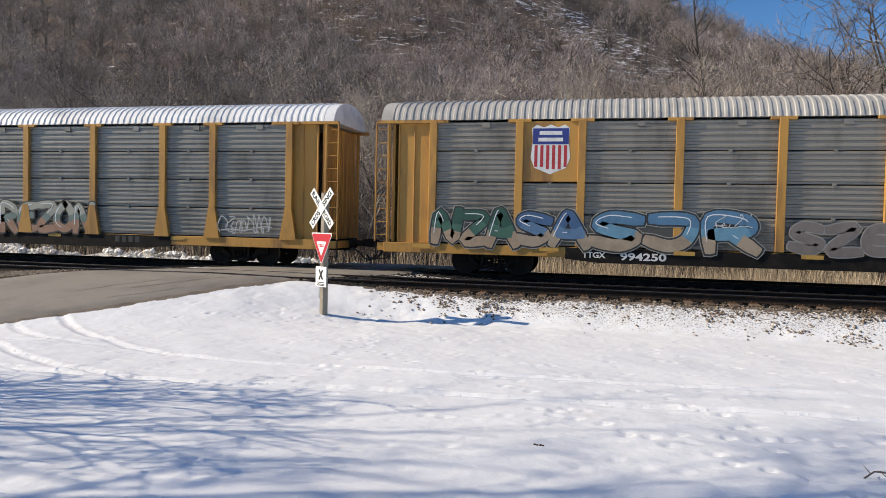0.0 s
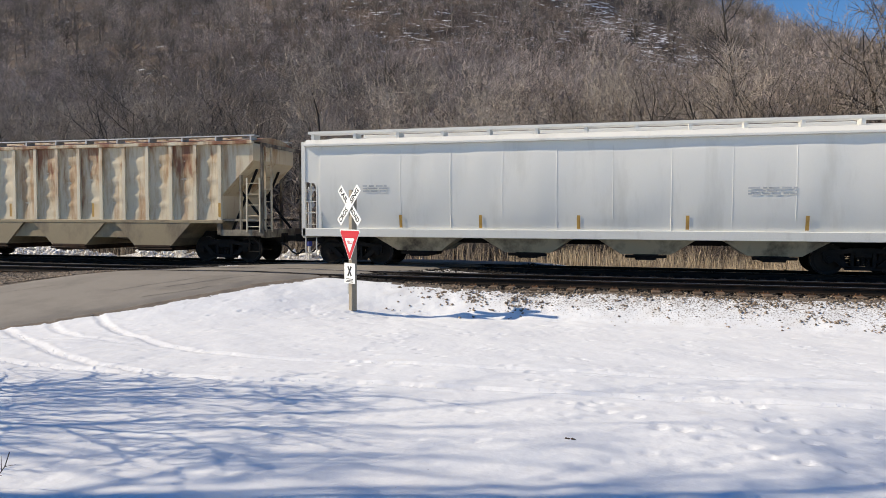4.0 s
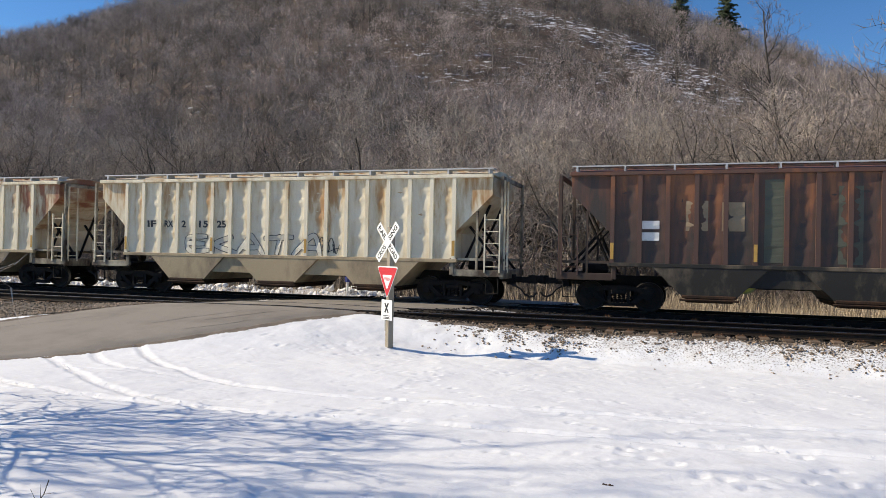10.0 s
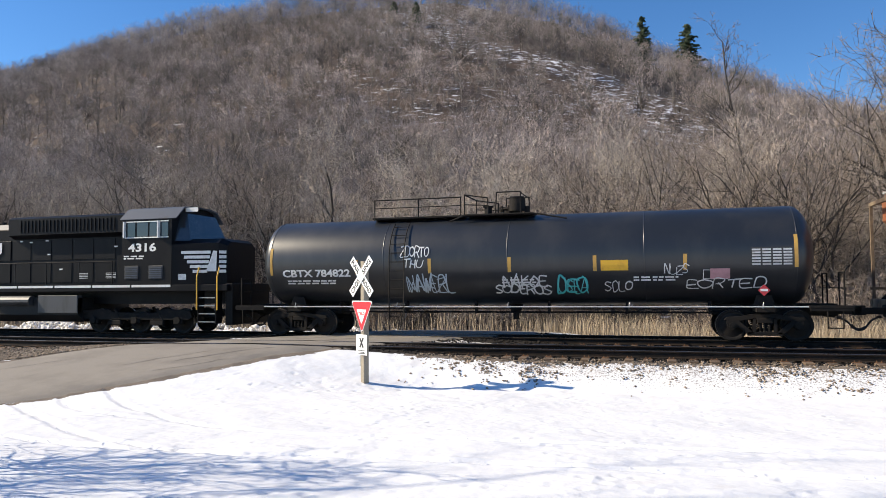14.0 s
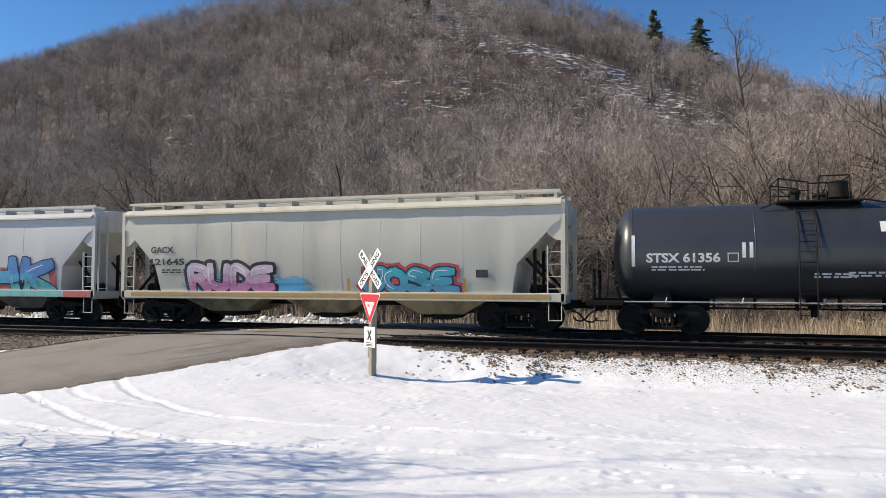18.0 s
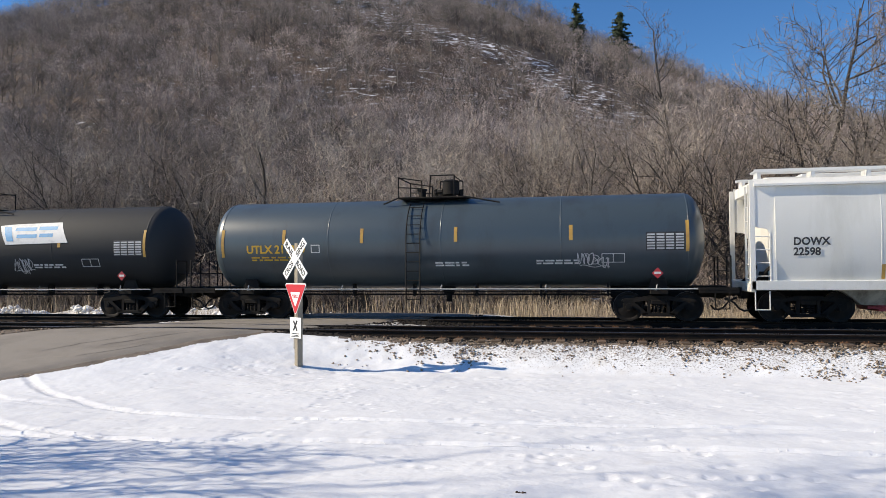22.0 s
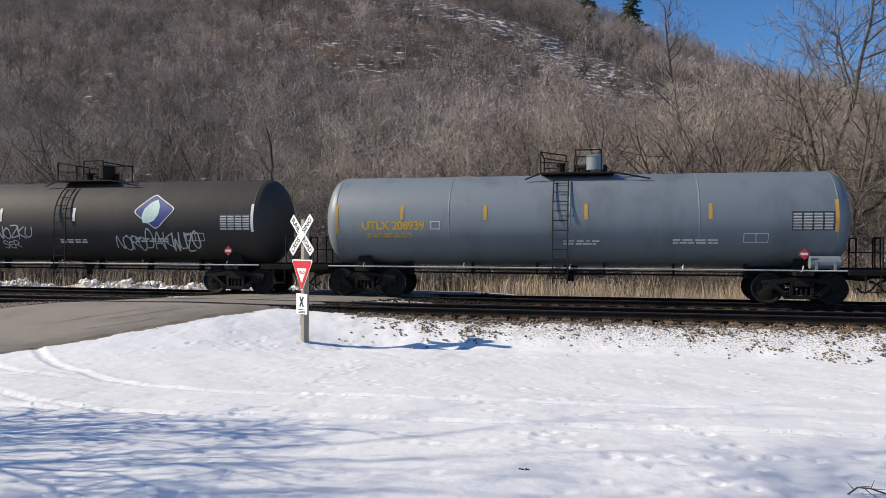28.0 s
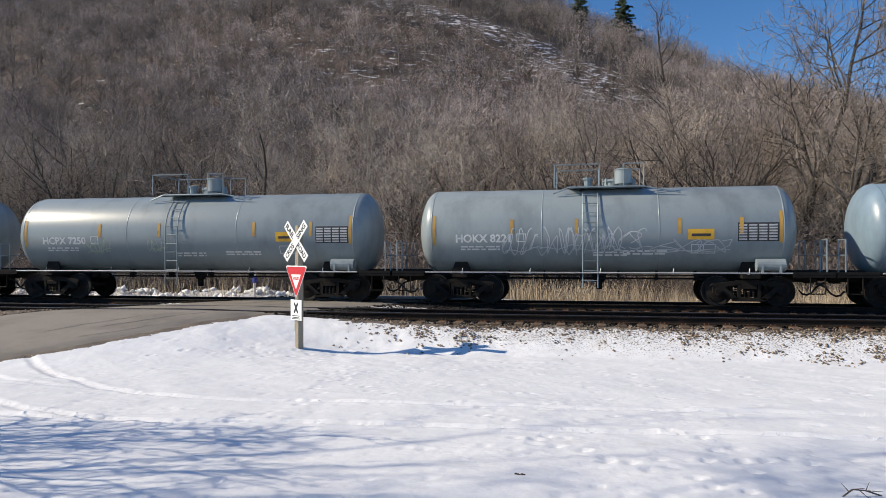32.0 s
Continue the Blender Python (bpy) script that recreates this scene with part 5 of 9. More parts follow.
def spray_cloud(car, x, z, w, h, col, side, dense=0.8, label="hazy patch of sprayed paint"):
    """A patch of sprayed paint that thins out towards its rim."""
    key = ("cloud", tuple(col), dense)
    if key not in SPRAY:
        m = mat("spray_haze", col, 0.65, 0, tuple(c * 0.8 for c in col), 2.2, 0.4, 30, 0.06, 0)
        nn, l = m.node_tree.nodes, m.node_tree.links
        at, tc, no = nn.new("ShaderNodeAttribute"), nn.new("ShaderNodeTexCoord"), nn.new("ShaderNodeTexNoise")
        at.attribute_name = "body"
        no.inputs["Scale"].default_value = 2.6
        no.inputs["Detail"].default_value = 6
        l.new(tc.outputs["Object"], no.inputs["Vector"])
        ad, r = nn.new("ShaderNodeMath"), nn.new("ShaderNodeMapRange")
        l.new(at.outputs["Fac"], ad.inputs[0])
        l.new(no.outputs["Fac"], ad.inputs[1])
        r.inputs["From Min"].default_value = 0.62
        r.inputs["From Max"].default_value = 1.15
        r.inputs["To Max"].default_value = dense
        l.new(ad.outputs[0], r.inputs["Value"])
        l.new(r.outputs[0], nn["Principled BSDF"].inputs["Alpha"])
        SPRAY[key] = m
    nx, nz = 18, 8
    v = [(x + w * i / nx, z + h * j / nz) for i in range(nx + 1) for j in range(nz + 1)]
    f = [(a, a + 1, a + nz + 2, a + nz + 1) for i in range(nx) for j in range(nz) for a in (i * (nz + 1) + j,)]
    ob = on_side(car, "spray_haze", v, f, SPRAY[key], side, 0.004, label)
    body = [min(1.0, 3.0 * min(i / nx, 1 - i / nx) * nx / nz) * min(1.0, 3.0 * min(j / nz, 1 - j / nz)) for i in range(nx + 1) for j in range(nz + 1)]
    ob.data.attributes.new("body", 'FLOAT', 'POINT').data.foreach_set("value", body)
    return ob


def on_shell(car, name, outline, material, side, lift, label=""):
    """A convex painted shape, cut into level strips so that it follows a round side."""
    zs = [p[1] for p in outline]
    lo, hi = min(zs), max(zs)
    v, f, n = [], [], 18
    for i in range(n + 1):
        z = lo + (hi - lo) * min(max(i / n, 0.004), 0.996)
        cuts = [a[0] + (b[0] - a[0]) * (z - a[1]) / (b[1] - a[1]) for a, b in zip(outline, outline[1:] + outline[:1]) if (a[1] - z) * (b[1] - z) < 0]
        v += [(min(cuts), z), (max(cuts), z)]
        if i:
            f.append((2 * i - 2, 2 * i - 1, 2 * i + 1, 2 * i))
    return on_side(car, name, v, f, material, side, lift, label)


def plane_side(y):
    return lambda x, z: y


def round_side(r, cz, y0=0.0):
    return lambda x, z: y0 - math.sqrt(max(r * r - (z - cz) ** 2, 0.0))


# ---- car bodies; x runs along the car from its middle, the near side is -y, z is over the rail ----
CARS = []


def new_car(name, label, category, left, right):
    half = (right - left) / 2
    car = empty(name, label, category, "cars of the freight train", pose((left + right) / 2, FAR_TRACK, 0))
    CARS.append((car, (left + right) / 2))
    return car, half


def strips(car, boxes, side, material=None):
    for b in boxes:
        rects(car, "reflective_strip", [b], material or STRIP, side, 0.008)


def tank_car(left, right, label, colour, dark, dia=2.98, bottom=1.06, deck=0.0, stripes=(), rough=0.42, plat=0.0, rail_mat=None, end_box=False, style=0, climb=None,
             mix=0.4, head=0.42, strip=None, top_rust=False):
    """A tank car: shell with domed heads, stub sills, walkways, top platform with fittings, ladders."""
    car, half = new_car("tank_car", label, "tank car", left, right)
    col = paint("tank_paint", colour, dark, mix, rough, 3.0, 0.9, 0.0, 0.05, 0.05, 0.6 if rough < 0.6 else 0.4)
    if top_rust:
        rusted(col, 0.02, (0.27, 0.19, 0.11), (0.21, 0.185, 0.13), 2.9, 4.05, 0.12)
    r = dia / 2
    cz = bottom + r
    m = M()
    n = 44
    rings = []
    hd = r * head
    for t in np.linspace(0, 1, 8):
        a = math.pi / 2 * t
        rings.append((-half + hd * (1 - math.sin(a)), max(r * math.sin(a) if t else 0.02, 0.02)))
    # profile of the head: from the pole to the seam
    rings = [(-half + hd * (1 - math.sqrt(max(0, 1 - (rr / r) ** 2))), rr) for rr in [r * math.sin(math.pi / 2 * t) if t else 0.02 for t in np.linspace(0, 1, 9)]]
    body = rings + [(-x, rr) for x, rr in reversed(rings)]
    m.loft([[(x, rr * math.sin(2 * math.pi * i / n), cz + rr * math.cos(2 * math.pi * i / n)) for i in range(n)] for x, rr in body])
    shell = part("shell", m, col, car, smooth=50)
    k = 5 if half > 7 else 4
    for i in range(k):
        x = -half + hd + (2 * half - 2 * hd) * (i + 0.0) / (k - 1)
        bands = M()
        bands.loft([[(xx, rr * math.sin(2 * math.pi * i2 / n), cz + rr * math.cos(2 * math.pi * i2 / n)) for i2 in range(n)] for xx, rr in ((x - 0.02, r), (x - 0.012, r + 0.006), (x + 0.012, r + 0.006), (x + 0.02, r))], cap=False)
        part("weld_seam", bands, col, shell, smooth=50)
    # stub sills, bolsters and end platforms
    for s in (-1, 1):
        sill = M()
        xe = s * (half + 0.62)
        xi = s * (half - 2.9)
        sill.box(min(xe, xi), max(xe, xi), -0.26, 0.26, 0.72, 1.08, 0.02)
        part("stub_sill", sill, BLACK_STEEL, car)
        bol = M()
        xb = s * (half - 1.5)
        bol.loft([[(xb - 0.25, -1.35, 0.86), (xb + 0.25, -1.35, 0.86), (xb + 0.25, 1.35, 0.86), (xb - 0.25, 1.35, 0.86)],
                  [(xb - 0.25, -1.35, 1.0), (xb + 0.25, -1.35, 1.0), (xb + 0.25, 1.35, 1.0), (xb - 0.25, 1.35, 1.0)]])
        for sy in (-1, 1):
            bol.exty([(xb - 0.32, 1.0), (xb + 0.32, 1.0), (xb + 0.2, 1.35), (xb - 0.2, 1.35)], sy * 0.95, sy * 1.02)
        part("bolster", bol, BLACK_STEEL, car)
        pl = M()
        a, b = sorted((s * (half - 0.35), s * (half + 0.78)))
        pl.box(a, b, -1.45, 1.45, 0.98, 1.03)
        for yy in (-1.44, 1.40):
            pl.box(a, b, yy, yy + 0.05, 0.90, 1.06)
        part("end_platform", pl, BLACK_STEEL, car)
        rl = M()
        xr = s * (half + 0.55)
        for yy in (-1.42, 1.42):
            rl.tube([(xr, yy, 1.0), (xr, yy, 2.0), (xr, yy * 0.55, 2.0), (xr, yy * 0.55, 1.02)], 0.02, 6)
        rl.tube([(xr, -1.42, 1.55), (xr, 1.42, 1.55)], 0.018, 6)
        part("end_railing", rl, rail_mat or BLACK_STEEL, car)
        stirrup(car, s * (half + 0.3), -1.42, BLACK_STEEL)
        truck(car, s * (half - 1.5))
    couplers(car, half + 0.55)
    # long side rails at deck height
    for yy in (-1.5, 1.5):
        wk = M()
        wk.tube([(-half + 0.4, yy, 1.02), (half - 0.4, yy, 1.02)], 0.022, 6)
        for i in range(5):
            x = -half + 1.6 + i * (2 * half - 3.2) / 4
            wk.box(x - 0.02, x + 0.02, yy * 0.72, yy, 0.98, 1.02)
            wk.tube([(x, yy, 1.02), (x + 0.03, yy + 0.02, 1.16)], 0.014, 5)
        part("side_handrail", wk, GALV, car, "bright steel handrail along the tank")
    # brake pipes under the belly
    br = M()
    br.tube([(-half + 2.6, -0.55, 0.82), (half - 2.6, -0.55, 0.82)], 0.03, 6)
    br.tube([(-half + 2.6, -0.75, 0.93), (half - 2.6, -0.75, 0.93)], 0.018, 6)
    for i in range(6):
        x = -half + 3 + i * (2 * half - 6) / 5
        br.box(x - 0.03, x + 0.03, -0.8, -0.5, 0.78, bottom + 0.12)
    part("brake_rigging", br, BLACK_STEEL, car)
    ou = M()
    ou.cyl((deck, 0, bottom + 0.02), (deck, 0, bottom - 0.25), 0.26, 12, 0.16)
    ou.cyl((deck, 0, bottom - 0.25), (deck, 0, bottom - 0.5), 0.1, 10)
    part("outlet_valve", ou, BLACK_STEEL, car)
    # top platform with manway and railing
    top = cz + r
    fm = rail_mat or BLACK_STEEL
    pf = M()
    w = 1.15
    pf.box(plat - w, plat + w, -0.9, 0.9, top - 0.02, top + 0.02)
    for sy in (-0.9, 0.86):
        pf.tube([(plat - w - 0.5, sy, top - 0.2), (plat - w, sy, top - 0.01), (plat + w, sy, top - 0.01), (plat + w + 1.1, sy, top - 0.22)], 0.025, 5)
    part("top_platform", pf, fm, car)
    rr_ = M()
    if style == 1:
        for a, b in ((-1.6, -0.2), (0.55, 1.15)):
            for yy in (-0.85, 0.85):
                rr_.tube([(plat + a, yy, top), (plat + a, yy, top + 0.72), (plat + b, yy, top + 0.72), (plat + b, yy, top)], 0.02, 6)
            rr_.tube([(plat + a, -0.85, top + 0.72), (plat + a, 0.85, top + 0.72)], 0.02, 6)
    else:
        for yy in (-0.85, 0.85):
            rr_.tube([(plat - w, yy, top), (plat - w, yy, top + 0.68), (plat - 0.35, yy, top + 0.55), (plat - 0.35, yy, top)], 0.022, 6)
            rr_.tube([(plat - 0.1, yy, top), (plat - 0.05, yy, top + 0.72), (plat + w * 0.65, yy, top + 0.72), (plat + w * 0.65, yy, top)], 0.022, 6)
            rr_.tube([(plat - w, yy, top + 0.35), (plat - 0.35, yy, top + 0.3)], 0.018, 6)
        for x in (plat - w, plat + w * 0.65):
            rr_.tube([(x, -0.85, top + 0.68), (x, 0.85, top + 0.68)], 0.022, 6)
    part("platform_railing", rr_, fm, car)
    mw = M()
    mw.cyl((plat + 0.25, 0, top - 0.1), (plat + 0.25, 0, top + 0.22), 0.30, 16)
    mw.cyl((plat + 0.25, 0, top + 0.22), (plat + 0.25, 0, top + 0.30), 0.36, 16, 0.28)
    for i in range(8):
        a = i * math.pi / 4
        mw.cyl((plat + 0.25 + 0.33 * math.cos(a), 0.33 * math.sin(a), top + 0.12), (plat + 0.25 + 0.33 * math.cos(a), 0.33 * math.sin(a), top + 0.34), 0.025, 5)
    part("manway", mw, fm if colour[0] < 0.2 else col, car)
    vb = M()
    vb.cyl((plat - 0.55, 0.1, top), (plat - 0.55, 0.1, top + 0.32), 0.13, 10)
    vb.cyl((plat - 0.55, 0.1, top + 0.32), (plat - 0.55, 0.1, top + 0.38), 0.18, 10)
    part("valve", vb, fm, car)
    vb = M()
    vb.cyl((plat + 0.85, -0.2, top), (plat + 0.85, -0.2, top + 0.3), 0.09, 8)
    part("valve", vb, fm, car)
    hs = M()
    hs.cyl((plat + 0.55, -0.35, top + 0.02), (plat + 0.55, -0.35, top + 0.12), 0.16, 12)
    hs.cyl((plat + 0.55, -0.35, top + 0.12), (plat + 0.55, -0.35, top + 0.56), 0.27, 18)
    hs.cyl((plat + 0.55, -0.35, top + 0.56), (plat + 0.55, -0.35, top + 0.61), 0.30, 18, 0.22)
    part("valve_housing", hs, fm if colour[0] < 0.1 else col, car, smooth=40)
    # side ladder over the curve of the shell
    for yy in (-1,):
        ld = M()
        xs = (plat - 0.72, plat - 0.26) if climb is None else (climb - 0.26, climb + 0.26)
        prof = [(math.sin(a) * (r + 0.07), cz + math.cos(a) * (r + 0.07)) for a in np.linspace(0.62, math.pi / 2, 9)]
        prof += [(prof[-1][0], z) for z in (cz - 0.45, 1.02, 0.55)]
        for x in xs:
            ld.tube([(x, yy * y, z) for y, z in prof], 0.02, 5)
        zz = cz + 1.15
        while zz > 0.6:
            y = math.sqrt(max((r + 0.07) ** 2 - (zz - cz) ** 2, 0)) if zz > cz else r + 0.07
            ld.cyl((xs[0], yy * y, zz), (xs[1], yy * y, zz), 0.014, 5)
            zz -= 0.30
        part("ladder", ld, fm, car)
    if end_box:
        b = M()
        b.cyl((half - 1.35, -1.25, 1.26), (half - 0.55, -1.25, 1.26), 0.19, 14)
        for x in (half - 1.2, half - 0.7):
            b.box(x - 0.03, x + 0.03, -1.45, -1.05, 1.03, 1.30)
        part("air_reservoir", b, col if colour[0] > 0.1 else BLACK_STEEL, car)
    side = round_side(r, cz)
    if stripes:
        strips(car, [(-half + x - 0.055, -half + x + 0.055, cz - 0.02 + dz, cz + 0.46 + dz) for x, dz in stripes], side, strip)
    strips(car, [(-half + 0.62, -half + 0.72, cz - 0.45, cz + 0.5), (half - 0.72, half - 0.62, cz - 0.4, cz + 0.55)], side, strip)
    return car, half, side, r, cz


def rib_hopper(left, right, label, colour, dark, rib_colour=None, mix=0.5, lower=None, ribs=18, frame=None, rust=None, rust_deep=(0.20, 0.055, 0.022), rust_light=(0.42, 0.25, 0.10)):
    """A covered grain hopper with outside posts and three bays."""
    car, half = new_car("hopper_car", label, "hopper car", left, right)
    L = half
    col = paint("hopper_paint", colour, dark, mix, 0.6, 8.0, 2.4, 0, 0.08, 0.05)
    ribm = paint("post_paint", rib_colour or colour, dark, mix * 0.7, 0.6, 7.0, 1.7, 0, 0.06, 0.05)
    if rust is not None:
        rusted(col, rust, rust_deep, rust_light)
        rusted(ribm, rust - 0.03, rust_deep, rust_light, wide=1.2)
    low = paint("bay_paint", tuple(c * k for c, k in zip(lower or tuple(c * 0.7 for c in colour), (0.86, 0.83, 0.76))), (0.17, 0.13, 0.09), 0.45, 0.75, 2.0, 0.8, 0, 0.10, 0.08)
    # end frames: grime and the shade of the open ends, both in the colour
    endm = paint("grimy_shaded_end_paint", tuple(c * 0.55 for c in (rib_colour or colour)), (0.06, 0.04, 0.028), 0.75, 0.75, 1.5, 1.3, 0, 0.10, 0.08)
    W = 1.50
    body = M()
    body.exty([(-L + 0.45, 4.22), (-L + 0.45, 3.62), (-L + 1.72, 2.38), (-L + 1.72, 1.5), (L - 1.72, 1.5), (L - 1.72, 2.38), (L - 0.45, 3.62), (L - 0.45, 4.22)], -W, W)
    part("body_shell", body, col, car)
    # posts, with a slightly buckled sheet in each bay between them
    x0, x1 = -L + 1.72, L - 1.72
    bay_w = (x1 - x0) / (ribs - 1)
    sheets = []
    phases = [np.random.RandomState(k + int(-left)).uniform(0, 6.28, 3) for k in range(4)]

    def buckle(u, w_, ph):
        return -0.045 + math.sin(math.pi * u) * (0.030 + 0.014 * math.sin(w_ * 29 + ph[0]) + 0.008 * math.sin(w_ * 53 + ph[1])) * min(1, 6 * w_, 6 * (1 - w_))

    def sheet_side(x, z):
        i = (x - x0) / bay_w
        if i < 0 or i > ribs - 1 or z < 1.55 or z > 4.15:
            return -W - 0.05
        return -W + buckle(i % 1.0, (z - 1.5) / 2.7, phases[int(i) % 4]) - 0.004

    for k in range(4):
        ph = phases[k]
        nx_, nz_ = 7, 30
        vv, ff = [], []
        for a in range(nx_):
            for c in range(nz_):
                u, w_ = a / (nx_ - 1), c / (nz_ - 1)
                vv.append((u * bay_w, buckle(u, w_, ph), 1.5 + 2.7 * w_))
        for a in range(nx_ - 1):
            for c in range(nz_ - 1):
                q = a * nz_ + c
                ff.append((q, q + 1, q + nz_ + 1, q + nz_))
        me = bpy.data.meshes.new("side_sheet")
        me.from_pydata(vv, [], [f[::-1] for f in ff])
        me.polygons.foreach_set("use_smooth", [True] * len(ff))
        me.materials.append(col)
        sheets.append(me)
    for i in range(ribs - 1):
        part("side_sheet", sheets[i % 4], None, car, at=pose(x0 + bay_w * i, -W, 0))
    pm = M()
    pm.exty([(-0.065, 1.46), (0.065, 1.46), (0.065, 4.2), (-0.065, 4.2)], -0.12, 0.0)
    post_mesh = pm.mesh("post")
    post_mesh.materials.append(ribm)
    for i in range(ribs):
        x = x0 + (x1 - x0) * i / (ribs - 1)
        part("side_post", post_mesh, None, car, at=pose(x, -W, 0))
        part("side_post", post_mesh, None, car, at=pose(x, W, 0, 0, 0, 180))
    ch = M()
    for s in (-1, 1):
        a, c = sorted((s * (W - 0.02), s * (W + 0.14)))
        ch.box(-L + 0.42, L - 0.42, a, c, 4.18, 4.30, 0.015)
    part("top_chord", ch, ribm, car)
    sl = M()
    for s in (-1, 1):
        a, c = sorted((s * (W - 0.03), s * (W + 0.13)))
        sl.box(-L + 1.6, L - 1.6, a, c, 1.40, 1.52, 0.015)
    part("side_sill", sl, low, car)
    rf = M()
    rf.extx([(-W, 4.28), (W, 4.28), (0.75, 4.46), (0.3, 4.5), (-0.3, 4.5), (-0.75, 4.46)], -L + 0.43, L - 0.43)
    part("roof", rf, col, car)
    hatch = M()
    hatch.box(-L + 1.6, L - 1.6, -0.28, 0.28, 4.5, 4.58, 0.02)
    for i in range(10):
        x = -L + 2.2 + i * (2 * L - 4.4) / 9
        hatch.box(x - 0.04, x + 0.04, -0.33, 0.33, 4.5, 4.61)
    part("hatch_cover", hatch, col, car)
    wk = M()
    for s in (-1, 1):
        a, c = sorted((s * 1.02, s * 1.42))
        wk.box(-L + 0.45, L - 0.45, a, c, 4.48, 4.52)
        for i in range(12):
            x = -L + 0.6 + i * (2 * L - 1.2) / 11
            wk.box(x - 0.03, x + 0.03, a, c, 4.34, 4.48)
    part("roof_walk", wk, frame or GALV, car, "galvanised roof walkway")
    # three discharge bays
    tops = [(-L + 2.9, -L + 6.15), (-1.65, 1.65), (L - 6.15, L - 2.9)]
    for k, (a, c) in enumerate(tops):
        mid = (a + c) / 2
        m = M()
        hw = 0.72
        m.loft([[(a, -1.615, 1.42), (c, -1.615, 1.42), (c, 1.615, 1.42), (a, 1.615, 1.42)],
                [(mid - hw, -1.60, 0.52), (mid + hw, -1.60, 0.52), (mid + hw, 1.60, 0.52), (mid - hw, 1.60, 0.52)]])
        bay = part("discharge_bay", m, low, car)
        g = M()
        g.box(mid - hw + 0.06, mid + hw - 0.06, -1.56, 1.56, 0.38, 0.52, 0.02)
        g.box(mid - hw - 0.04, mid + hw + 0.04, -1.625, 1.625, 0.50, 0.60, 0.02)
        g.cyl((mid - hw - 0.1, -1.60, 0.46), (mid + hw + 0.1, -1.60, 0.46), 0.035, 6)
        part("outlet_gate", g, RUSTY_GATE, bay)
    cs = M()
    cs.box(-L + 0.2, L - 0.2, -0.2, 0.2, 0.78, 1.1)
    part("centre_sill", cs, BLACK_STEEL, car)
    sh = M()
    sh.exty([(-L + 3.0, 1.5), (L - 3.0, 1.5), (L - 3.4, 0.86), (-L + 3.4, 0.86)], -1.52, 1.52)
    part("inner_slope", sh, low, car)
    # open ends: sill, corner posts, ladders, slope supports
    for s in (-1, 1):
        e = M()
        a, c = sorted((s * (L - 1.75), s * (L - 0.02)))
        for yy in (-W - 0.05, W - 0.09):
            e.box(a, c, yy, yy + 0.14, 0.96, 1.18, 0.01)
            e.box(s * (L - 0.12) - 0.04, s * (L - 0.12) + 0.04, yy + 0.02, yy + 0.12, 1.1, 4.2)
            e.box(s * (L - 0.95) - 0.035, s * (L - 0.95) + 0.035, yy + 0.02, yy + 0.12, 1.1, 3.1)
            e.box(a, c, yy + 0.03, yy + 0.10, 1.48, 1.56)
        e.box(s * (L - 0.12) - 0.06, s * (L - 0.12) + 0.06, -W, W, 0.9, 1.2, 0.02)
        e.box(s * (L - 0.12) - 0.05, s * (L - 0.12) + 0.05, -W, W, 4.1, 4.22)
        e.box(s * (L - 1.78) - 0.07, s * (L - 1.78) + 0.07, -W - 0.08, -W + 0.06, 1.0, 1.55, 0.01)
        part("end_frame", e, endm, car)
        sup = M()
        for yy in (-0.8, 0.8):
            sup.cyl((s * (L - 0.15), yy, 1.15), (s * (L - 1.4), yy, 2.62), 0.05, 6)
            sup.cyl((s * (L - 1.7), yy, 1.15), (s * (L - 0.7), yy, 3.35), 0.05, 6)
        sup.box(s * (L - 0.9) - 0.8, s * (L - 0.9) + 0.8, -1.3, 1.3, 1.05, 1.12)
        sup.cyl((s * (L - 0.7), -0.4, 1.3), (s * (L - 1.5), -0.4, 1.3), 0.17, 10)
        part("slope_support", sup, BLACK_STEEL, car)
        ladder(car, s * (L - 0.42), -W - 0.06, 1.1, 3.0 if s > 0 else 2.6, 0.5, None, ribm)
        ladder(car, s * (L - 0.06), -1.15, 1.1, 4.1, 0.45, None, ribm, along="y")
        stirrup(car, s * (L - 0.42), -W, BLACK_STEEL)
        truck(car, s * (L - 1.72 - 0.18))
    couplers(car, L)
    strips(car, [(-L + x - 0.05, -L + x + 0.05, 1.62, 2.12) for x in (1.72, 1.72 + (2 * L - 3.44) * 5 / 17, 1.72 + (2 * L - 3.44) * 10 / 17, 2 * L - 1.72)], plane_side(-W - 0.12))
    return car, half, sheet_side


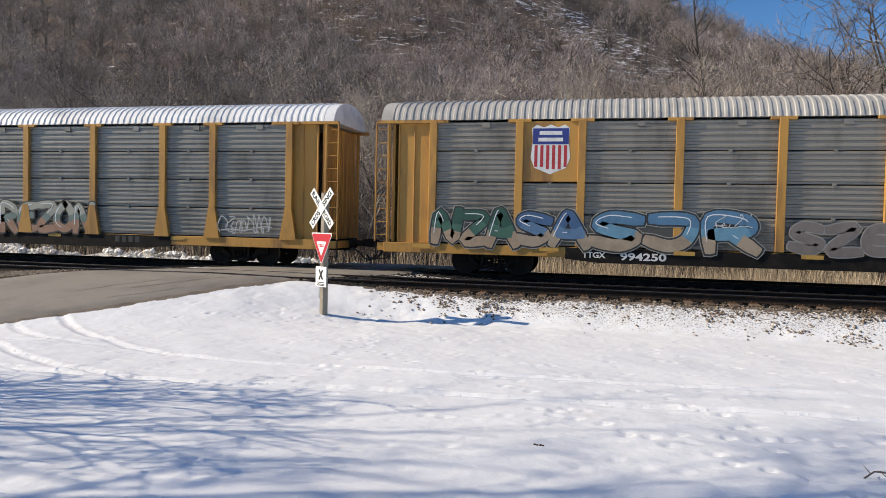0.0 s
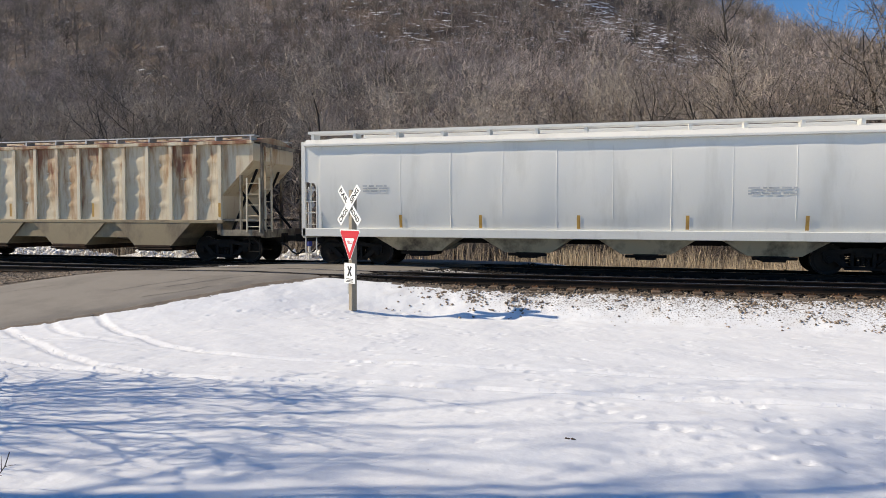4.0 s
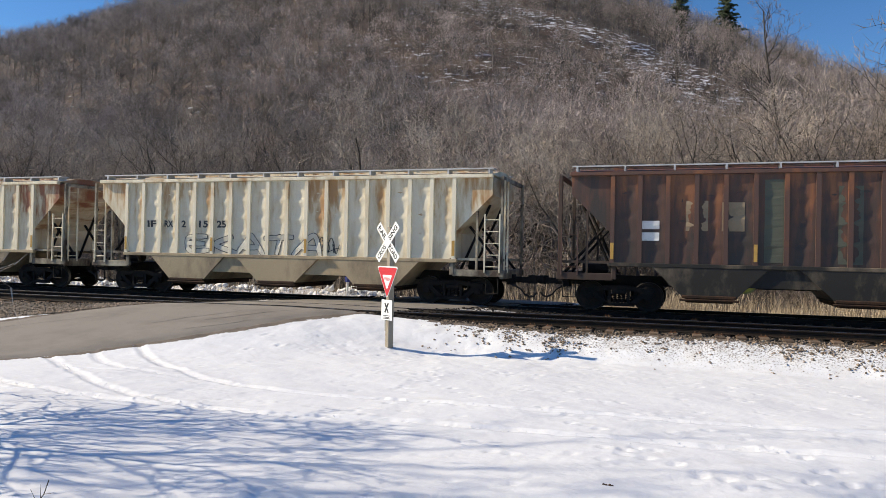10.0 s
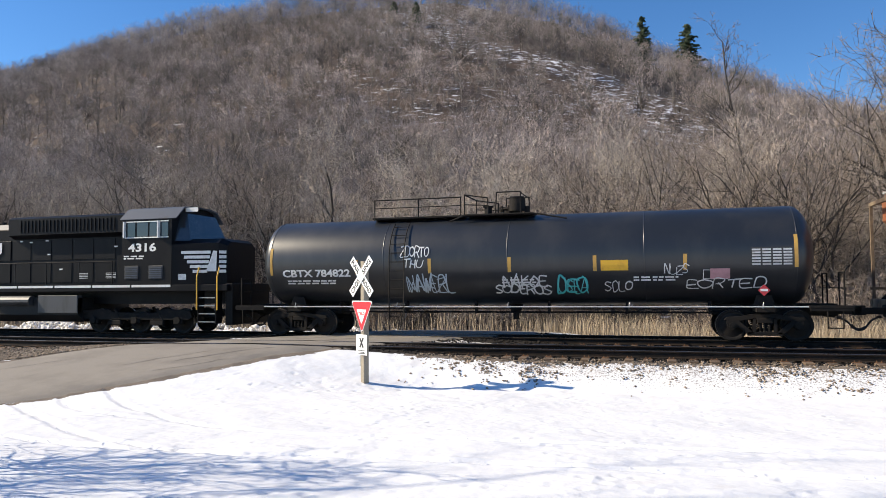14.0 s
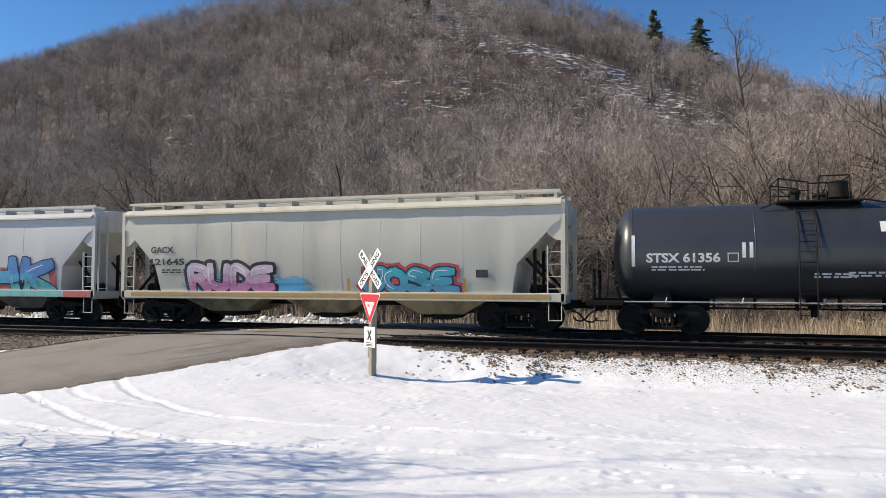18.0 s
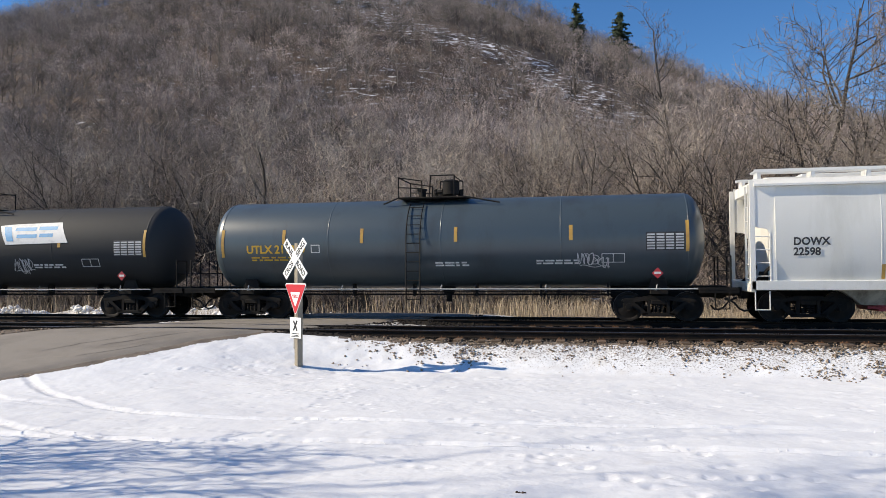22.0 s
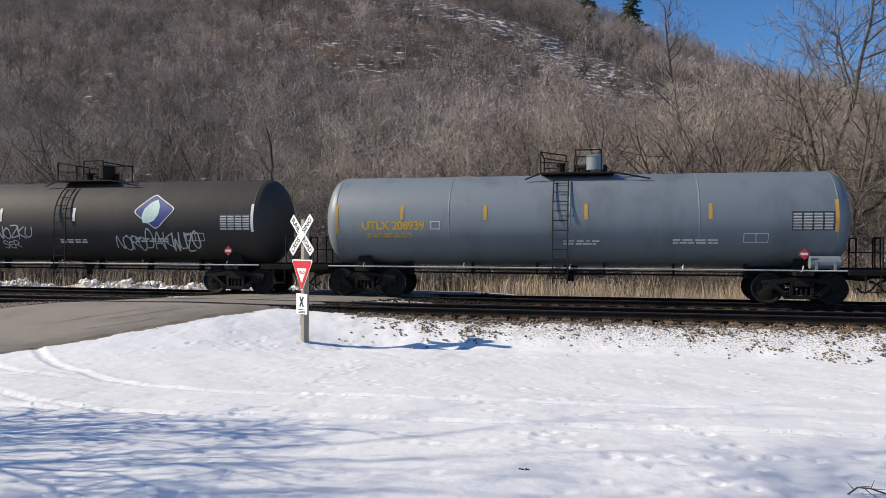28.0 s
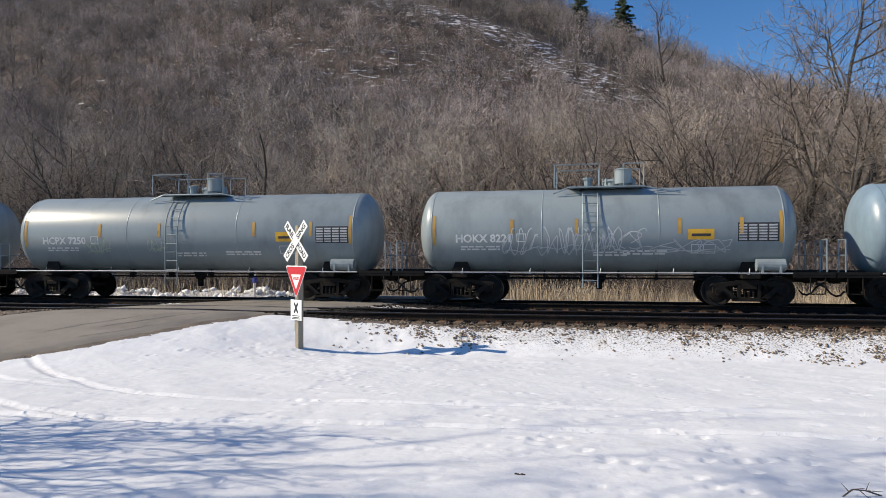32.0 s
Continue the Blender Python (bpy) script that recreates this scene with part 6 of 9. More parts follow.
def smooth_hopper(left, right, label, colour, dark, sill_colour=None, bays=4, mix=0.35, lower=None, gate=None, notch="round", band=None):
    """A covered hopper with bowed smooth sides."""
    car, half = new_car("hopper_car", label, "hopper car", left, right)
    L = half
    col = paint("hopper_paint", colour, dark, mix, 0.5, 5.0, 0.8, 0, 0.03, 0.04)
    slc = paint("sill_paint", sill_colour or colour, dark, mix * 0.8, 0.55, 3.0, 1.2)
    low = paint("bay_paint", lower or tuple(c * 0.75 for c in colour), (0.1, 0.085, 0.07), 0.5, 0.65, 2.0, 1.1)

    def half_width(z):
        return 1.36 + 0.24 * math.sin(math.pi * np.clip((z - 0.9) / 3.9, 0, 1)) ** 0.8 if z < 3.9 else 1.36 + 0.24 * math.sin(math.pi * np.clip((3.9 - 0.9) / 3.9, 0, 1)) ** 0.8 - 0.55 * ((z - 3.9) / 0.42) ** 2 * 0.35

    ph = random.Random(int(-left)).uniform(0, 9)

    def dent(x, z):
        return 0.022 * float(lumps(x + ph, z, 0.75, ph)) + 0.014 * float(lumps(x * 1.6, z * 0.5, 1.3, ph + 2))

    def skin(x, z):
        return -half_width(z) + (dent(x, z) if 1.5 < z < 3.8 and abs(x) < L - 1.9 else 0)

    def ring(x, zlow):
        zs = [zlow + (3.95 - zlow) * i / 9 for i in range(10)] + [4.08, 4.18, 4.25]
        left_ = [(x, skin(x, z), z) for z in zs]
        right_ = [(x, half_width(z), z) for z in reversed(zs)]
        return left_ + [(x, -0.45, 4.42), (x, 0.45, 4.42)] + right_

    rings = [ring(-L + 0.18, 3.55), ring(-L + 0.35, 3.45), ring(-L + 1.55, 2.2), ring(-L + 1.75, 1.2)]
    if notch == "full":
        rings = [ring(-L + 0.72, 1.2), ring(-L + 1.75, 1.2)]
    n = 60
    rings += [ring(-L + 1.75 + (2 * L - 3.5) * i / n, 1.2) for i in range(1, n)]
    rings += [ring(L - 1.75, 1.2), ring(L - 0.72, 1.2)] if notch == "full" else [ring(L - 1.75, 1.2), ring(L - 1.55, 2.2), ring(L - 0.35, 3.45), ring(L - 0.18, 3.55)]
    part("body", M().loft(rings), col, car, smooth=32)
    for i in range(1, 9):
        seams = M()
        x = -L + 1.9 + (2 * L - 3.8) * i / 9
        seams.loft([[(x + dx, skin(x, z) - o, z) for z in [1.25 + 0.2 * q for q in range(14)]] for dx, o in ((-0.022, -0.004), (-0.012, 0.004), (0.012, 0.004), (0.022, -0.004))], cap=False, closed=False)
        part("sheet_seam", seams, col, car, smooth=30)
    cap = M()
    for s in (-1, 1):
        w = half_width(3.95)
        o = [(s * (w - 0.06), 4.02), (s * (w + 0.13), 4.04), (s * (w + 0.13), 4.10), (s * (w - 0.10), 4.27)]
        cap.extx(o if s > 0 else o[::-1], -L + 0.15, L - 0.15)
    part("top_chord", cap, slc, car)
    sl = M()
    for s in (-1, 1):
        a, c = sorted((s * 1.40, s * 1.56))
        sl.box(-L + 0.05, L - 0.05, a, c, 0.98, 1.26, 0.015)
    part("side_sill", sl, slc, car)
    hatch = M()
    hatch.box(-L + 1.8, L - 1.8, -0.3, 0.3, 4.42, 4.52, 0.02)
    part("hatch_cover", hatch, col, car)
    wk = M()
    for s in (-1, 1):
        a, c = sorted((s * 0.85, s * 1.35))
        for q in range(4):
            y = s * (0.87 + 0.15 * q)
            wk.box(-L + 0.2, L - 0.2, y - 0.02, y + 0.02, 4.47, 4.52)
        wk.box(-L + 0.2, L - 0.2, s * 1.37 - 0.015, s * 1.37 + 0.015, 4.47, 4.56)
        for i in range(13):
            x = -L + 0.35 + i * (2 * L - 0.7) / 12
            wk.box(x - 0.05, x + 0.05, a, c + 0.02, 4.24, 4.47)
    part("roof_walk", wk, slc, car, "open roof walkway on brackets")
    for k in range(bays):
        span = (2 * L - 4.4) / bays
        a = -L + 2.2 + span * k
        c = a + span
        mid = (a + c) / 2
        m = M()
        m.loft([[(a + 0.06, -1.38, 1.2), (c - 0.06, -1.38, 1.2), (c - 0.06, 1.38, 1.2), (a + 0.06, 1.38, 1.2)],
                [(mid - 0.75, -0.9, 0.52), (mid + 0.75, -0.9, 0.52), (mid + 0.75, 0.9, 0.52), (mid - 0.75, 0.9, 0.52)]])
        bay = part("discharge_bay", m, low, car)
        g = M()
        g.exty([(mid - 0.38, 0.52), (mid + 0.38, 0.52), (mid + 0.3, 0.34), (mid - 0.3, 0.34)], -0.92, 0.85)
        g.cyl((mid - 0.62, -0.9, 0.45), (mid + 0.62, -0.9, 0.45), 0.05, 6)
        part("outlet_gate", g, gate or BLACK_STEEL, bay)
    cs = M()
    cs.box(-L + 0.1, L - 0.1, -0.2, 0.2, 0.78, 1.08)
    part("centre_sill", cs, BLACK_STEEL, car)
    for s in (-1, 1):
        e = M()
        for yy in (-1.56, 1.46):
            e.box(s * (L - 0.1) - 0.07, s * (L - 0.1) + 0.07, yy, yy + 0.10, 1.0, 4.2)
            pl = [(s * (L - 0.1), 2.9), (s * (L - 0.1), 3.75), (s * (L - 0.9), 3.75), (s * (L - 0.55), 3.1), (s * (L - 0.35), 2.95)]
            if notch != "full":
                e.exty(pl, yy + 0.03, yy + 0.07)
            else:
                e.exty([(s * (L - 0.76), 1.2), (s * (L - 0.62), 1.2), (s * (L - 0.62), 2.55), (s * (L - 0.5), 2.78), (s * (L - 0.1), 2.85), (s * (L - 0.1), 4.15), (s * (L - 0.76), 4.15)], yy + 0.02, yy + 0.06)
        e.box(s * (L - 0.1) - 0.07, s * (L - 0.1) + 0.07, -1.5, 1.5, 0.92, 1.22, 0.02)
        if notch == "full":
            e.box(*sorted((s * (L - 0.70), s * (L - 0.18))), -1.42, 1.42, 3.92, 4.22)
        part("end_frame", e, slc, car)
        sup = M()
        sup.box(s * (L - 0.95) - 0.85, s * (L - 0.95) + 0.85, -1.35, 1.35, 1.04, 1.10)
        for yy in (-0.9, 0.9):
            sup.cyl((s * (L - 0.2), yy, 1.1), (s * (L - 1.5), yy, 2.5), 0.05, 6)
            sup.box(s * (L - 1.1) - 0.05, s * (L - 1.1) + 0.05, yy - 0.05, yy + 0.05, 1.1, 2.7)
        sup.cyl((s * (L - 0.5), -0.5, 1.35), (s * (L - 1.3), -0.5, 1.35), 0.18, 10)
        part("slope_support", sup, BLACK_STEEL, car)
        ladder(car, s * (L - 0.36), -1.52, 1.2, 2.75, 0.46, None, slc)
        ladder(car, s * (L - 0.05), -1.1, 1.1, 4.1, 0.45, None, slc, along="y")
        stirrup(car, s * (L - 0.36), -1.5, slc, 0.4)
        truck(car, s * (L - 1.72))
    couplers(car, L)
    strips(car, [(-L + x - 0.05, -L + x + 0.05, 1.30, 1.72) for x in (3.6, 6.3, 9.4, 12.6, 2 * L - 3.3)], lambda x, z: skin(x, z) - 0.012)
    return car, half, (lambda x, z: skin(x, z) - 0.012)


def corrugated(x0, x1, z0, z1, depth=0.028, pitch=0.165, y=0.0):
    """A sheet with trapezoid corrugations that run lengthwise, with thickness."""
    n = max(2, round((z1 - z0) / pitch))
    prof = []
    for i in range(n):
        a = z0 + (z1 - z0) * i / n
        p = (z1 - z0) / n
        prof += [(y, a), (y, a + 0.40 * p), (y - depth, a + 0.52 * p), (y - depth, a + 0.88 * p)]
    prof.append((y, z1))
    back = [(y + 0.03, z1), (y + 0.03, z0)]
    return M().extx(prof + back, x0, x1)


def autorack(left, right, label, roof_col, panel_col, logo_bay=True, plain=False):
    """A tall covered car carrier with corrugated side panels between yellow posts."""
    car, half = new_car("autorack_car", label, "autorack car", left, right)
    L = half
    O = -L                                     # left end
    yel = paint("carrier_yellow", (0.50, 0.255, 0.055), (0.22, 0.11, 0.04), 0.4, 0.6, 5.0, 1.2)
    pan = mat("galvanised_panel", panel_col, 0.5, 0.35, tuple(c * 0.6 for c in panel_col), 0.8, 0.45, 30, 0.08, 0.04, 6, 3.0)
    roofm = paint("roof_paint", roof_col, tuple(c * 0.7 for c in roof_col), 0.4, 0.55, 1.0, 0.8)
    posts = [1.92, 4.69, 6.61, 9.47, 12.3, 15.1, 17.96, 20.8, 22.76, 25.62]
    k = (2 * L) / 27.35
    posts = [p * k for p in posts]
    rows = [(1.02, 1.97), (2.01, 2.95), (2.99, 3.93), (3.97, 4.86)]
    W = 1.50
    for i, (a, b) in enumerate(zip(posts[:-1], posts[1:])):
        for j, (z0, z1) in enumerate(rows):
            if logo_bay and i == 1 and j >= 2:
                continue
            part("side_panel", corrugated(O + a + 0.12, O + b - 0.12, z0, z1, y=-W), pan, car)
        back = corrugated(O + a + 0.12, O + b - 0.12, 1.02, 4.86, y=-W)
        back.v = [(x, -y, z) for x, y, z in back.v]
        part("far_side_panel", back, pan, car)
        for z in (4.80, 3.96, 2.98, 2.0):
            mid = O + (a + b) / 2 + (0.3 if z == 4.80 else 0.0)
            s = 0.12 if z == 4.80 else 0.05
            part("panel_clip", M().box(mid - s, mid + s, -W - 0.05, -W, z - s, z + 0.04), pan, car)
    pm = M()
    pm.box(-0.12, 0.12, -0.13, 0.0, 1.0, 4.9, 0.01)
    if not plain:
        pm.exty([(-0.12, 2.0), (0.12, 2.0), (0.30, 0.95), (-0.30, 0.95)], -0.15, -0.02)
    pm.box(-0.36, 0.36, -0.12, 0.02, 4.83, 4.93, 0.01)
    post_mesh = pm.mesh("side_post")
    post_mesh.materials.append(yel)
    for p in posts:
        part("side_post", post_mesh, None, car, at=pose(O + p, -W, 0))
        part("side_post", post_mesh, None, car, at=pose(O + p, W, 0, 0, 0, 180))
    sill = M()
    for s in (-1, 1):
        a, b = sorted((s * (W - 0.1), s * (W + 0.09)))
        sill.box(-L + 0.3, L - 0.3, a, b, 0.66, 0.98, 0.012)
    part("side_sill", sill, yel, car)
    belly = M()
    for s in (-1, 1):
        a, b = sorted((s * (W - 0.08), s * (W + 0.10)))
        belly.exty([(-L + 6.2, 0.97), (L - 6.2, 0.97), (L - 6.2, 0.62), (L - 7.2, 0.52), (-L + 7.2, 0.52), (-L + 6.2, 0.62)], a, b + (0.012 if s > 0 else 0))
    part("belly_beam", belly, BLACK_STEEL, car)
    deck = M()
    deck.box(-L + 0.2, L - 0.2, -W + 0.1, W - 0.1, 0.8, 0.95)
    deck.box(-L + 0.2, L - 0.2, -0.25, 0.25, 0.6, 0.9)
    part("deck", deck, BLACK_STEEL, car)
    for s in (-1, 1):
        # end section: folded door panels, ladder on the corner
        a, b = sorted((s * (L - 0.75), s * (L - 1.78)))
        panel = part("corner_panel", M().box(a, b, -W + 0.06, -W + 0.12, 0.98, 4.85, 0.01), yel, car)
        part("far_corner_panel", M().box(a, b, W - 0.12, W - 0.06, 0.98, 4.85, 0.01), yel, car)
        for q in (0.0, 0.5, 1.0):
            x = a + (b - a) * q
            part("hinge_tube", M().cyl((x, -W + 0.05, 1.0), (x, -W + 0.05, 4.8), 0.035, 6), yel, panel)
        for y0, y1, k in ((-W + 0.1, -0.004, 0.55), (0.004, W - 0.1, 0.52)):
            door = part("end_door", M().box(s * (L - k) - 0.05, s * (L - k) + 0.05, y0, y1, 1.0, 4.85, 0.01), yel, car)
            for yy in np.linspace(y0 + 0.15, y1 - 0.15, 4):
                part("door_rib", M().cyl((s * (L - k + 0.05), yy, 1.02), (s * (L - k + 0.05), yy, 4.83), 0.03, 6), yel, door)
        fr = M()
        for yy in (-W - 0.06, W - 0.04):
            fr.box(s * (L - 0.42) - 0.05, s * (L - 0.42) + 0.05, yy, yy + 0.10, 0.9, 4.88)
            fr.box(*sorted((s * (L - 0.0), s * (L - 2.4))), yy - 0.02, yy + 0.12, 4.84, 4.94)
        fr.box(s * (L - 0.25) - 0.2, s * (L - 0.25) + 0.2, -W, W, 0.7, 0.95, 0.01)
        part("end_frame", fr, yel, car)
        ladder(car, s * (L - 0.2), -W - 0.05, 1.0, 4.86, 0.42, 9, yel)
        stirrup(car, s * (L - 0.2), -W, BLACK_STEEL)
        truck(car, s * (L - 3.78))
    # arched roof of ribbed sheets
    arch = [(-1.56, 4.93), (-1.5, 5.12), (-1.3, 5.38), (-1.0, 5.55), (-0.5, 5.68), (0, 5.73), (0.5, 5.68), (1.0, 5.55), (1.3, 5.38), (1.5, 5.12), (1.56, 4.93)]
    rings = []
    x = -L + 0.55
    while x < L - 0.55:
        for dx, o in ((0, 0), (0.07, 0), (0.095, 0.028), (0.175, 0.028), (0.2, 0)):
            rings.append([(x + dx, y * (1 + o / 1.6), z + o * (z - 4.9) / 0.8) for y, z in arch])
        x += 0.24
    rf = M().loft(rings, cap=True)
    part("roof", rf, roofm, car, smooth=25)
    for s in (-1, 1):
        part("roof_end_cap", M().loft([[(s * (L - 0.55), y * 1.012, z + 0.01) for y, z in arch], [(s * (L - 0.15), y * 1.012, z + 0.0) for y, z in arch]]), roofm, car, smooth=25)
    couplers(car, L + 0.1)
    side = plane_side(-W - 0.02)
    if logo_bay:
        pb = M()
        pb.box(O + posts[1] + 0.1, O + posts[2] - 0.1, -W - 0.07, -W + 0.02, 2.99, 4.86, 0.01)
        plate = part("name_plate", pb, yel, car)
        ps = plane_side(-W - 0.07)
        cx, cz, g = O + (posts[1] + posts[2]) / 2, 4.15, 1.45 if plain else 1.0
        cz -= 0.12 * plain
        shield = [(-0.40, 0.42), (-0.30, 0.5), (-0.15, 0.44), (0, 0.5), (0.15, 0.44), (0.30, 0.5), (0.40, 0.42), (0.38, 0.15), (0.42, -0.2), (0.34, -0.42), (0.0, -0.56), (-0.34, -0.42), (-0.42, -0.2), (-0.38, 0.15)]
        on_side(plate, "emblem", [(cx, cz)] + [(cx + a * g, cz + b * g) for a, b in shield], [(0, i + 1, (i + 1) % 14 + 1) for i in range(14)], WHITE, ps, 0.005, "shield emblem in red, white and blue")
        rects(plate, "emblem_stripe", [(cx + g * (-0.34 + 0.125 * i), cx + g * (-0.275 + 0.125 * i), cz + g * (-0.40 - 0.05 * (1 if 1 < i < 5 else 0)), cz + g * 0.06) for i in range(6)], REDINK, ps, 0.009)
        rects(plate, "emblem_field", [(cx - 0.38 * g, cx + 0.38 * g, cz + 0.08 * g, cz + 0.42 * g)], BLUEINK, ps, 0.009)
        rects(plate, "emblem_field_bar", [(cx - 0.24 * g, cx + 0.24 * g, cz + 0.28 * g, cz + 0.36 * g), (cx - 0.26 * g, cx + 0.26 * g, cz + 0.14 * g, cz + 0.22 * g)], WHITE, ps, 0.013)
    return car, half, side, posts, O


def boxcar(left, right, label):
    car, half = new_car("box_car", label, "boxcar", left, right)
    L = half
    red = paint("oxide_red", (0.26, 0.045, 0.045), (0.14, 0.035, 0.03), 0.4, 0.6, 5.0, 1.0)
    W = 1.46
    part("side_wall", M().box(-L, L, -W, W, 0.98, 4.98), red, car)
    rf = M().extx([(-W - 0.12, 5.0), (W + 0.12, 5.0), (W + 0.1, 5.06), (0.0, 5.2), (-W - 0.1, 5.06)], -L - 0.05, L + 0.05)
    part("roof", rf, red, car)
    ch = M()
    for s in (-1, 1):
        a, b = sorted((s * (W - 0.02), s * (W + 0.13)))
        ch.box(-L - 0.04, L + 0.04, a, b, 4.86, 5.0, 0.012)
    part("top_chord", ch, red, car)
    sl = M()
    for s in (-1, 1):
        a, b = sorted((s * (W - 0.02), s * (W + 0.10)))
        sl.exty([(-L, 1.04), (L, 1.04), (L, 0.86), (L - 2.6, 0.86), (L - 3.2, 0.74), (-L + 3.2, 0.74), (-L + 2.6, 0.86), (-L, 0.86)], a, b)
    part("side_sill", sl, red, car)
    pm = M()
    pm.box(-0.06, 0.06, -0.10, 0.0, 1.02, 4.88)
    pmesh = pm.mesh("side_post")
    pmesh.materials.append(red)
    k = 2 * L / 18.75
    xs = [0.5, 1.43, 2.35, 3.2, 4.13, 5.04, 5.91, 6.74, 11.75, 12.6, 13.46, 14.34, 15.21, 16.14, 17.0, 17.9]
    sheets = []
    for q in range(3):
        g = np.random.RandomState(60 + q)
        ph = g.uniform(0, 6.28, 2)
        vv = [(u / 6.0, -0.012 - math.sin(math.pi * u / 6) * (0.024 + 0.012 * math.sin(c * 0.9 + ph[0]) + 0.008 * math.sin(c * 1.9 + ph[1])) * min(1, 6 * c / 29, 6 * (29 - c) / 29), 1.06 + 3.78 * c / 29) for u in range(7) for c in range(30)]
        me = bpy.data.meshes.new("side_sheet")
        me.from_pydata(vv, [], [(a, a + 30, a + 31, a + 1) for u in range(6) for c in range(29) for a in (u * 30 + c,)])
        me.polygons.foreach_set("use_smooth", [True] * len(me.polygons))
        me.materials.append(red)
        sheets.append(me)
    for q, (a, b) in enumerate(zip(xs[:-1], xs[1:])):
        if b - a < 2:
            part("side_sheet", sheets[q % 3], None, car, at=pose(-L + a * k, -W, 0) @ Matrix.Diagonal(((b - a) * k, 1, 1, 1)))
    for x in xs:
        part("side_post", pmesh, None, car, at=pose(-L + x * k, -W, 0))
        part("side_post", pmesh, None, car, at=pose(-L + x * k, W, 0, 0, 0, 180))
    for a, b in ((6.95, 9.22), (9.28, 11.6)):
        x0, x1 = -L + a * k, -L + b * k
        d = M()
        d.box(x0, x1, -W - 0.07, -W, 1.12, 4.8, 0.012)
        door = part("plug_door", d, red, car, "plug door with locking rods")
        for z0, z1 in ((1.25, 1.85), (1.95, 2.85), (2.95, 3.55), (3.75, 4.65)):
            for q in range(3):
                u0 = x0 + 0.12 + (x1 - x0 - 0.24) * q / 3 + 0.05
                u1 = x0 + 0.12 + (x1 - x0 - 0.24) * (q + 1) / 3 - 0.05
                part("pressed_panel", M().box(u0, u1, -W - 0.10, -W - 0.06, z0, z1, 0.015), red, door)
        rod = M()
        for q in (0.12, 0.4, 0.62, 0.88):
            x = x0 + (x1 - x0) * q
            rod.cyl((x, -W - 0.15, 1.0), (x, -W - 0.15, 4.75), 0.022, 6)
        rod.box(x0 + 0.05, x1 - 0.05, -W - 0.17, -W - 0.12, 2.86, 2.93)
        rod.box(x0 + 0.05, x1 - 0.05, -W - 0.17, -W - 0.12, 3.58, 3.64)
        part("locking_rod", rod, red, door)
        box_ = M()
        box_.box((x0 + x1) / 2 - 0.25, (x0 + x1) / 2 + 0.25, -W - 0.19, -W - 0.1, 1.95, 2.35, 0.02)
        part("gear_box", box_, red, door)
        small_print(door, x0 + 0.6, 2.3, 0.5, 2, WHITE, plane_side(-W - 0.2), 3)
    for z in (0.98, 4.82):
        part("door_track", M().box(-L + 6.0 * k, -L + 12.6 * k, -W - 0.20, -W, z, z + 0.07), red, car)
    for s in (-1, 1):
        e = M()
        for i in range(14):
            z = 1.2 + i * 0.26
            e.box(*sorted((s * L, s * (L + 0.06))), -W + 0.12, W - 0.12, z, z + 0.13)
        part("end_corrugation", e, red, car)
        ladder(car, s * (L - 0.27), -W - 0.09, 1.0, 2.6, 0.45, 5, red)
        ladder(car, s * (L + 0.1), -1.0, 1.0, 2.8, 0.45, 5, red, along="y")
        stirrup(car, s * (L - 0.3), -W, BLACK_STEEL)
        truck(car, s * (L - 2.55))
    u = M()
    u.box(-L, L, -0.3, 0.3, 0.7, 1.0)
    u.box(-1.6, -0.6, -0.9, -0.4, 0.5, 0.9)
    u.cyl((0.4, -0.7, 0.75), (1.5, -0.7, 0.75), 0.2, 10)
    part("underframe", u, BLACK_STEEL, car)
    couplers(car, L + 0.1)
    return car, half, plane_side(-W)


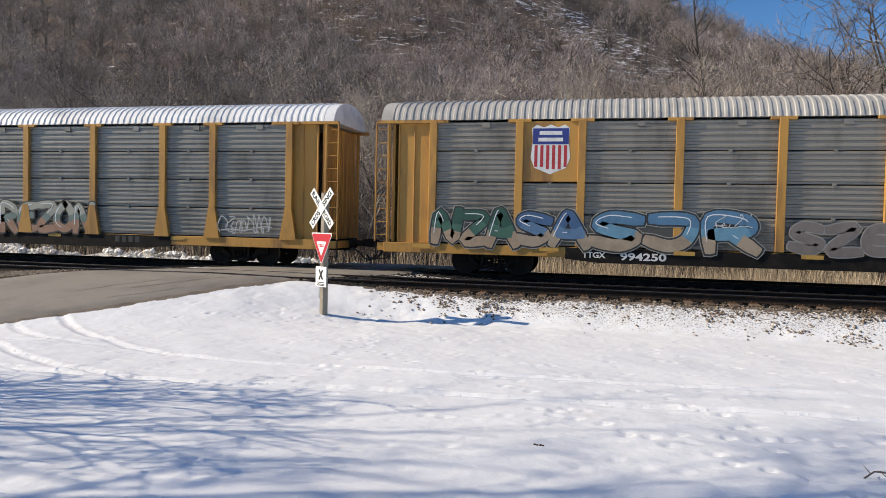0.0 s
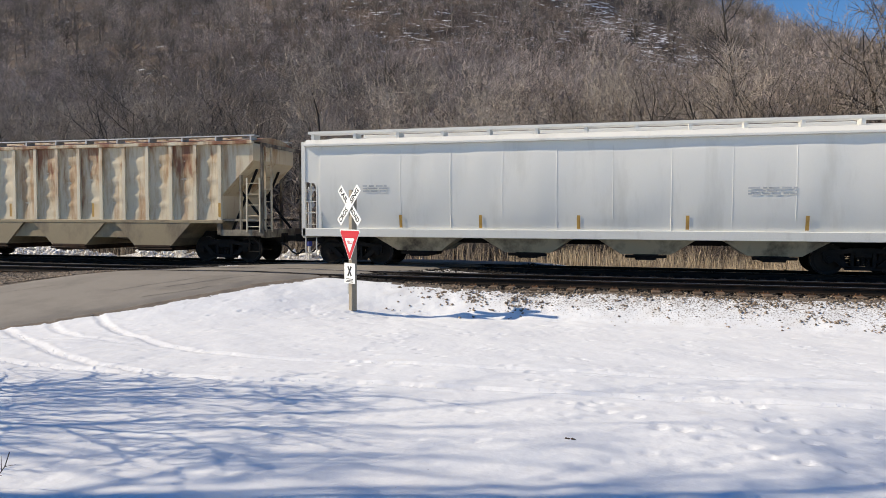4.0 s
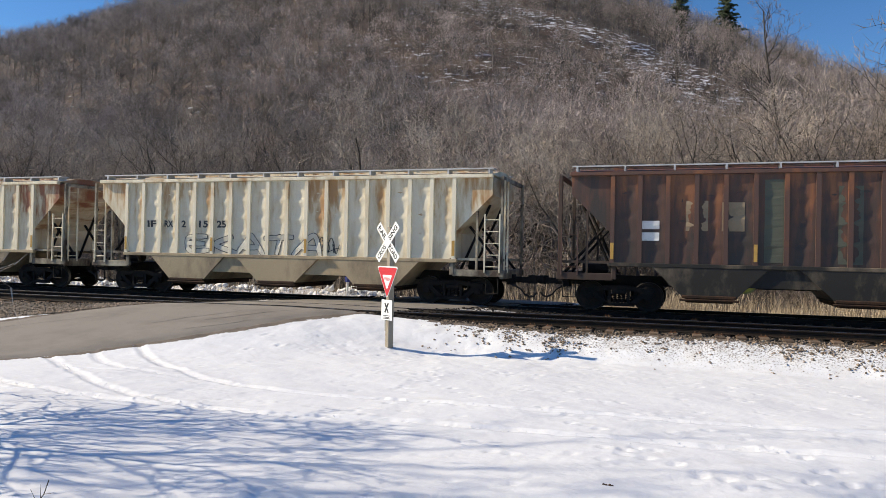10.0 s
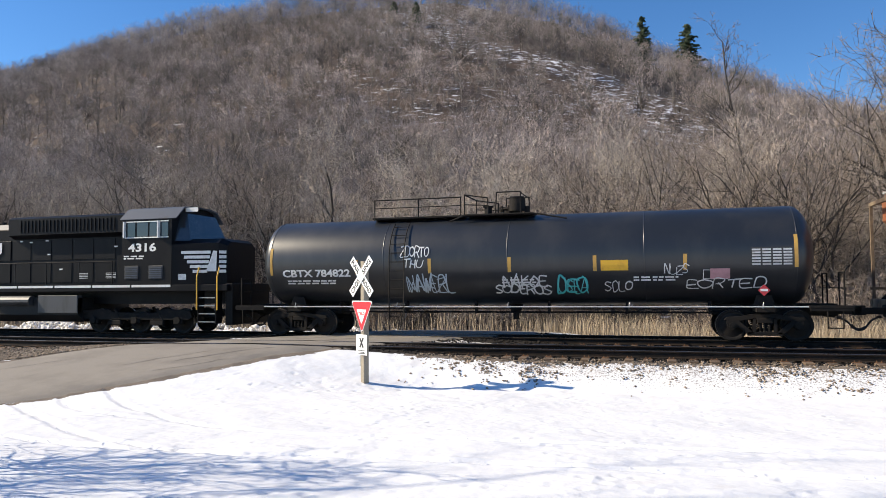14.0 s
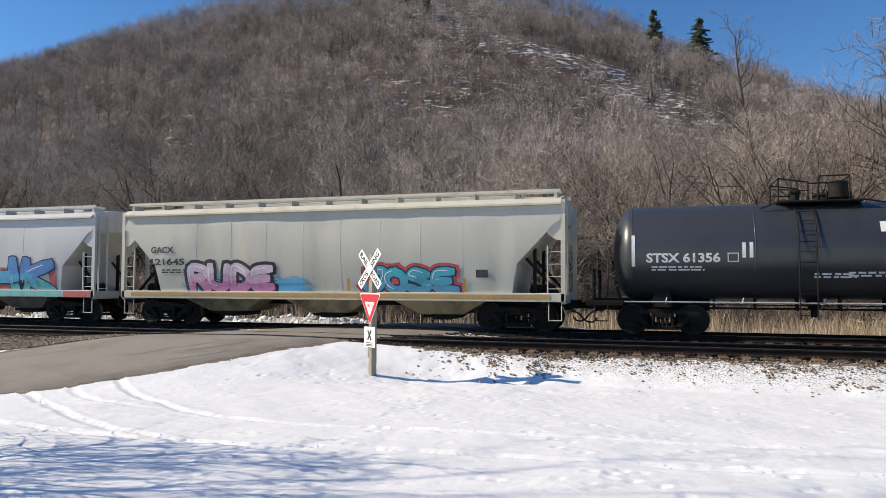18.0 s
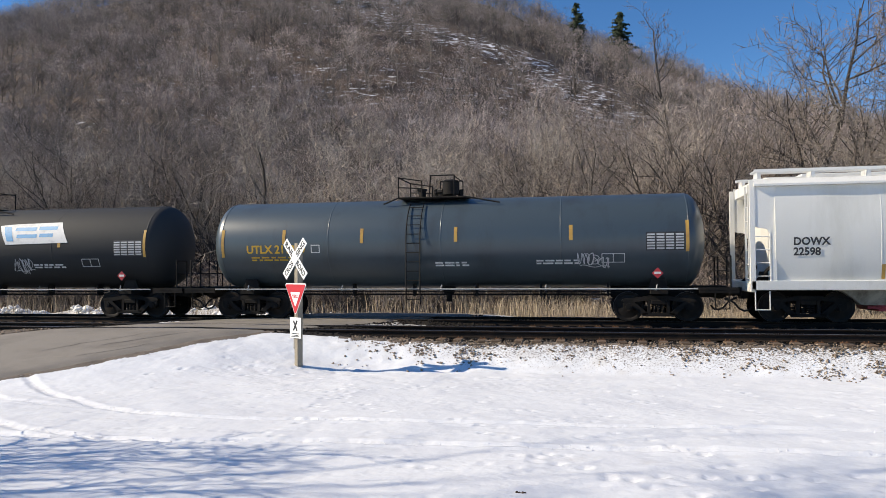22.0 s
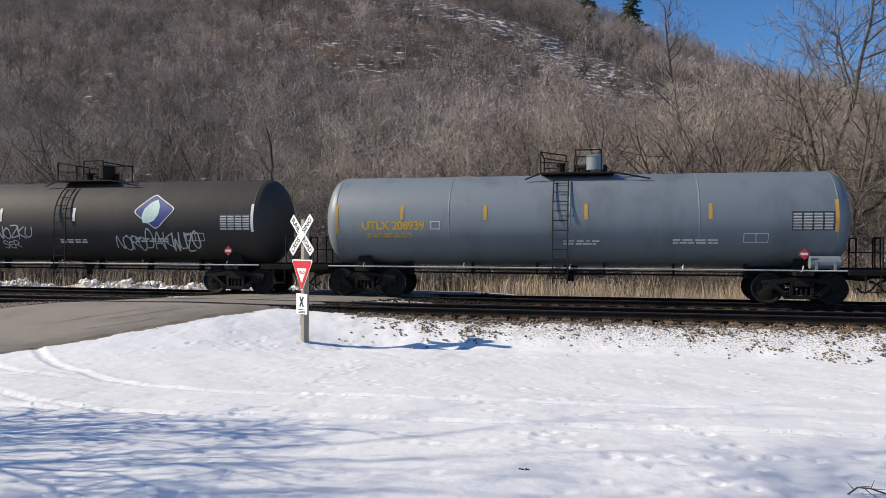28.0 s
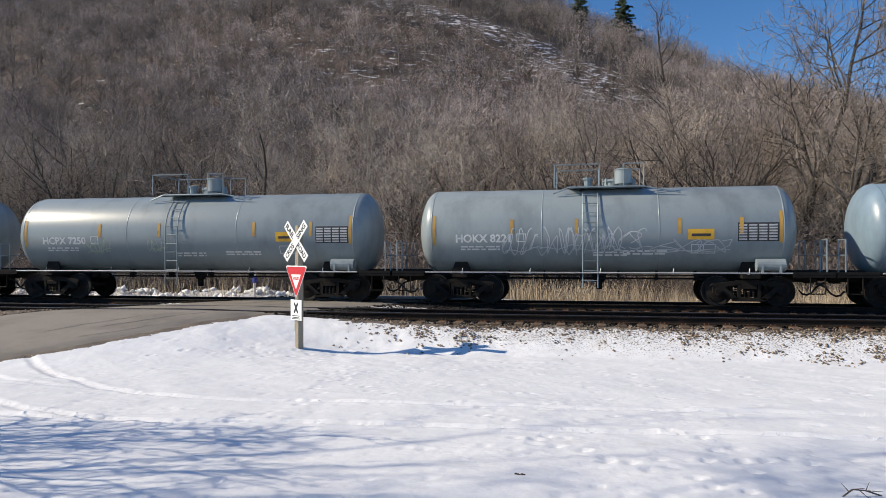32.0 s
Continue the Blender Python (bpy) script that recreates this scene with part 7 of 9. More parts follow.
def locomotive(left, right, label):
    """A six-axle road diesel, black, nose to the right."""
    car, half = new_car("locomotive", label, "locomotive", left, right)
    O = -half
    X = lambda v: O + v
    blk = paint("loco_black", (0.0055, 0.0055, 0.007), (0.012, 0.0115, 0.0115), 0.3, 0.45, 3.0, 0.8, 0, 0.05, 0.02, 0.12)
    # blue-grey highlight of the roofs, painted in; screens and slats share the colour
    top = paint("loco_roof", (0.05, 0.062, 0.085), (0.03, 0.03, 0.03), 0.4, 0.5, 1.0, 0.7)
    glass = mat("cab_glass", (0.03, 0.035, 0.04), 0.08, 0, None, 3, 0.2, 10, 0.02, 0, spec=0.9)
    fr = M()
    fr.box(X(0.35), X(21.5), -1.5, 1.5, 1.58, 1.82, 0.02)
    fr.box(X(0.5), X(21.3), -0.6, 0.6, 1.1, 1.6)
    part("frame", fr, blk, car)
    st = M()
    for i in range(10):
        a = 1.4 + i * 1.78
        st.box(X(a), X(a + 1.70), -1.512, -1.50, 1.735, 1.825)
    part("frame_stripe", st, WHITE, car, "white reflective stripes along the frame")
    hood = M()
    hood.extx([(-0.98, 1.82), (0.98, 1.82), (0.98, 4.1), (0.8, 4.32), (-0.8, 4.32), (-0.98, 4.1)], X(7.0), X(11.35))
    part("engine_hood", hood, blk, car)
    roofp = M()
    roofp.extx([(-0.97, 4.12), (0.97, 4.12), (0.78, 4.35), (-0.78, 4.35)], X(6.2), X(11.3))
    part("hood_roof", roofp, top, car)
    h2 = M()
    h2.extx([(-1.0, 1.82), (1.0, 1.82), (1.0, 3.7), (1.3, 3.85), (1.3, 4.5), (1.15, 4.58), (-1.15, 4.58), (-1.3, 4.5), (-1.3, 3.85), (-1.0, 3.7)], X(11.3), X(16.9))
    part("equipment_cabinet", h2, blk, car)
    gr = M()
    for i in range(26):
        x = 11.9 + i * 0.18
        gr.box(X(x), X(x + 0.05), -1.33, -1.29, 3.95, 4.42)
    part("intake_grille", gr, blk, car)
    rad = M()
    rad.extx([(-1.0, 1.82), (1.0, 1.82), (1.0, 3.75), (1.5, 4.1), (1.5, 4.42), (-1.5, 4.42), (-1.5, 4.1), (-1.0, 3.75)], X(0.95), X(6.9))
    part("radiator_section", rad, blk, car)
    for i in range(3):
        sc = M()
        sc.box(X(1.4 + i * 1.8), X(2.9 + i * 1.8), -1.03, -0.99, 2.7, 3.5, 0.01)
        part("radiator_screen", sc, top, car)
    for i in range(9):
        x = 7.15 + i * 1.02
        for z0, z1 in ((1.95, 2.75), (2.85, 3.65)):
            part("hood_door", M().box(X(x), X(x + 0.92), -1.02, -0.97, z0, z1, 0.008), blk, car)
    ex = M()
    ex.box(X(8.1), X(9.1), -0.35, 0.35, 4.34, 4.56, 0.03)
    ex.cyl((X(9.9), -0.2, 4.34), (X(9.9), -0.2, 4.52), 0.08, 8)
    for dx in (-0.1, 0.0, 0.1):
        ex.cyl((X(10.2 + dx), 0, 4.5), (X(10.7 + dx), 0, 4.5), 0.06, 8)
    part("exhaust_stack", ex, blk, car)
    cab = M()
    cab.extx([(-1.5, 1.82), (1.5, 1.82), (1.5, 4.30), (1.05, 4.70), (0.6, 4.78), (-0.6, 4.78), (-1.05, 4.70), (-1.5, 4.30)], X(16.95), X(19.15))
    cb = part("cab", cab, blk, car)
    cr = M()
    cr.extx([(-1.52, 4.29), (-1.06, 4.72), (-0.6, 4.805), (0.6, 4.805), (1.06, 4.72), (1.52, 4.29), (1.5, 4.27), (1.04, 4.68), (0.6, 4.76), (-0.6, 4.76), (-1.04, 4.68), (-1.5, 4.27)], X(16.85), X(19.35))
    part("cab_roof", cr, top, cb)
    for a, b in ((17.15, 17.55), (17.62, 18.12), (18.18, 18.6), (18.66, 19.0)):
        part("cab_window", M().box(X(a), X(b), -1.515, -1.49, 3.62, 4.17, 0.01), glass, cb)
    wf = M()
    for x in (17.1, 18.62):
        wf.box(X(x - 0.02), X(x + 0.03), -1.62, -1.50, 3.58, 4.2)
    wf.box(X(17.12), X(19.02), -1.53, -1.5, 3.57, 3.61)
    wf.box(X(17.12), X(19.02), -1.53, -1.5, 4.17, 4.205)
    part("window_frame", wf, WHITE, cb)
    ws = M()
    ws.loft([[(X(19.15), -1.35, 3.45), (X(19.15), 1.35, 3.45), (X(19.15), 0.95, 4.55), (X(19.15), -0.95, 4.55)],
             [(X(19.75), -1.2, 3.45), (X(19.75), 1.2, 3.45), (X(19.4), 0.9, 4.5), (X(19.4), -0.9, 4.5)]])
    part("windshield", ws, glass, cb)
    nose = M()
    nose.loft([[(X(19.1), -1.5, 1.82), (X(19.1), 1.5, 1.82), (X(19.1), 1.5, 3.3), (X(19.1), 1.2, 3.5), (X(19.1), -1.2, 3.5), (X(19.1), -1.5, 3.3)],
               [(X(20.9), -1.15, 1.82), (X(20.9), 1.15, 1.82), (X(20.9), 1.15, 3.35), (X(20.9), 0.9, 3.52), (X(20.9), -0.9, 3.52), (X(20.9), -1.15, 3.35)],
               [(X(21.15), -0.95, 1.82), (X(21.15), 0.95, 1.82), (X(21.15), 0.95, 3.25), (X(21.15), 0.7, 3.4), (X(21.15), -0.7, 3.4), (X(21.15), -0.95, 3.25)]])
    part("nose", nose, blk, car)

    def nose_side(x, z):
        t = (x - X(19.1)) / 1.8
        return -1.5 + 0.35 * min(max(t, 0), 1) + 0.2 * max(0, x - X(20.9)) / 0.25
    rects(car, "nose_stripe", [(X(19.52 + 0.11 * i), X(20.62 - 0.03 * i), 2.95 - 0.175 * i, 3.06 - 0.175 * i) for i in range(5)] + [(X(20.93), X(21.13), 2.95 - 0.175 * i, 3.06 - 0.175 * i) for i in range(5)], WHITE, nose_side, 0.02, "white speed stripes on the nose")
    on_side(car, "nose_emblem", [(X(20.45), 2.3), (X(20.84), 2.3), (X(20.86), 3.05), (X(20.72), 3.06), (X(20.62), 2.75)], [(0, 1, 2, 3, 4)], WHITE, nose_side, 0.024)
    rects(car, "warning_plate", [(X(19.42), X(19.71), 2.0, 2.21)], WHITE, nose_side, 0.014, "small white plate")
    for a in (17.1, 18.17):
        part("side_grille", M().box(X(a), X(a + 0.62), -1.525, -1.49, 2.04, 2.54, 0.01), paint("grille_grey", (0.035, 0.036, 0.04), (0.02, 0.02, 0.02), 0.4, 0.6), cb)
        for i in range(6):
            part("grille_slat", M().box(X(a + 0.04), X(a + 0.58), -1.54, -1.52, 2.09 + 0.072 * i, 2.12 + 0.072 * i), top, cb)
    rects(car, "number_board", [(X(19.3), X(19.85), 4.56, 4.72)], WHITE, plane_side(-0.9), 0.0)
    fuel = M()
    fuel.extx([(-1.4, 1.35), (1.4, 1.35), (1.4, 0.7), (1.1, 0.42), (-1.1, 0.42), (-1.4, 0.7)], X(6.9), X(14.9))
    part("fuel_tank", fuel, paint("tank_black", (0.012, 0.012, 0.013), (0.024, 0.021, 0.019), 0.4, 0.6, spec=0.25), car)
    grey = paint("reservoir_grey", (0.055, 0.056, 0.06), (0.03, 0.03, 0.03), 0.4, 0.5)
    for a, b in ((8.1, 10.1), (10.8, 12.7)):
        part("air_reservoir", M().cyl((X(a), -1.42, 1.24), (X(b), -1.42, 1.24), 0.2, 12), grey, car, smooth=30)
    part("battery_box", M().box(X(13.0), X(14.9), -1.46, -1.2, 0.75, 1.45, 0.02), grey, car)
    part("battery_box", M().box(X(6.9), X(7.85), -1.46, -1.2, 0.75, 1.4, 0.02), grey, car)
    tm = M()
    for s in (-1, 1):
        y0, y1 = sorted((s * 0.98, s * 1.14))
        tm.exty([(-2.5, 0.62), (-2.4, 0.86), (-1.3, 0.92), (-0.9, 0.78), (0.9, 0.78), (1.3, 0.92), (2.4, 0.86), (2.5, 0.62), (2.3, 0.52), (-2.3, 0.52)], y0, y1)
        for x in (-1.9, 0, 1.9):
            tm.box(x - 0.2, x + 0.2, y0 - 0.02, y1 + 0.04, 0.34, 0.62, 0.03)
            tm.cyl((x, s * 1.1, 0.5), (x, s * 1.22, 0.5), 0.13, 10)
        for x in (-0.95, 0.95):
            tm.cyl((x, s * 1.1, 0.92), (x + 0.25, s * 1.1, 0.55), 0.06, 8)
            tm.box(x - 0.3, x + 0.3, y0, y1, 0.3, 0.5, 0.03)
    tmesh = tm.mesh("truck")
    tmesh.materials.append(BLACK_STEEL)
    for x in (4.4, 17.3):
        truck(car, X(x), (-1.9, 0, 1.9), tmesh)
    hr = M()
    pts = [X(1.0) + i * 1.55 for i in range(11)]
    for x in pts:
        hr.cyl((x, -1.46, 1.82), (x, -1.46, 2.72), 0.018, 6)
    hr.tube([(pts[0], -1.46, 2.72), (pts[-1], -1.46, 2.72)], 0.018, 6)
    part("handrail", hr, blk, car)
    for xx in (20.25, 21.1, 0.7):
        g = M()
        g.tube([(X(xx), -1.5, 0.9), (X(xx), -1.52, 2.1), (X(xx + 0.05), -1.45, 2.45)], 0.025, 6)
        part("grab_rail", g, YELLOW, car)
    for x in (20.65, 0.65):
        well = part("step_well", M().box(X(x - 0.38), X(x - 0.35), -1.48, -1.1, 0.4, 1.8), blk, car)
        part("step_side", M().box(X(x + 0.36), X(x + 0.39), -1.48, -1.1, 0.4, 1.8), blk, well)
        for i in range(5):
            step = M().box(X(x - 0.35), X(x + 0.36), -1.47, -1.15, 0.45 + 0.29 * i, 0.48 + 0.29 * i)
            part("step", step, blk, well)
            part("step_edge", M().box(X(x - 0.33), X(x + 0.34), -1.485, -1.472, 0.455 + 0.29 * i, 0.48 + 0.29 * i), GALV, well, "worn bright step edge")
    part("pilot", M().box(X(0.1), X(0.4), -1.3, 1.3, 0.5, 1.85, 0.02), blk, car)
    part("pilot", M().box(X(21.3), X(21.6), -1.3, 1.3, 0.35, 1.85, 0.02), blk, car)
    couplers(car, half - 0.25)
    side = plane_side(-1.02)
    rects(car, "emblem_stripe", [(X(6.95 - 0.06 * i), X(9.05 - 0.16 * i), 3.50 - 0.145 * i, 3.59 - 0.145 * i) for i in range(5)], WHITE, side, 0.012, "white striped emblem on the hood")
    on_side(car, "emblem", [(X(9.15 + 0.78 * (q - 10.75)), zz) for q, zz in ((10.75, 2.95), (11.1, 2.95), (11.5, 3.3), (11.6, 2.95), (12.4, 2.95), (12.75, 3.2), (12.75, 3.58), (11.4, 3.6), (10.75, 3.3))],
            [(0, 1, 2, 8), (2, 3, 4, 5), (2, 5, 6, 7), (8, 2, 7)], WHITE, side, 0.03)
    rects(car, "name_bar", [(X(8.85), X(10.25), 2.62, 2.76), (X(8.85), X(10.55), 2.38, 2.52)], WHITE, side, 0.012, "white bars of a painted company name")
    letters(car, "4316", X(17.24), 3.08, 0.29, WHITE, plane_side(-1.5), 1.24)
    small_print(car, X(17.05), 2.92, 0.9, 2, WHITE, plane_side(-1.5), 5)
    for a in (14.53, 15.83):
        rects(car, "louvre", [(X(a), X(a + 0.46), 2.1 + 0.062 * i, 2.125 + 0.062 * i) for i in range(4)], GALV, side, 0.012)
    for a, z in ((7.9, 3.7), (8.6, 2.2), (12.1, 3.55), (12.9, 3.6), (13.6, 2.45), (11.6, 3.6), (16.2, 3.3), (10.1, 2.2), (13.0, 3.05)):
        rects(car, "marking_block", [(X(a), X(a + 0.16), z, z + 0.05)], WHITE, side, 0.012)
    end = M()
    for yy in (-0.9, -0.3, 0.3, 0.9):
        end.box(X(0.9), X(0.95), yy - 0.02, yy + 0.3, 2.2, 2.3)
        end.box(X(0.9), X(0.95), yy - 0.02, yy + 0.3, 2.5, 2.6)
        end.box(X(0.9), X(0.95), yy - 0.02, yy + 0.3, 2.8, 2.9)
    part("end_stripe", end, WHITE, car)
    return car


def tank_marks(car, half, side, cz, mark, number, ink, x=1.35, z=None, h=0.26, w=2.3, seed=1, table=True, sign=True, plate=None):
    """Reporting marks, small print, the data table at the end and the placard."""
    z = cz - 0.32 if z is None else z
    letters(car, mark + " " + number, -half + x, z, h, ink, side, w)
    small_print(car, -half + x + 0.15, z - 0.12, w * 0.72, 2, ink, side, seed)
    rects(car, "marking_frame", [(-half + x + w + 0.2, -half + x + w + 0.5, z + a, z + a + 0.025) for a in (0.0, 0.24)] + [(-half + x + w + 0.2 + a, -half + x + w + 0.225 + a, z, z + 0.26) for a in (0.0, 0.28)], WHITE, side)
    if table:
        x0 = half - 1.85
        sheet = rects(car, "data_table", [(x0 - 0.03, x0 + 1.12, cz - 0.36, cz + 0.20)], GREY_PRINT, side, 0.004, "stencilled inspection table")
        for j in range(6):
            rects(sheet, "table_cell", [(x0 + 0.28 * i, x0 + 0.28 * i + 0.23, cz - 0.325 + 0.085 * j, cz - 0.275 + 0.085 * j) for i in range(4)], GALV, side, 0.007)
        rects(car, "marking_frame", [(half - 3.2, half - 2.5, cz - 0.72 + a, cz - 0.70 + a) for a in (0, 0.26)] + [(half - 3.2 + a, half - 3.18 + a, cz - 0.72, cz - 0.44) for a in (0, 0.34, 0.68)], WHITE, side)
    small_print(car, -0.2, cz - 0.66, 1.1, 2, WHITE, side, seed + 7)
    small_print(car, half - 5.2, cz - 0.62, 1.3, 2, WHITE, side, seed + 9)
    if sign:
        c = (half - 1.55, 1.5)
        d = 0.17
        on_side(car, "placard", [(c[0], c[1] - d), (c[0] + d, c[1]), (c[0], c[1] + d), (c[0] - d, c[1])], [(0, 1, 2, 3)], REDINK, plane_side(-1.47), 0, "red diamond hazard placard")
        rects(car, "placard_bar", [(c[0] - 0.1, c[0] + 0.1, c[1] - 0.03, c[1] + 0.04)], WHITE, plane_side(-1.47), 0.005)


def bay_letters(car, h, ribs, words, z, height, ink, side, start=0):
    """Words set one to a bay, between the posts."""
    bay = (2 * h - 3.44) / (ribs - 1)
    for i, wd in enumerate(words):
        if wd:
            letters(car, wd, -h + 1.72 + bay * (start + i) + 0.16, z, height, ink, side, min(0.21 * len(wd), bay - 0.24) * height / 0.26)


BLACKT, GRIME = (0.016, 0.0185, 0.023), (0.030, 0.031, 0.033)


def build_train():
    # covered car carriers
    car, h, side, posts, O = autorack(-7.65, 19.75, "tall yellow and grey car carrier with weathered roof and blue-green graffiti", (0.42, 0.40, 0.37), (0.29, 0.262, 0.222), plain=True)
    letters(car, "TTGX", O + 6.72, 0.68, 0.17, WHITE, plane_side(-1.605), 0.70)
    letters(car, "994250", O + 7.85, 0.64, 0.21, WHITE, plane_side(-1.605), 1.35)
    gs = plane_side(-1.63)
    ink, pale = (0.03, 0.032, 0.034), (0.34, 0.335, 0.30)
    spray_cloud(car, O + 1.9, 0.95, 10.4, 1.15, (0.10, 0.10, 0.095), plane_side(-1.615), 0.75)
    graffiti(car, O + 1.95, 0.97, 2.75, 1.12, 3, (0.02, 0.085, 0.06), ink, gs, 2, glow=pale, word="NZA", fat=0.95, rim=0.075, second=(0.40, 0.29, 0.20), between=(0.05, 0.14, 0.10))
    graffiti(car, O + 4.6, 0.98, 2.3, 1.08, 2, (0.05, 0.12, 0.25), ink, gs, 5, glow=pale, word="SA", fat=1.0, rim=0.075, second=(0.38, 0.30, 0.22), between=(0.10, 0.20, 0.34))
    graffiti(car, O + 6.9, 0.98, 4.9, 1.08, 3, (0.08, 0.20, 0.33), ink, gs, 9, glow=pale, word="SJR", fat=1.15, rim=0.075, second=(0.40, 0.31, 0.22), between=(0.13, 0.30, 0.42))
    graffiti(car, O + 12.6, 0.98, 4.5, 0.9, 5, (0.20, 0.17, 0.155), (0.31, 0.29, 0.27), gs, 12, fat=1.0, line=0.035)
    tag_scrawl(car, O + 10.3, 1.6, 1.2, 0.5, spray((0.6, 0.6, 0.58)), gs, 3, 0.03, 5)
    strips(car, [(O + x, O + x + 0.6, 0.83, 0.95) for x in (1.3, 5.4, 9.4, 12.9, 16.8)], plane_side(-1.64))
    car, h, side, posts, O = autorack(-36.4, -9.0, "tall yellow and grey car carrier with bright white ribbed roof", (0.74, 0.74, 0.74), (0.25, 0.242, 0.222))
    letters(car, "TTGX", O + 5.75, 0.68, 0.19, WHITE, plane_side(-1.6), 0.95)
    letters(car, "965091", O + 7.2, 0.66, 0.22, WHITE, plane_side(-1.6), 1.5)
    letters(car, "BUILDING AMERICA", O + 4.82, 3.26, 0.14, DARKINK, plane_side(-1.57), 1.66)
    graffiti(car, O + 10.4, 0.95, 2.4, 1.15, 3, (0.17, 0.02, 0.05), (0.24, 0.05, 0.08), gs, 21)
    graffiti(car, O + 13.9, 0.95, 4.2, 1.15, 5, (0.36, 0.36, 0.30), (0.05, 0.05, 0.05), gs, 22, second=(0.36, 0.20, 0.13), between=(0.16, 0.22, 0.20), word="REZON", fat=0.85)
    spray_cloud(car, O + 2.0, 0.85, 2.7, 1.2, (0.035, 0.035, 0.035), plane_side(-1.615), 0.9)
    word_tag(car, O + 2.4, 1.15, 1.9, 0.6, spray((0.31, 0.32, 0.30)), gs, "LUJ", 6, 0.075)
    tag_scrawl(car, O + 23.1, 1.1, 1.9, 0.7, spray((0.45, 0.46, 0.46)), gs, 8, 0.05, 7)
    tag_scrawl(car, O + 12.9, 1.3, 1.0, 0.9, spray((0.55, 0.55, 0.53)), gs, 9, 0.03, 6)
    strips(car, [(O + x, O + x + 0.55, 0.83, 0.95) for x in (0.9, 3.9, 6.9, 9.6, 12.4, 16.1, 21.2)], plane_side(-1.603))
    rects(car, "marking_block", [(O + 18.9, O + 20.0, 0.68, 0.95)], WHITE, plane_side(-1.595), 0.004)
    rects(car, "marking_block_bar", [(O + 18.95 + 0.27 * i, O + 19.12 + 0.27 * i, 0.71, 0.92) for i in range(4)], DARKINK, plane_side(-1.595), 0.008)

    # boxcar
    car, h, side = boxcar(-56.75, -38.05, "oxide-red double-door boxcar with silver and blue graffiti")
    bs = side = plane_side(-1.535)
    rects(car, "company_mark", [(-h + 0.70, -h + 0.90, 2.5, 2.77), (-h + 0.98, -h + 1.2, 2.5, 2.77)], WHITE, side, 0.004)
    letters(car, "472", -h + 1.58, 2.5, 0.27, WHITE, side, 0.66)
    letters(car, "803", -h + 2.48, 2.5, 0.27, WHITE, side, 0.62)
    letters(car, "CLOSE THIS DOOR\nBEFORE CLOSING\nMAIN DOOR", -h + 7.6, 4.45, 0.12, WHITE, plane_side(-1.575), 1.05)
    letters(car, "CLOSE AND LOCK\nBOTH DOORS BEFORE\nMOVING CAR", -h + 10.0, 4.42, 0.12, WHITE, plane_side(-1.575), 1.15)
    spray_cloud(car, -h + 1.1, 0.95, 4.4, 1.9, (0.55, 0.52, 0.50), bs, 0.85)
    graffiti(car, -h + 1.5, 0.95, 3.7, 1.35, 3, (0.50, 0.46, 0.43), (0.34, 0.29, 0.27), bs, 31, second=(0.44, 0.37, 0.34), word="EHU", fat=1.3)
    spray_cloud(car, -h + 11.6, 1.35, 6.0, 1.9, (0.62, 0.60, 0.58), bs, 0.55)
    graffiti(car, -h + 11.9, 0.82, 5.5, 1.45, 5, (0.11, 0.12, 0.27), (0.56, 0.60, 0.68), bs, 33, second=(0.03, 0.30, 0.42), between=(0.06, 0.17, 0.36), word="SRWAK", fat=1.1, line=0.041)
    for i, (x, z, w) in enumerate([(0.7, 4.1, 0.6), (4.7, 3.0, 0.6), (6.1, 2.5, 0.6)]):
        tag_scrawl(car, -h + x, z - 0.3, w, 0.6, spray((0.55, 0.53, 0.52)), side, 40 + i, 0.035, 5)
    rects(car, "reflective_strip", [(-h + 0.95, -h + 1.5, 1.22, 1.36), (-h + 17.3, -h + 17.9, 1.2, 1.34), (-h + 8.3, -h + 8.7, 1.3, 1.38), (-h + 10.9, -h + 11.3, 1.3, 1.38)], YELLOW, plane_side(-1.54), 0.006)
    small_print(car, -h + 16.4, 2.3, 0.7, 4, WHITE, side, 3)
    small_print(car, -h + 17.2, 2.3, 0.8, 4, WHITE, side, 4)
    rects(car, "marking_frame", [(-h + 17.4, -h + 17.95, 1.75 + a, 1.77 + a) for a in (0, 0.3)] + [(-h + 17.4 + a, -h + 17.42 + a, 1.75, 2.07) for a in (0, 0.26, 0.53)], WHITE, side)

    # white smooth-sided hopper
    car, h, side = smooth_hopper(-77.75, -58.6, "clean white covered hopper with smooth bowed sides", (0.76, 0.745, 0.69), (0.62, 0.60, 0.54), mix=0.25, notch="full", lower=(0.56, 0.50, 0.37))
    small_print(car, h - 4.9, 2.55, 1.3, 3, GALV, side, 2)
    small_print(car, -h + 2.3, 2.7, 0.9, 3, GALV, side, 3)

    # ribbed grain hoppers
    car, h, side = rib_hopper(-95.6, -79.15, "cream covered hopper with rust along its posts", (0.64, 0.55, 0.40), (0.36, 0.18, 0.07), (0.70, 0.62, 0.47), 0.35, (0.42, 0.34, 0.23), ribs=14, rust=-0.02)
    bay_letters(car, h, 14, ["AEX"], 3.0, 0.28, BLUEINK, side)
    bay_letters(car, h, 14, ["238", "03"], 2.6, 0.28, BLUEINK, side)
    small_print(car, -h + 2.4, 2.45, 1.4, 2, BLUEINK, side, 2)
    car, h, side = rib_hopper(-114.2, -96.85, "grey-white covered hopper streaked with brown rust", (0.60, 0.545, 0.435), (0.42, 0.36, 0.26), (0.68, 0.59, 0.45), 0.35, (0.40, 0.33, 0.24), rust=0.0)
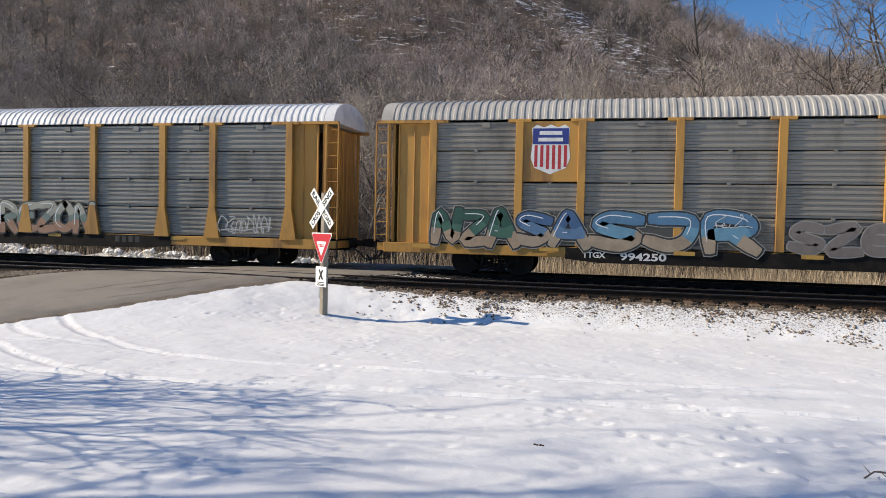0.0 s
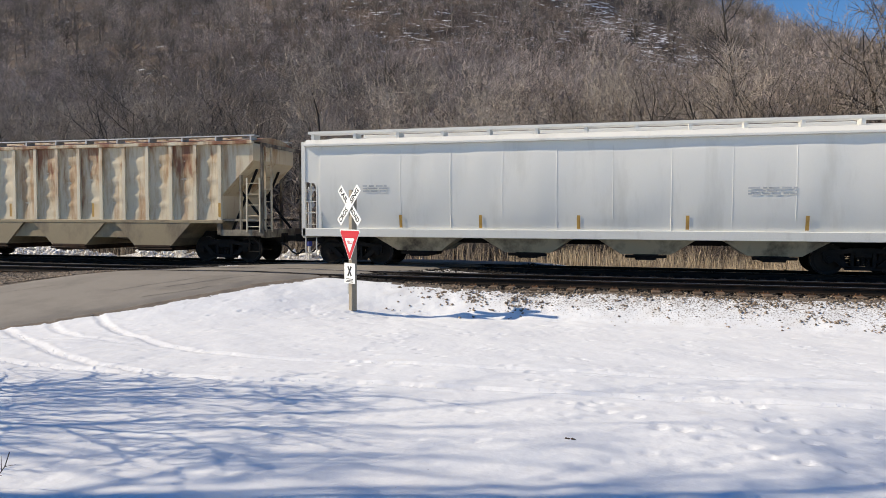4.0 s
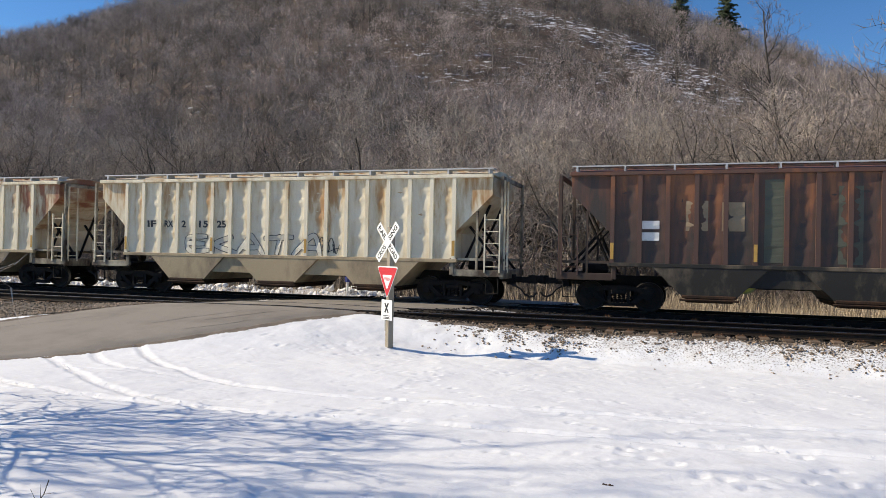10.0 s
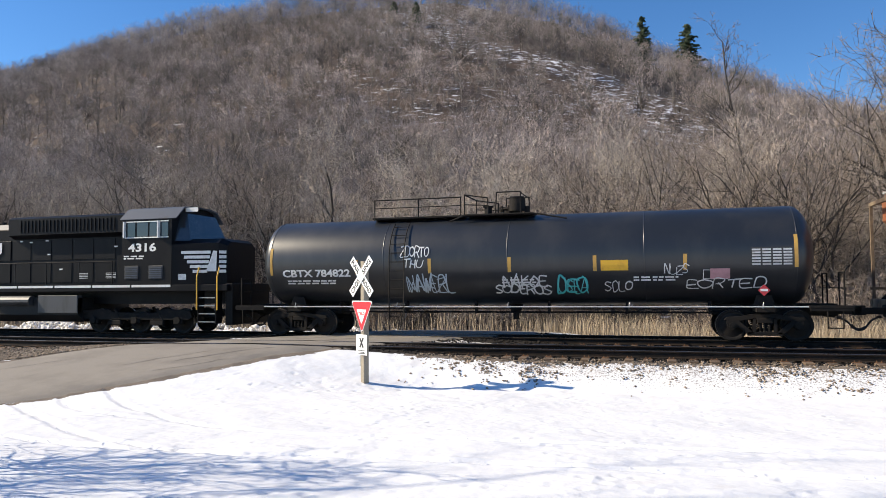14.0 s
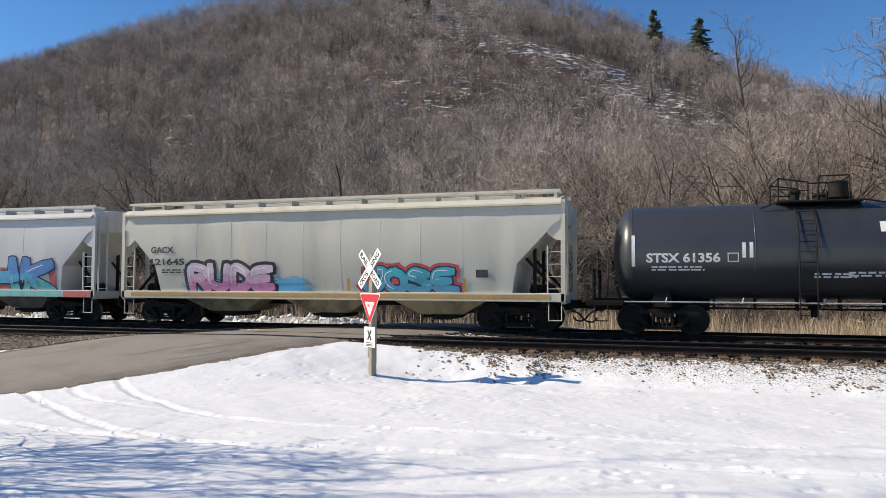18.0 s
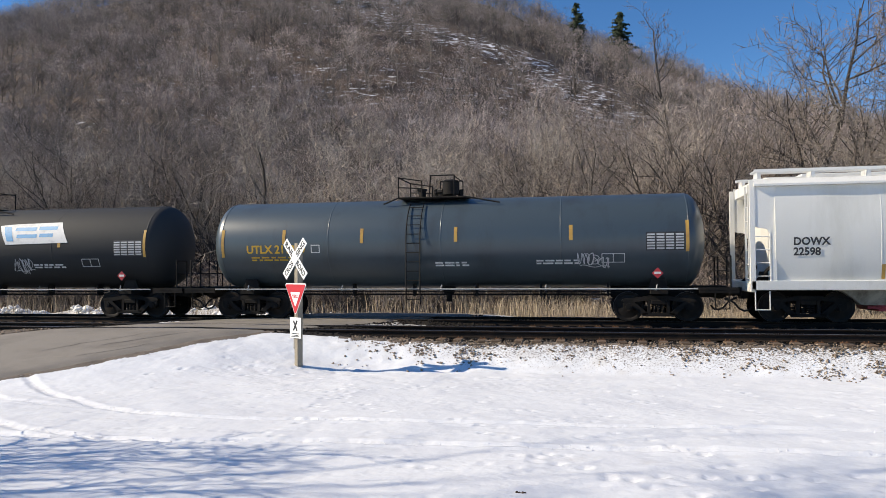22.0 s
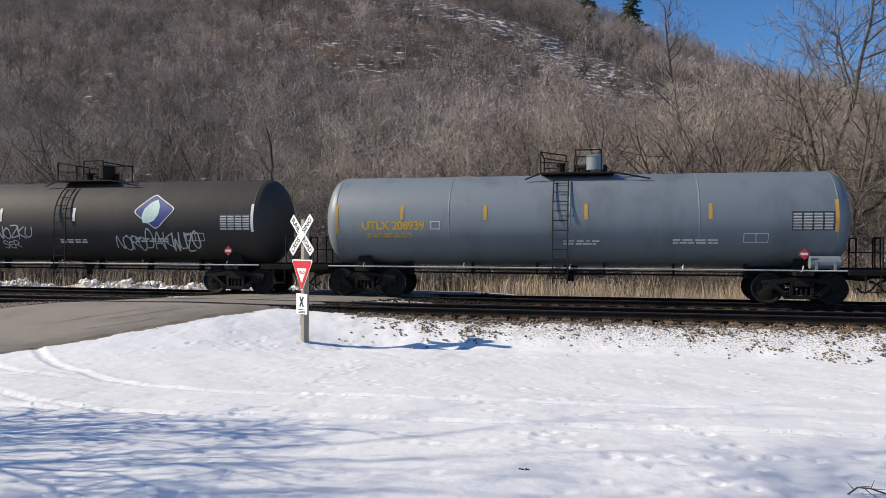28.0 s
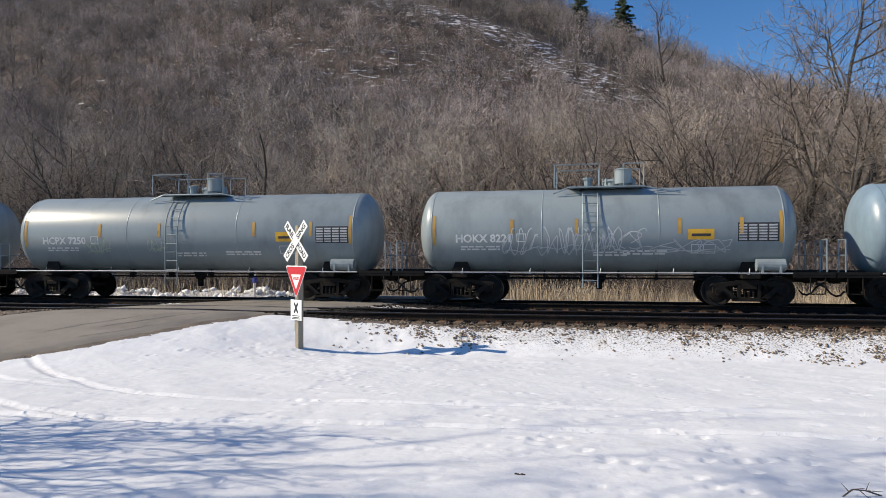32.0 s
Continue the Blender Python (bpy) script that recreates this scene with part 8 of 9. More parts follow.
    bay_letters(car, h, 18, ["AE", "X"], 2.72, 0.24, DARKINK, side)
    bay_letters(car, h, 18, ["175", "39"], 2.38, 0.24, DARKINK, side)
    small_print(car, h - 4.6, 2.0, 0.8, 3, BLUEINK, side, 2)
    small_print(car, 0.9, 2.0, 0.9, 3, GALV, side, 5)
    rects(car, "marking_block", [(h - 2.35, h - 1.95, 1.65, 1.9)], DARKINK, side)
    car, h, side = rib_hopper(-132.3, -115.5, "pale grey covered hopper with outside posts", (0.60, 0.585, 0.545), (0.50, 0.47, 0.41), (0.70, 0.67, 0.61), 0.35, (0.46, 0.38, 0.28), rust=-0.14)
    bay_letters(car, h, 18, ["AE", "X"], 2.72, 0.25, DARKINK, side)
    bay_letters(car, h, 18, ["119", "38"], 2.38, 0.25, DARKINK, side)
    tag_scrawl(car, -h + 5.3, 1.6, 0.75, 0.7, DARKINK, side, 14, 0.03, 5)
    small_print(car, -h + 1.95, 1.95, 0.8, 2, GALV, side, 2)
    small_print(car, -h + 3.1, 1.95, 0.8, 2, GALV, side, 3)

    car, h, side, r, cz = tank_car(-150.2, -134.0, "dark grey tank car with rust-tinted top", (0.085, 0.098, 0.104), (0.068, 0.078, 0.082), 2.95, 1.06, stripes=[(4.0, 0), (7.0, 0), (8.7, 0), (11.3, 0)], plat=0.15, mix=0.4, rough=0.36, top_rust=True)
    tank_marks(car, h, side, cz, "CRGX", "8049", WHITE, 1.3, h=0.26, w=1.75, seed=3, sign=False)

    car, h, side = rib_hopper(-168.75, -151.55, "dark brown rust-patched covered hopper", (0.040, 0.030, 0.026), (0.10, 0.045, 0.03), (0.085, 0.045, 0.034), 0.5, (0.02, 0.019, 0.018), rust=0.02, rust_deep=(0.22, 0.085, 0.035), rust_light=(0.13, 0.05, 0.028))
    rects(car, "paint_patch", [(-h + x, -h + x + 0.62, z, z + w) for x, z, w in ((3.85, 2.5, 0.9), (4.85, 2.5, 0.85), (9.05, 2.7, 0.9))], spray((0.27, 0.20, 0.125)), side, 0.004, "pale primer patches")
    rects(car, "paint_patch", [(-h + x, -h + x + 0.62, z, z + w) for x, z, w in ((6.0, 1.6, 2.4), (7.9, 1.6, 2.2), (11.0, 1.6, 1.9), (13.0, 1.8, 1.7))], spray((0.075, 0.082, 0.058)), side, 0.004, "green-black primer patches")
    rects(car, "marking_block", [(-h + 2.55, -h + 3.1, 2.55, 2.8), (-h + 2.55, -h + 3.1, 2.2, 2.45)], WHITE, side)
    graffiti(car, -h + 4.6, 0.75, 1.2, 0.5, 2, (0.35, 0.33, 0.04), (0.2, 0.19, 0.05), plane_side(-1.40), 51)
    car, h, side = rib_hopper(-187.1, -170.4, "off-white covered hopper with rust stains and black graffiti", (0.71, 0.645, 0.50), (0.52, 0.42, 0.27), (0.79, 0.715, 0.55), 0.3, (0.48, 0.39, 0.27), rust=-0.03, rust_deep=(0.38, 0.19, 0.07), rust_light=(0.52, 0.38, 0.20))
    bay_letters(car, h, 18, ["IF", "RX", "2", "15", "25"], 2.5, 0.24, DARKINK, side, 1)
    graffiti(car, -h + 4.3, 1.5, 5.9, 0.74, 5, (0.60, 0.57, 0.48), (0.05, 0.05, 0.06), side, 60, label="black outlined sprayed letters", word="EKATA", fat=0.75, line=0.026)
    tag_scrawl(car, -h + 10.0, 1.6, 0.8, 0.6, DARKINK, side, 66, 0.035, 4)
    car, h, side = rib_hopper(-205.55, -188.4, "off-white covered hopper with dark red rust streaks", (0.71, 0.635, 0.475), (0.48, 0.38, 0.24), (0.79, 0.70, 0.52), 0.3, (0.48, 0.39, 0.27), rust=-0.02, rust_deep=(0.24, 0.06, 0.024))
    bay_letters(car, h, 18, ["IF", "RX"], 2.55, 0.24, DARKINK, side)
    bay_letters(car, h, 18, ["21", "636"], 2.2, 0.24, DARKINK, side)
    car, h, side = rib_hopper(-223.4, -206.85, "rust-red covered hopper with pale tan posts", (0.15, 0.034, 0.021), (0.27, 0.095, 0.04), (0.46, 0.33, 0.20), 0.5, (0.48, 0.41, 0.31), frame=GALV, rust=0.02, rust_deep=(0.07, 0.03, 0.025), rust_light=(0.40, 0.16, 0.06))
    bay_letters(car, h, 18, ["AEX", "17646"], 2.45, 0.25, DARKINK, plane_side(-1.556), 1)
    rects(car, "paint_patch", [(-h + 2.2, -h + 2.85, 2.0, 2.95), (-h + 3.05, -h + 3.75, 2.0, 2.95), (-h + 4.0, -h + 4.6, 2.0, 2.5), (-h + 12.2, -h + 12.8, 1.6, 1.75)], spray((0.44, 0.42, 0.35)), side, 0.004, "pale primer patches")
    rects(car, "paint_patch", [(-h + 13.2, -h + 13.75, 1.6, 2.0), (-h + 14.05, -h + 14.6, 1.6, 2.0)], spray((0.06, 0.07, 0.10)), side, 0.004)

    car, h, side, r, cz = tank_car(-243.5, -225.3, "black tank car with white and turquoise graffiti", BLACKT, GRIME, 3.0, 1.06, stripes=[(3.9, -0.42), (6.5, -0.42), (9.17, -0.42), (11.85, -0.42), (14.5, -0.42)], plat=-0.4, rough=0.36, climb=-3.72)
    tank_marks(car, h, side, cz, "CBTX", "784822", WHITE, 1.1, z=2.05, h=0.235, w=2.56, seed=4)
    chalk, haze = spray((0.66, 0.67, 0.67)), spray((0.44, 0.52, 0.58))
    for x, z, w, t, m, word, seed, stroke in ((5.5, 2.66, 0.98, 0.36, chalk, "ZDORTO", 80, 0.026), (5.6, 2.3, 0.66, 0.3, chalk, "THU", 81, 0.026), (5.65, 1.5, 1.65, 0.56, haze, "NAWERL", 82, 0.030), (5.7, 1.46, 1.3, 0.5, haze, "WNAZ", 83, 0.024),
                                       (8.65, 1.42, 1.8, 0.30, chalk, "SODEROS", 84, 0.030), (8.95, 1.62, 1.4, 0.40, chalk, "NAKOE", 85, 0.030), (10.64, 1.46, 0.95, 0.52, spray((0.05, 0.46, 0.47)), "DEO", 86, 0.040), (10.7, 1.44, 0.9, 0.45, spray((0.10, 0.50, 0.52)), "USEA", 87, 0.022),
                                       (12.12, 1.5, 0.84, 0.3, chalk, "SOLO", 88, 0.022), (13.9, 2.0, 0.7, 0.28, chalk, "NUZS", 89, 0.020), (14.5, 1.55, 2.25, 0.30, chalk, "EORTED", 90, 0.024)):
        word_tag(car, -h + x, z, w, t, m, side, word, seed, stroke)
    rects(car, "warning_plate", [(-h + 12.03, -h + 12.85, 2.13, 2.45)], YELLOW, side, 0.03, "yellow warning plate")
    rects(car, "warning_plate", [(-h + 15.2, -h + 15.75, 1.85, 2.15)], spray((0.55, 0.28, 0.30)), side, 0.014, "faded pink plate")
    # a long walkway with a rail leads from the ladder to the platform
    zt = cz + r
    part("top_walkway", M().box(-h + 4.2, -h + 7.5, -0.75, -0.25, zt - 0.03, zt + 0.02), BLACK_STEEL, car, "black walkway along the tank top")
    for xa, xb in ((4.3, 5.9), (5.9, 7.4)):
        part("walkway_railing", M().tube([(-h + xa, -0.78, zt - 0.08), (-h + xa, -0.78, zt + 0.62), (-h + xb, -0.78, zt + 0.62), (-h + xb, -0.78, zt - 0.08)], 0.022, 6).tube([(-h + xa, -0.78, zt + 0.34), (-h + xb, -0.78, zt + 0.34)], 0.016, 6), BLACK_STEEL, car)
    locomotive(-266.1, -244.3, "black diesel locomotive with white stripes, coupled in mid-train")

    car, h, side, r, cz = tank_car(-282.5, -267.3, "long black tank car with dull top", BLACKT, GRIME, 3.0, 1.06, stripes=[(2.5, 0), (5.4, 0), (10.4, 0), (12.0, 0)], plat=-0.85, rough=0.7)
    tank_marks(car, h, side, cz, "TCIX", "123053", WHITE, 1.4, h=0.3, w=2.3, seed=6)
    tag_scrawl(car, -h + 2.7, 1.8, 0.6, 0.35, spray((0.5, 0.5, 0.5)), side, 91, 0.025, 4)
    tag_scrawl(car, -h + 6.0, 1.9, 0.8, 0.35, spray((0.4, 0.4, 0.4)), side, 92, 0.025, 4)
    rects(car, "warning_plate", [(-h + 11.0, -h + 12.2, 2.1, 2.45)], YELLOW, side, 0.02)
    car, h, side, r, cz = tank_car(-295.75, -284.0, "short black tank car with a large white company name", (0.035, 0.039, 0.046), GRIME, 2.95, 1.06, stripes=[(8.15, -0.2)], plat=0.1, rough=0.36, strip=WHITE)
    tank_marks(car, h, side, cz, "STSX", "61356", WHITE, 1.05, h=0.26, w=2.1, seed=7)
    rects(car, "name_bar", [(-h + 7.36, -h + 8.62, cz + 0.50, cz + 0.80), (-h + 8.75, -h + 8.98, cz + 0.50, cz + 0.80), (-h + 9.1, -h + 10.3, cz + 0.50, cz + 0.80)], WHITE, side, 0.008, "white bars of a painted company name")
    tag_scrawl(car, -h + 7.6, 1.85, 1.3, 0.75, spray((0.6, 0.6, 0.6)), side, 94, 0.04, 5)
    rects(car, "reflective_strip_white", [(-h + 3.75, -h + 3.85, cz - 0.2, cz + 0.25), (-h + 3.95, -h + 4.05, cz - 0.2, cz + 0.25)], WHITE, side)

    car, h, side = smooth_hopper(-313.9, -297.1, "cream-grey covered hopper with pink and turquoise graffiti", (0.50, 0.485, 0.42), (0.42, 0.395, 0.33), (0.58, 0.54, 0.44), 3, 0.35, (0.36, 0.29, 0.18))
    letters(car, "GACX", -h + 1.4, 2.66, 0.22, DARKINK, side, 1.0)
    letters(car, "121645", -h + 1.4, 2.22, 0.22, DARKINK, side, 1.45)
    small_print(car, -h + 1.85, 2.05, 1.4, 2, DARKINK, side, 3)
    spray_cloud(car, -h + 2.6, 1.1, 5.6, 0.75, (0.10, 0.42, 0.66), side, 0.95)
    graffiti(car, -h + 3.0, 1.25, 3.5, 0.95, 4, (0.62, 0.50, 0.57), (0.015, 0.015, 0.02), side, 101, second=(0.58, 0.22, 0.40), glow=(0.02, 0.02, 0.025), word="RUDE", rim=0.12, fat=1.1)
    graffiti(car, -h + 9.9, 1.22, 3.3, 0.85, 4, (0.04, 0.40, 0.50), (0.015, 0.03, 0.09), side, 103, second=(0.08, 0.30, 0.45), glow=(0.50, 0.08, 0.09), word="JOSE", fat=1.1)
    rects(car, "sill_stripe", [(-h + 0.5, h - 0.5, 1.06, 1.2)], spray((0.45, 0.28, 0.10)), plane_side(-1.565), 0.004)
    rects(car, "marking_block", [(h - 2.9, h - 2.5, 1.75, 2.0)], DARKINK, side)

    car, h, side = smooth_hopper(-333.5, -315.1, "pale grey covered hopper with blue, green and red graffiti", (0.50, 0.505, 0.50), (0.42, 0.415, 0.40), (0.50, 0.50, 0.48), 4, 0.3, (0.18, 0.17, 0.15))
    letters(car, "SHPX", -h + 1.95, 2.62, 0.2, DARKINK, side, 0.85, lift=0.03)
    letters(car, "458811", -h + 1.95, 2.28, 0.2, DARKINK, side, 1.1, lift=0.03)
    rects(car, "graffiti_ground", [(-h + 1.75, h - 1.9, 1.3, 2.15)], spray((0.45, 0.10, 0.11)), side, 0.002, "faded red sprayed ground")
    graffiti(car, -h + 1.8, 1.1, 1.5, 0.8, 1, (0.40, 0.10, 0.13), (0.015, 0.02, 0.09), side, 110, second=(0.08, 0.42, 0.44), word="S")
    graffiti(car, -h + 3.1, 1.12, 5.7, 1.2, 4, (0.05, 0.24, 0.52), (0.015, 0.02, 0.09), side, 111, second=(0.09, 0.46, 0.46), between=(0.05, 0.37, 0.58), word="ROZO", fat=1.35)
    graffiti(car, -h + 9.7, 1.12, 6.7, 1.32, 4, (0.05, 0.20, 0.48), (0.015, 0.02, 0.09), side, 112, second=(0.09, 0.46, 0.46), between=(0.05, 0.35, 0.56), word="ZUHK", fat=1.25)
    rects(car, "sill_stripe", [(-h + 1.0, h - 1.6, 1.0, 1.22)], spray((0.16, 0.50, 0.45)), plane_side(-1.565), 0.004)
    rects(car, "sill_stripe", [(-h + 0.1, -h + 0.95, 1.0, 1.22), (h - 1.5, h - 0.2, 1.0, 1.22)], spray((0.55, 0.12, 0.10)), plane_side(-1.565), 0.004)

    car, h, side = smooth_hopper(-353.2, -334.55, "light grey covered hopper with four bays and red outlet gates", (0.71, 0.70, 0.655), (0.60, 0.585, 0.53), (0.74, 0.73, 0.69), 4, 0.3, (0.46, 0.45, 0.39), notch="full", gate=mat("red_gate", (0.35, 0.04, 0.05), 0.6, 0, (0.2, 0.03, 0.03), 4))
    letters(car, "DOWX\n22598", -h + 1.2, 2.3, 0.22, DARKINK, side, 1.0)
    small_print(car, -0.9, 2.4, 1.2, 1, REDINK, side, 5, 0.03)
    small_print(car, -0.75, 2.3, 0.9, 2, GALV, side, 8, 0.03, 0.07)
    small_print(car, h - 4.2, 2.35, 1.4, 2, GALV, side, 6)
    small_print(car, h - 3.3, 2.1, 1.2, 4, GALV, side, 7)
    rects(car, "marking_block", [(h - 4.15, h - 3.65, 1.5, 1.8)], DARKINK, side)

    specs = [
        (-370.75, -354.25, "dark blue-green tank car with yellow lettering", (0.056, 0.076, 0.090), (0.045, 0.055, 0.062), "UTLX", "211349", GOLD, 0.34, -0.4),
        (-388.65, -372.4, "black tank car with a white and blue placard panel", (0.028, 0.029, 0.030), GRIME, "TCBX", "196092", WHITE, 0.7, -0.6),
        (-407.0, -390.4, "black tank car with yellow plates and white lettering", BLACKT, GRIME, "CTCX", "301214", WHITE, 0.3, -0.2),
        (-425.2, -408.65, "dark tank car with sheen along its top", (0.125, 0.138, 0.155), (0.09, 0.098, 0.108), "TILX", "197477", WHITE, 0.38, 0.2),
        (-443.0, -426.8, "black tank car with white lettering", BLACKT, GRIME, "CITX", "235179", WHITE, 0.35, 0.0),
        (-461.35, -444.8, "blue-grey tank car with yellow lettering and round filling hatch", (0.165, 0.195, 0.222), (0.12, 0.142, 0.16), "UTLX", "208939", GOLD, 0.5, 0.2),
        (-479.2, -463.05, "matt black tank car with a leaf emblem and white graffiti", (0.040, 0.036, 0.034), (0.055, 0.05, 0.046), "ADMX", "30127", WHITE, 0.7, 0.45)]
    for i, (l, rr_, lab, c1, c2, mark, num, ink, rough, plat) in enumerate(specs):
        n = rr_ - l
        st = [(n * q, 0.0) for q in (0.175, 0.34, 0.53, 0.75)]
        car, h, side, r, cz = tank_car(l, rr_, lab, c1, c2, 2.98, 1.06, stripes=st, plat=plat, rough=rough, end_box=i in (5,), mix=0.35, strip=WHITE if mark == "ADMX" else None)
        tank_marks(car, h, side, cz, mark, num, ink, 0.78 if mark == "CTCX" else 1.55, h=0.26, w=2.1, seed=20 + i)
        if mark == "TCBX":
            on_shell(car, "emblem_panel", [(-h + 9.55, cz + 0.84), (-h + 9.98, cz + 0.10), (-h + 12.55, cz + 0.14), (-h + 12.12, cz + 0.90)], WHITE, side, 0.012, "white slanted panel with pale blue bars")
            on_shell(car, "emblem", [(-h + 9.76, cz + 0.76), (-h + 10.02, cz + 0.22), (-h + 10.3, cz + 0.22), (-h + 10.06, cz + 0.76)], PALEBLUE, side, 0.018)
            rects(car, "name_bar", [(-h + a, -h + b, cz + z, cz + z + 0.13) for a, b, z in ((10.28, 11.16, 0.60), (11.26, 12.02, 0.62), (10.4, 11.24, 0.34), (11.34, 11.9, 0.36))], PALEBLUE, side, 0.018, "pale blue bars of a company name")
            for k, x in enumerate((4.0, 8.3, 10.2)):
                tag_scrawl(car, -h + x, 1.55, (1.3, 1.1, 0.8)[k], 0.6, spray((0.6, 0.6, 0.6)), side, 130 + k, 0.025, 6)
        if mark == "ADMX":
            c = (-h + 11.75, cz + 0.3)
            diamond = [(-0.72, 0.02), (-0.66, 0.10), (-0.12, 0.57), (-0.02, 0.58), (0.70, 0.16), (0.74, 0.08), (0.66, -0.04), (0.16, -0.54), (0.06, -0.56), (-0.66, -0.08)]
            for k, (sc, mt) in enumerate(((1.07, WHITE), (1.0, BLUEINK))):
                on_shell(car, ("emblem_edge", "emblem")[k], [(c[0] + a * sc, c[1] + b * sc) for a, b in diamond], mt, side, 0.008 + 0.004 * k, "blue diamond emblem edged in white" if k else "")
            leaf = [(-0.40, -0.40), (-0.46, -0.15), (-0.36, 0.12), (-0.12, 0.36), (0.10, 0.44), (0.22, 0.2), (0.20, -0.08), (0.02, -0.32), (-0.2, -0.40)]
            on_shell(car, "emblem_leaf", [(c[0] + a, c[1] + b) for a, b in leaf], spray((0.55, 0.74, 0.68)), side, 0.017, "pale green leaf on the emblem")
            chalk = spray((0.60, 0.60, 0.59))
            for x, z, w, t, word, seed, stroke in ((4.7, 1.9, 2.05, 0.45, "DONOZKU", 141, 0.034), (5.4, 1.55, 0.7, 0.26, "SER", 144, 0.024), (10.15, 1.52, 1.2, 0.5, "NORO", 150, 0.030), (11.3, 1.56, 1.1, 0.6, "DAK", 151, 0.026), (12.35, 1.52, 1.1, 0.62, "WUZO", 152, 0.032)):
                word_tag(car, -h + x, z, w, t, chalk, side, word, seed, stroke)
        if mark in ("CTCX", "TILX"):
            rects(car, "warning_plate", [(-h + 8.2, -h + 8.9, cz - 0.62, cz - 0.28), (-h + 9.9, -h + 10.6, cz - 0.50, cz - 0.2)], YELLOW, side, 0.03, "yellow warning plate")
        if mark == "UTLX" and i == 0:
            tag_scrawl(car, h - 3.9, 1.65, 0.9, 0.5, spray((0.6, 0.6, 0.6)), side, 160, 0.03, 6)

    BLUE, GREYBLUE = (0.215, 0.30, 0.365), (0.262, 0.305, 0.318)
    blue_rail = mat("blue_grey_fittings", (0.22, 0.28, 0.315), 0.5, 0.2, (0.165, 0.205, 0.235), 3)
    for i, (l, rr_, mark, num) in enumerate([(-492.9, -481.0, "HOKX", "8235"), (-506.7, -494.5, "UCLX", "16055"), (-520.1, -508.3, "HOKX", "8221"), (-535.3, -521.6, "HCPX", "7250"), (-549.6, -536.8, "HCPX", "7261")]):
        lab = ["pale blue-grey tank car with white lettering", "pale blue-grey tank car with yellow and white markings", "pale grey tank car with white scrawled graffiti",
               "pale grey tank car with pale scrawls and yellow plate", "pale blue-grey tank car at the tail"][i]
        n = rr_ - l
        car, h, side, r, cz = tank_car(l, rr_, lab, BLUE if i < 2 else GREYBLUE, (0.16, 0.22, 0.265) if i < 2 else (0.19, 0.22, 0.23), 2.78, 0.94, stripes=[(n * q, -0.1) for q in (0.27, 0.44, 0.70, 0.85)], plat=0.2, rough=0.36, rail_mat=blue_rail, end_box=True, style=1, mix=0.4)
        tank_marks(car, h, side, cz, mark, num, WHITE, 1.38, z=cz - 0.35, h=0.24, w=1.75, seed=40 + i, sign=False)
        rects(car, "warning_plate", [(h - 3.3, h - 2.55, cz - 0.3, cz + 0.02)], YELLOW, side, 0.02, "yellow warning plate")
        rects(car, "warning_plate_bar", [(h - 3.2, h - 2.65, cz - 0.2, cz - 0.12)], DARKINK, side, 0.024)
        if mark == "HOKX" and num == "8221":
            for k in range(4):
                tag_scrawl(car, -h + 2.9 + 1.1 * k, 1.55, 1.2, 0.9, spray((0.55, 0.57, 0.58)), side, 170 + k, 0.035, 4)
            tag_scrawl(car, -h + 7.4, 1.6, 2.2, 0.45, spray((0.55, 0.57, 0.58)), side, 177, 0.035, 3)
        if num == "7250":
            tag_scrawl(car, -h + 3.1, 1.6, 1.0, 0.6, spray((0.45, 0.5, 0.38)), side, 180, 0.03, 5)
            tag_scrawl(car, -h + 5.6, 1.7, 0.7, 0.4, spray((0.45, 0.5, 0.38)), side, 181, 0.03, 4)


build_train()


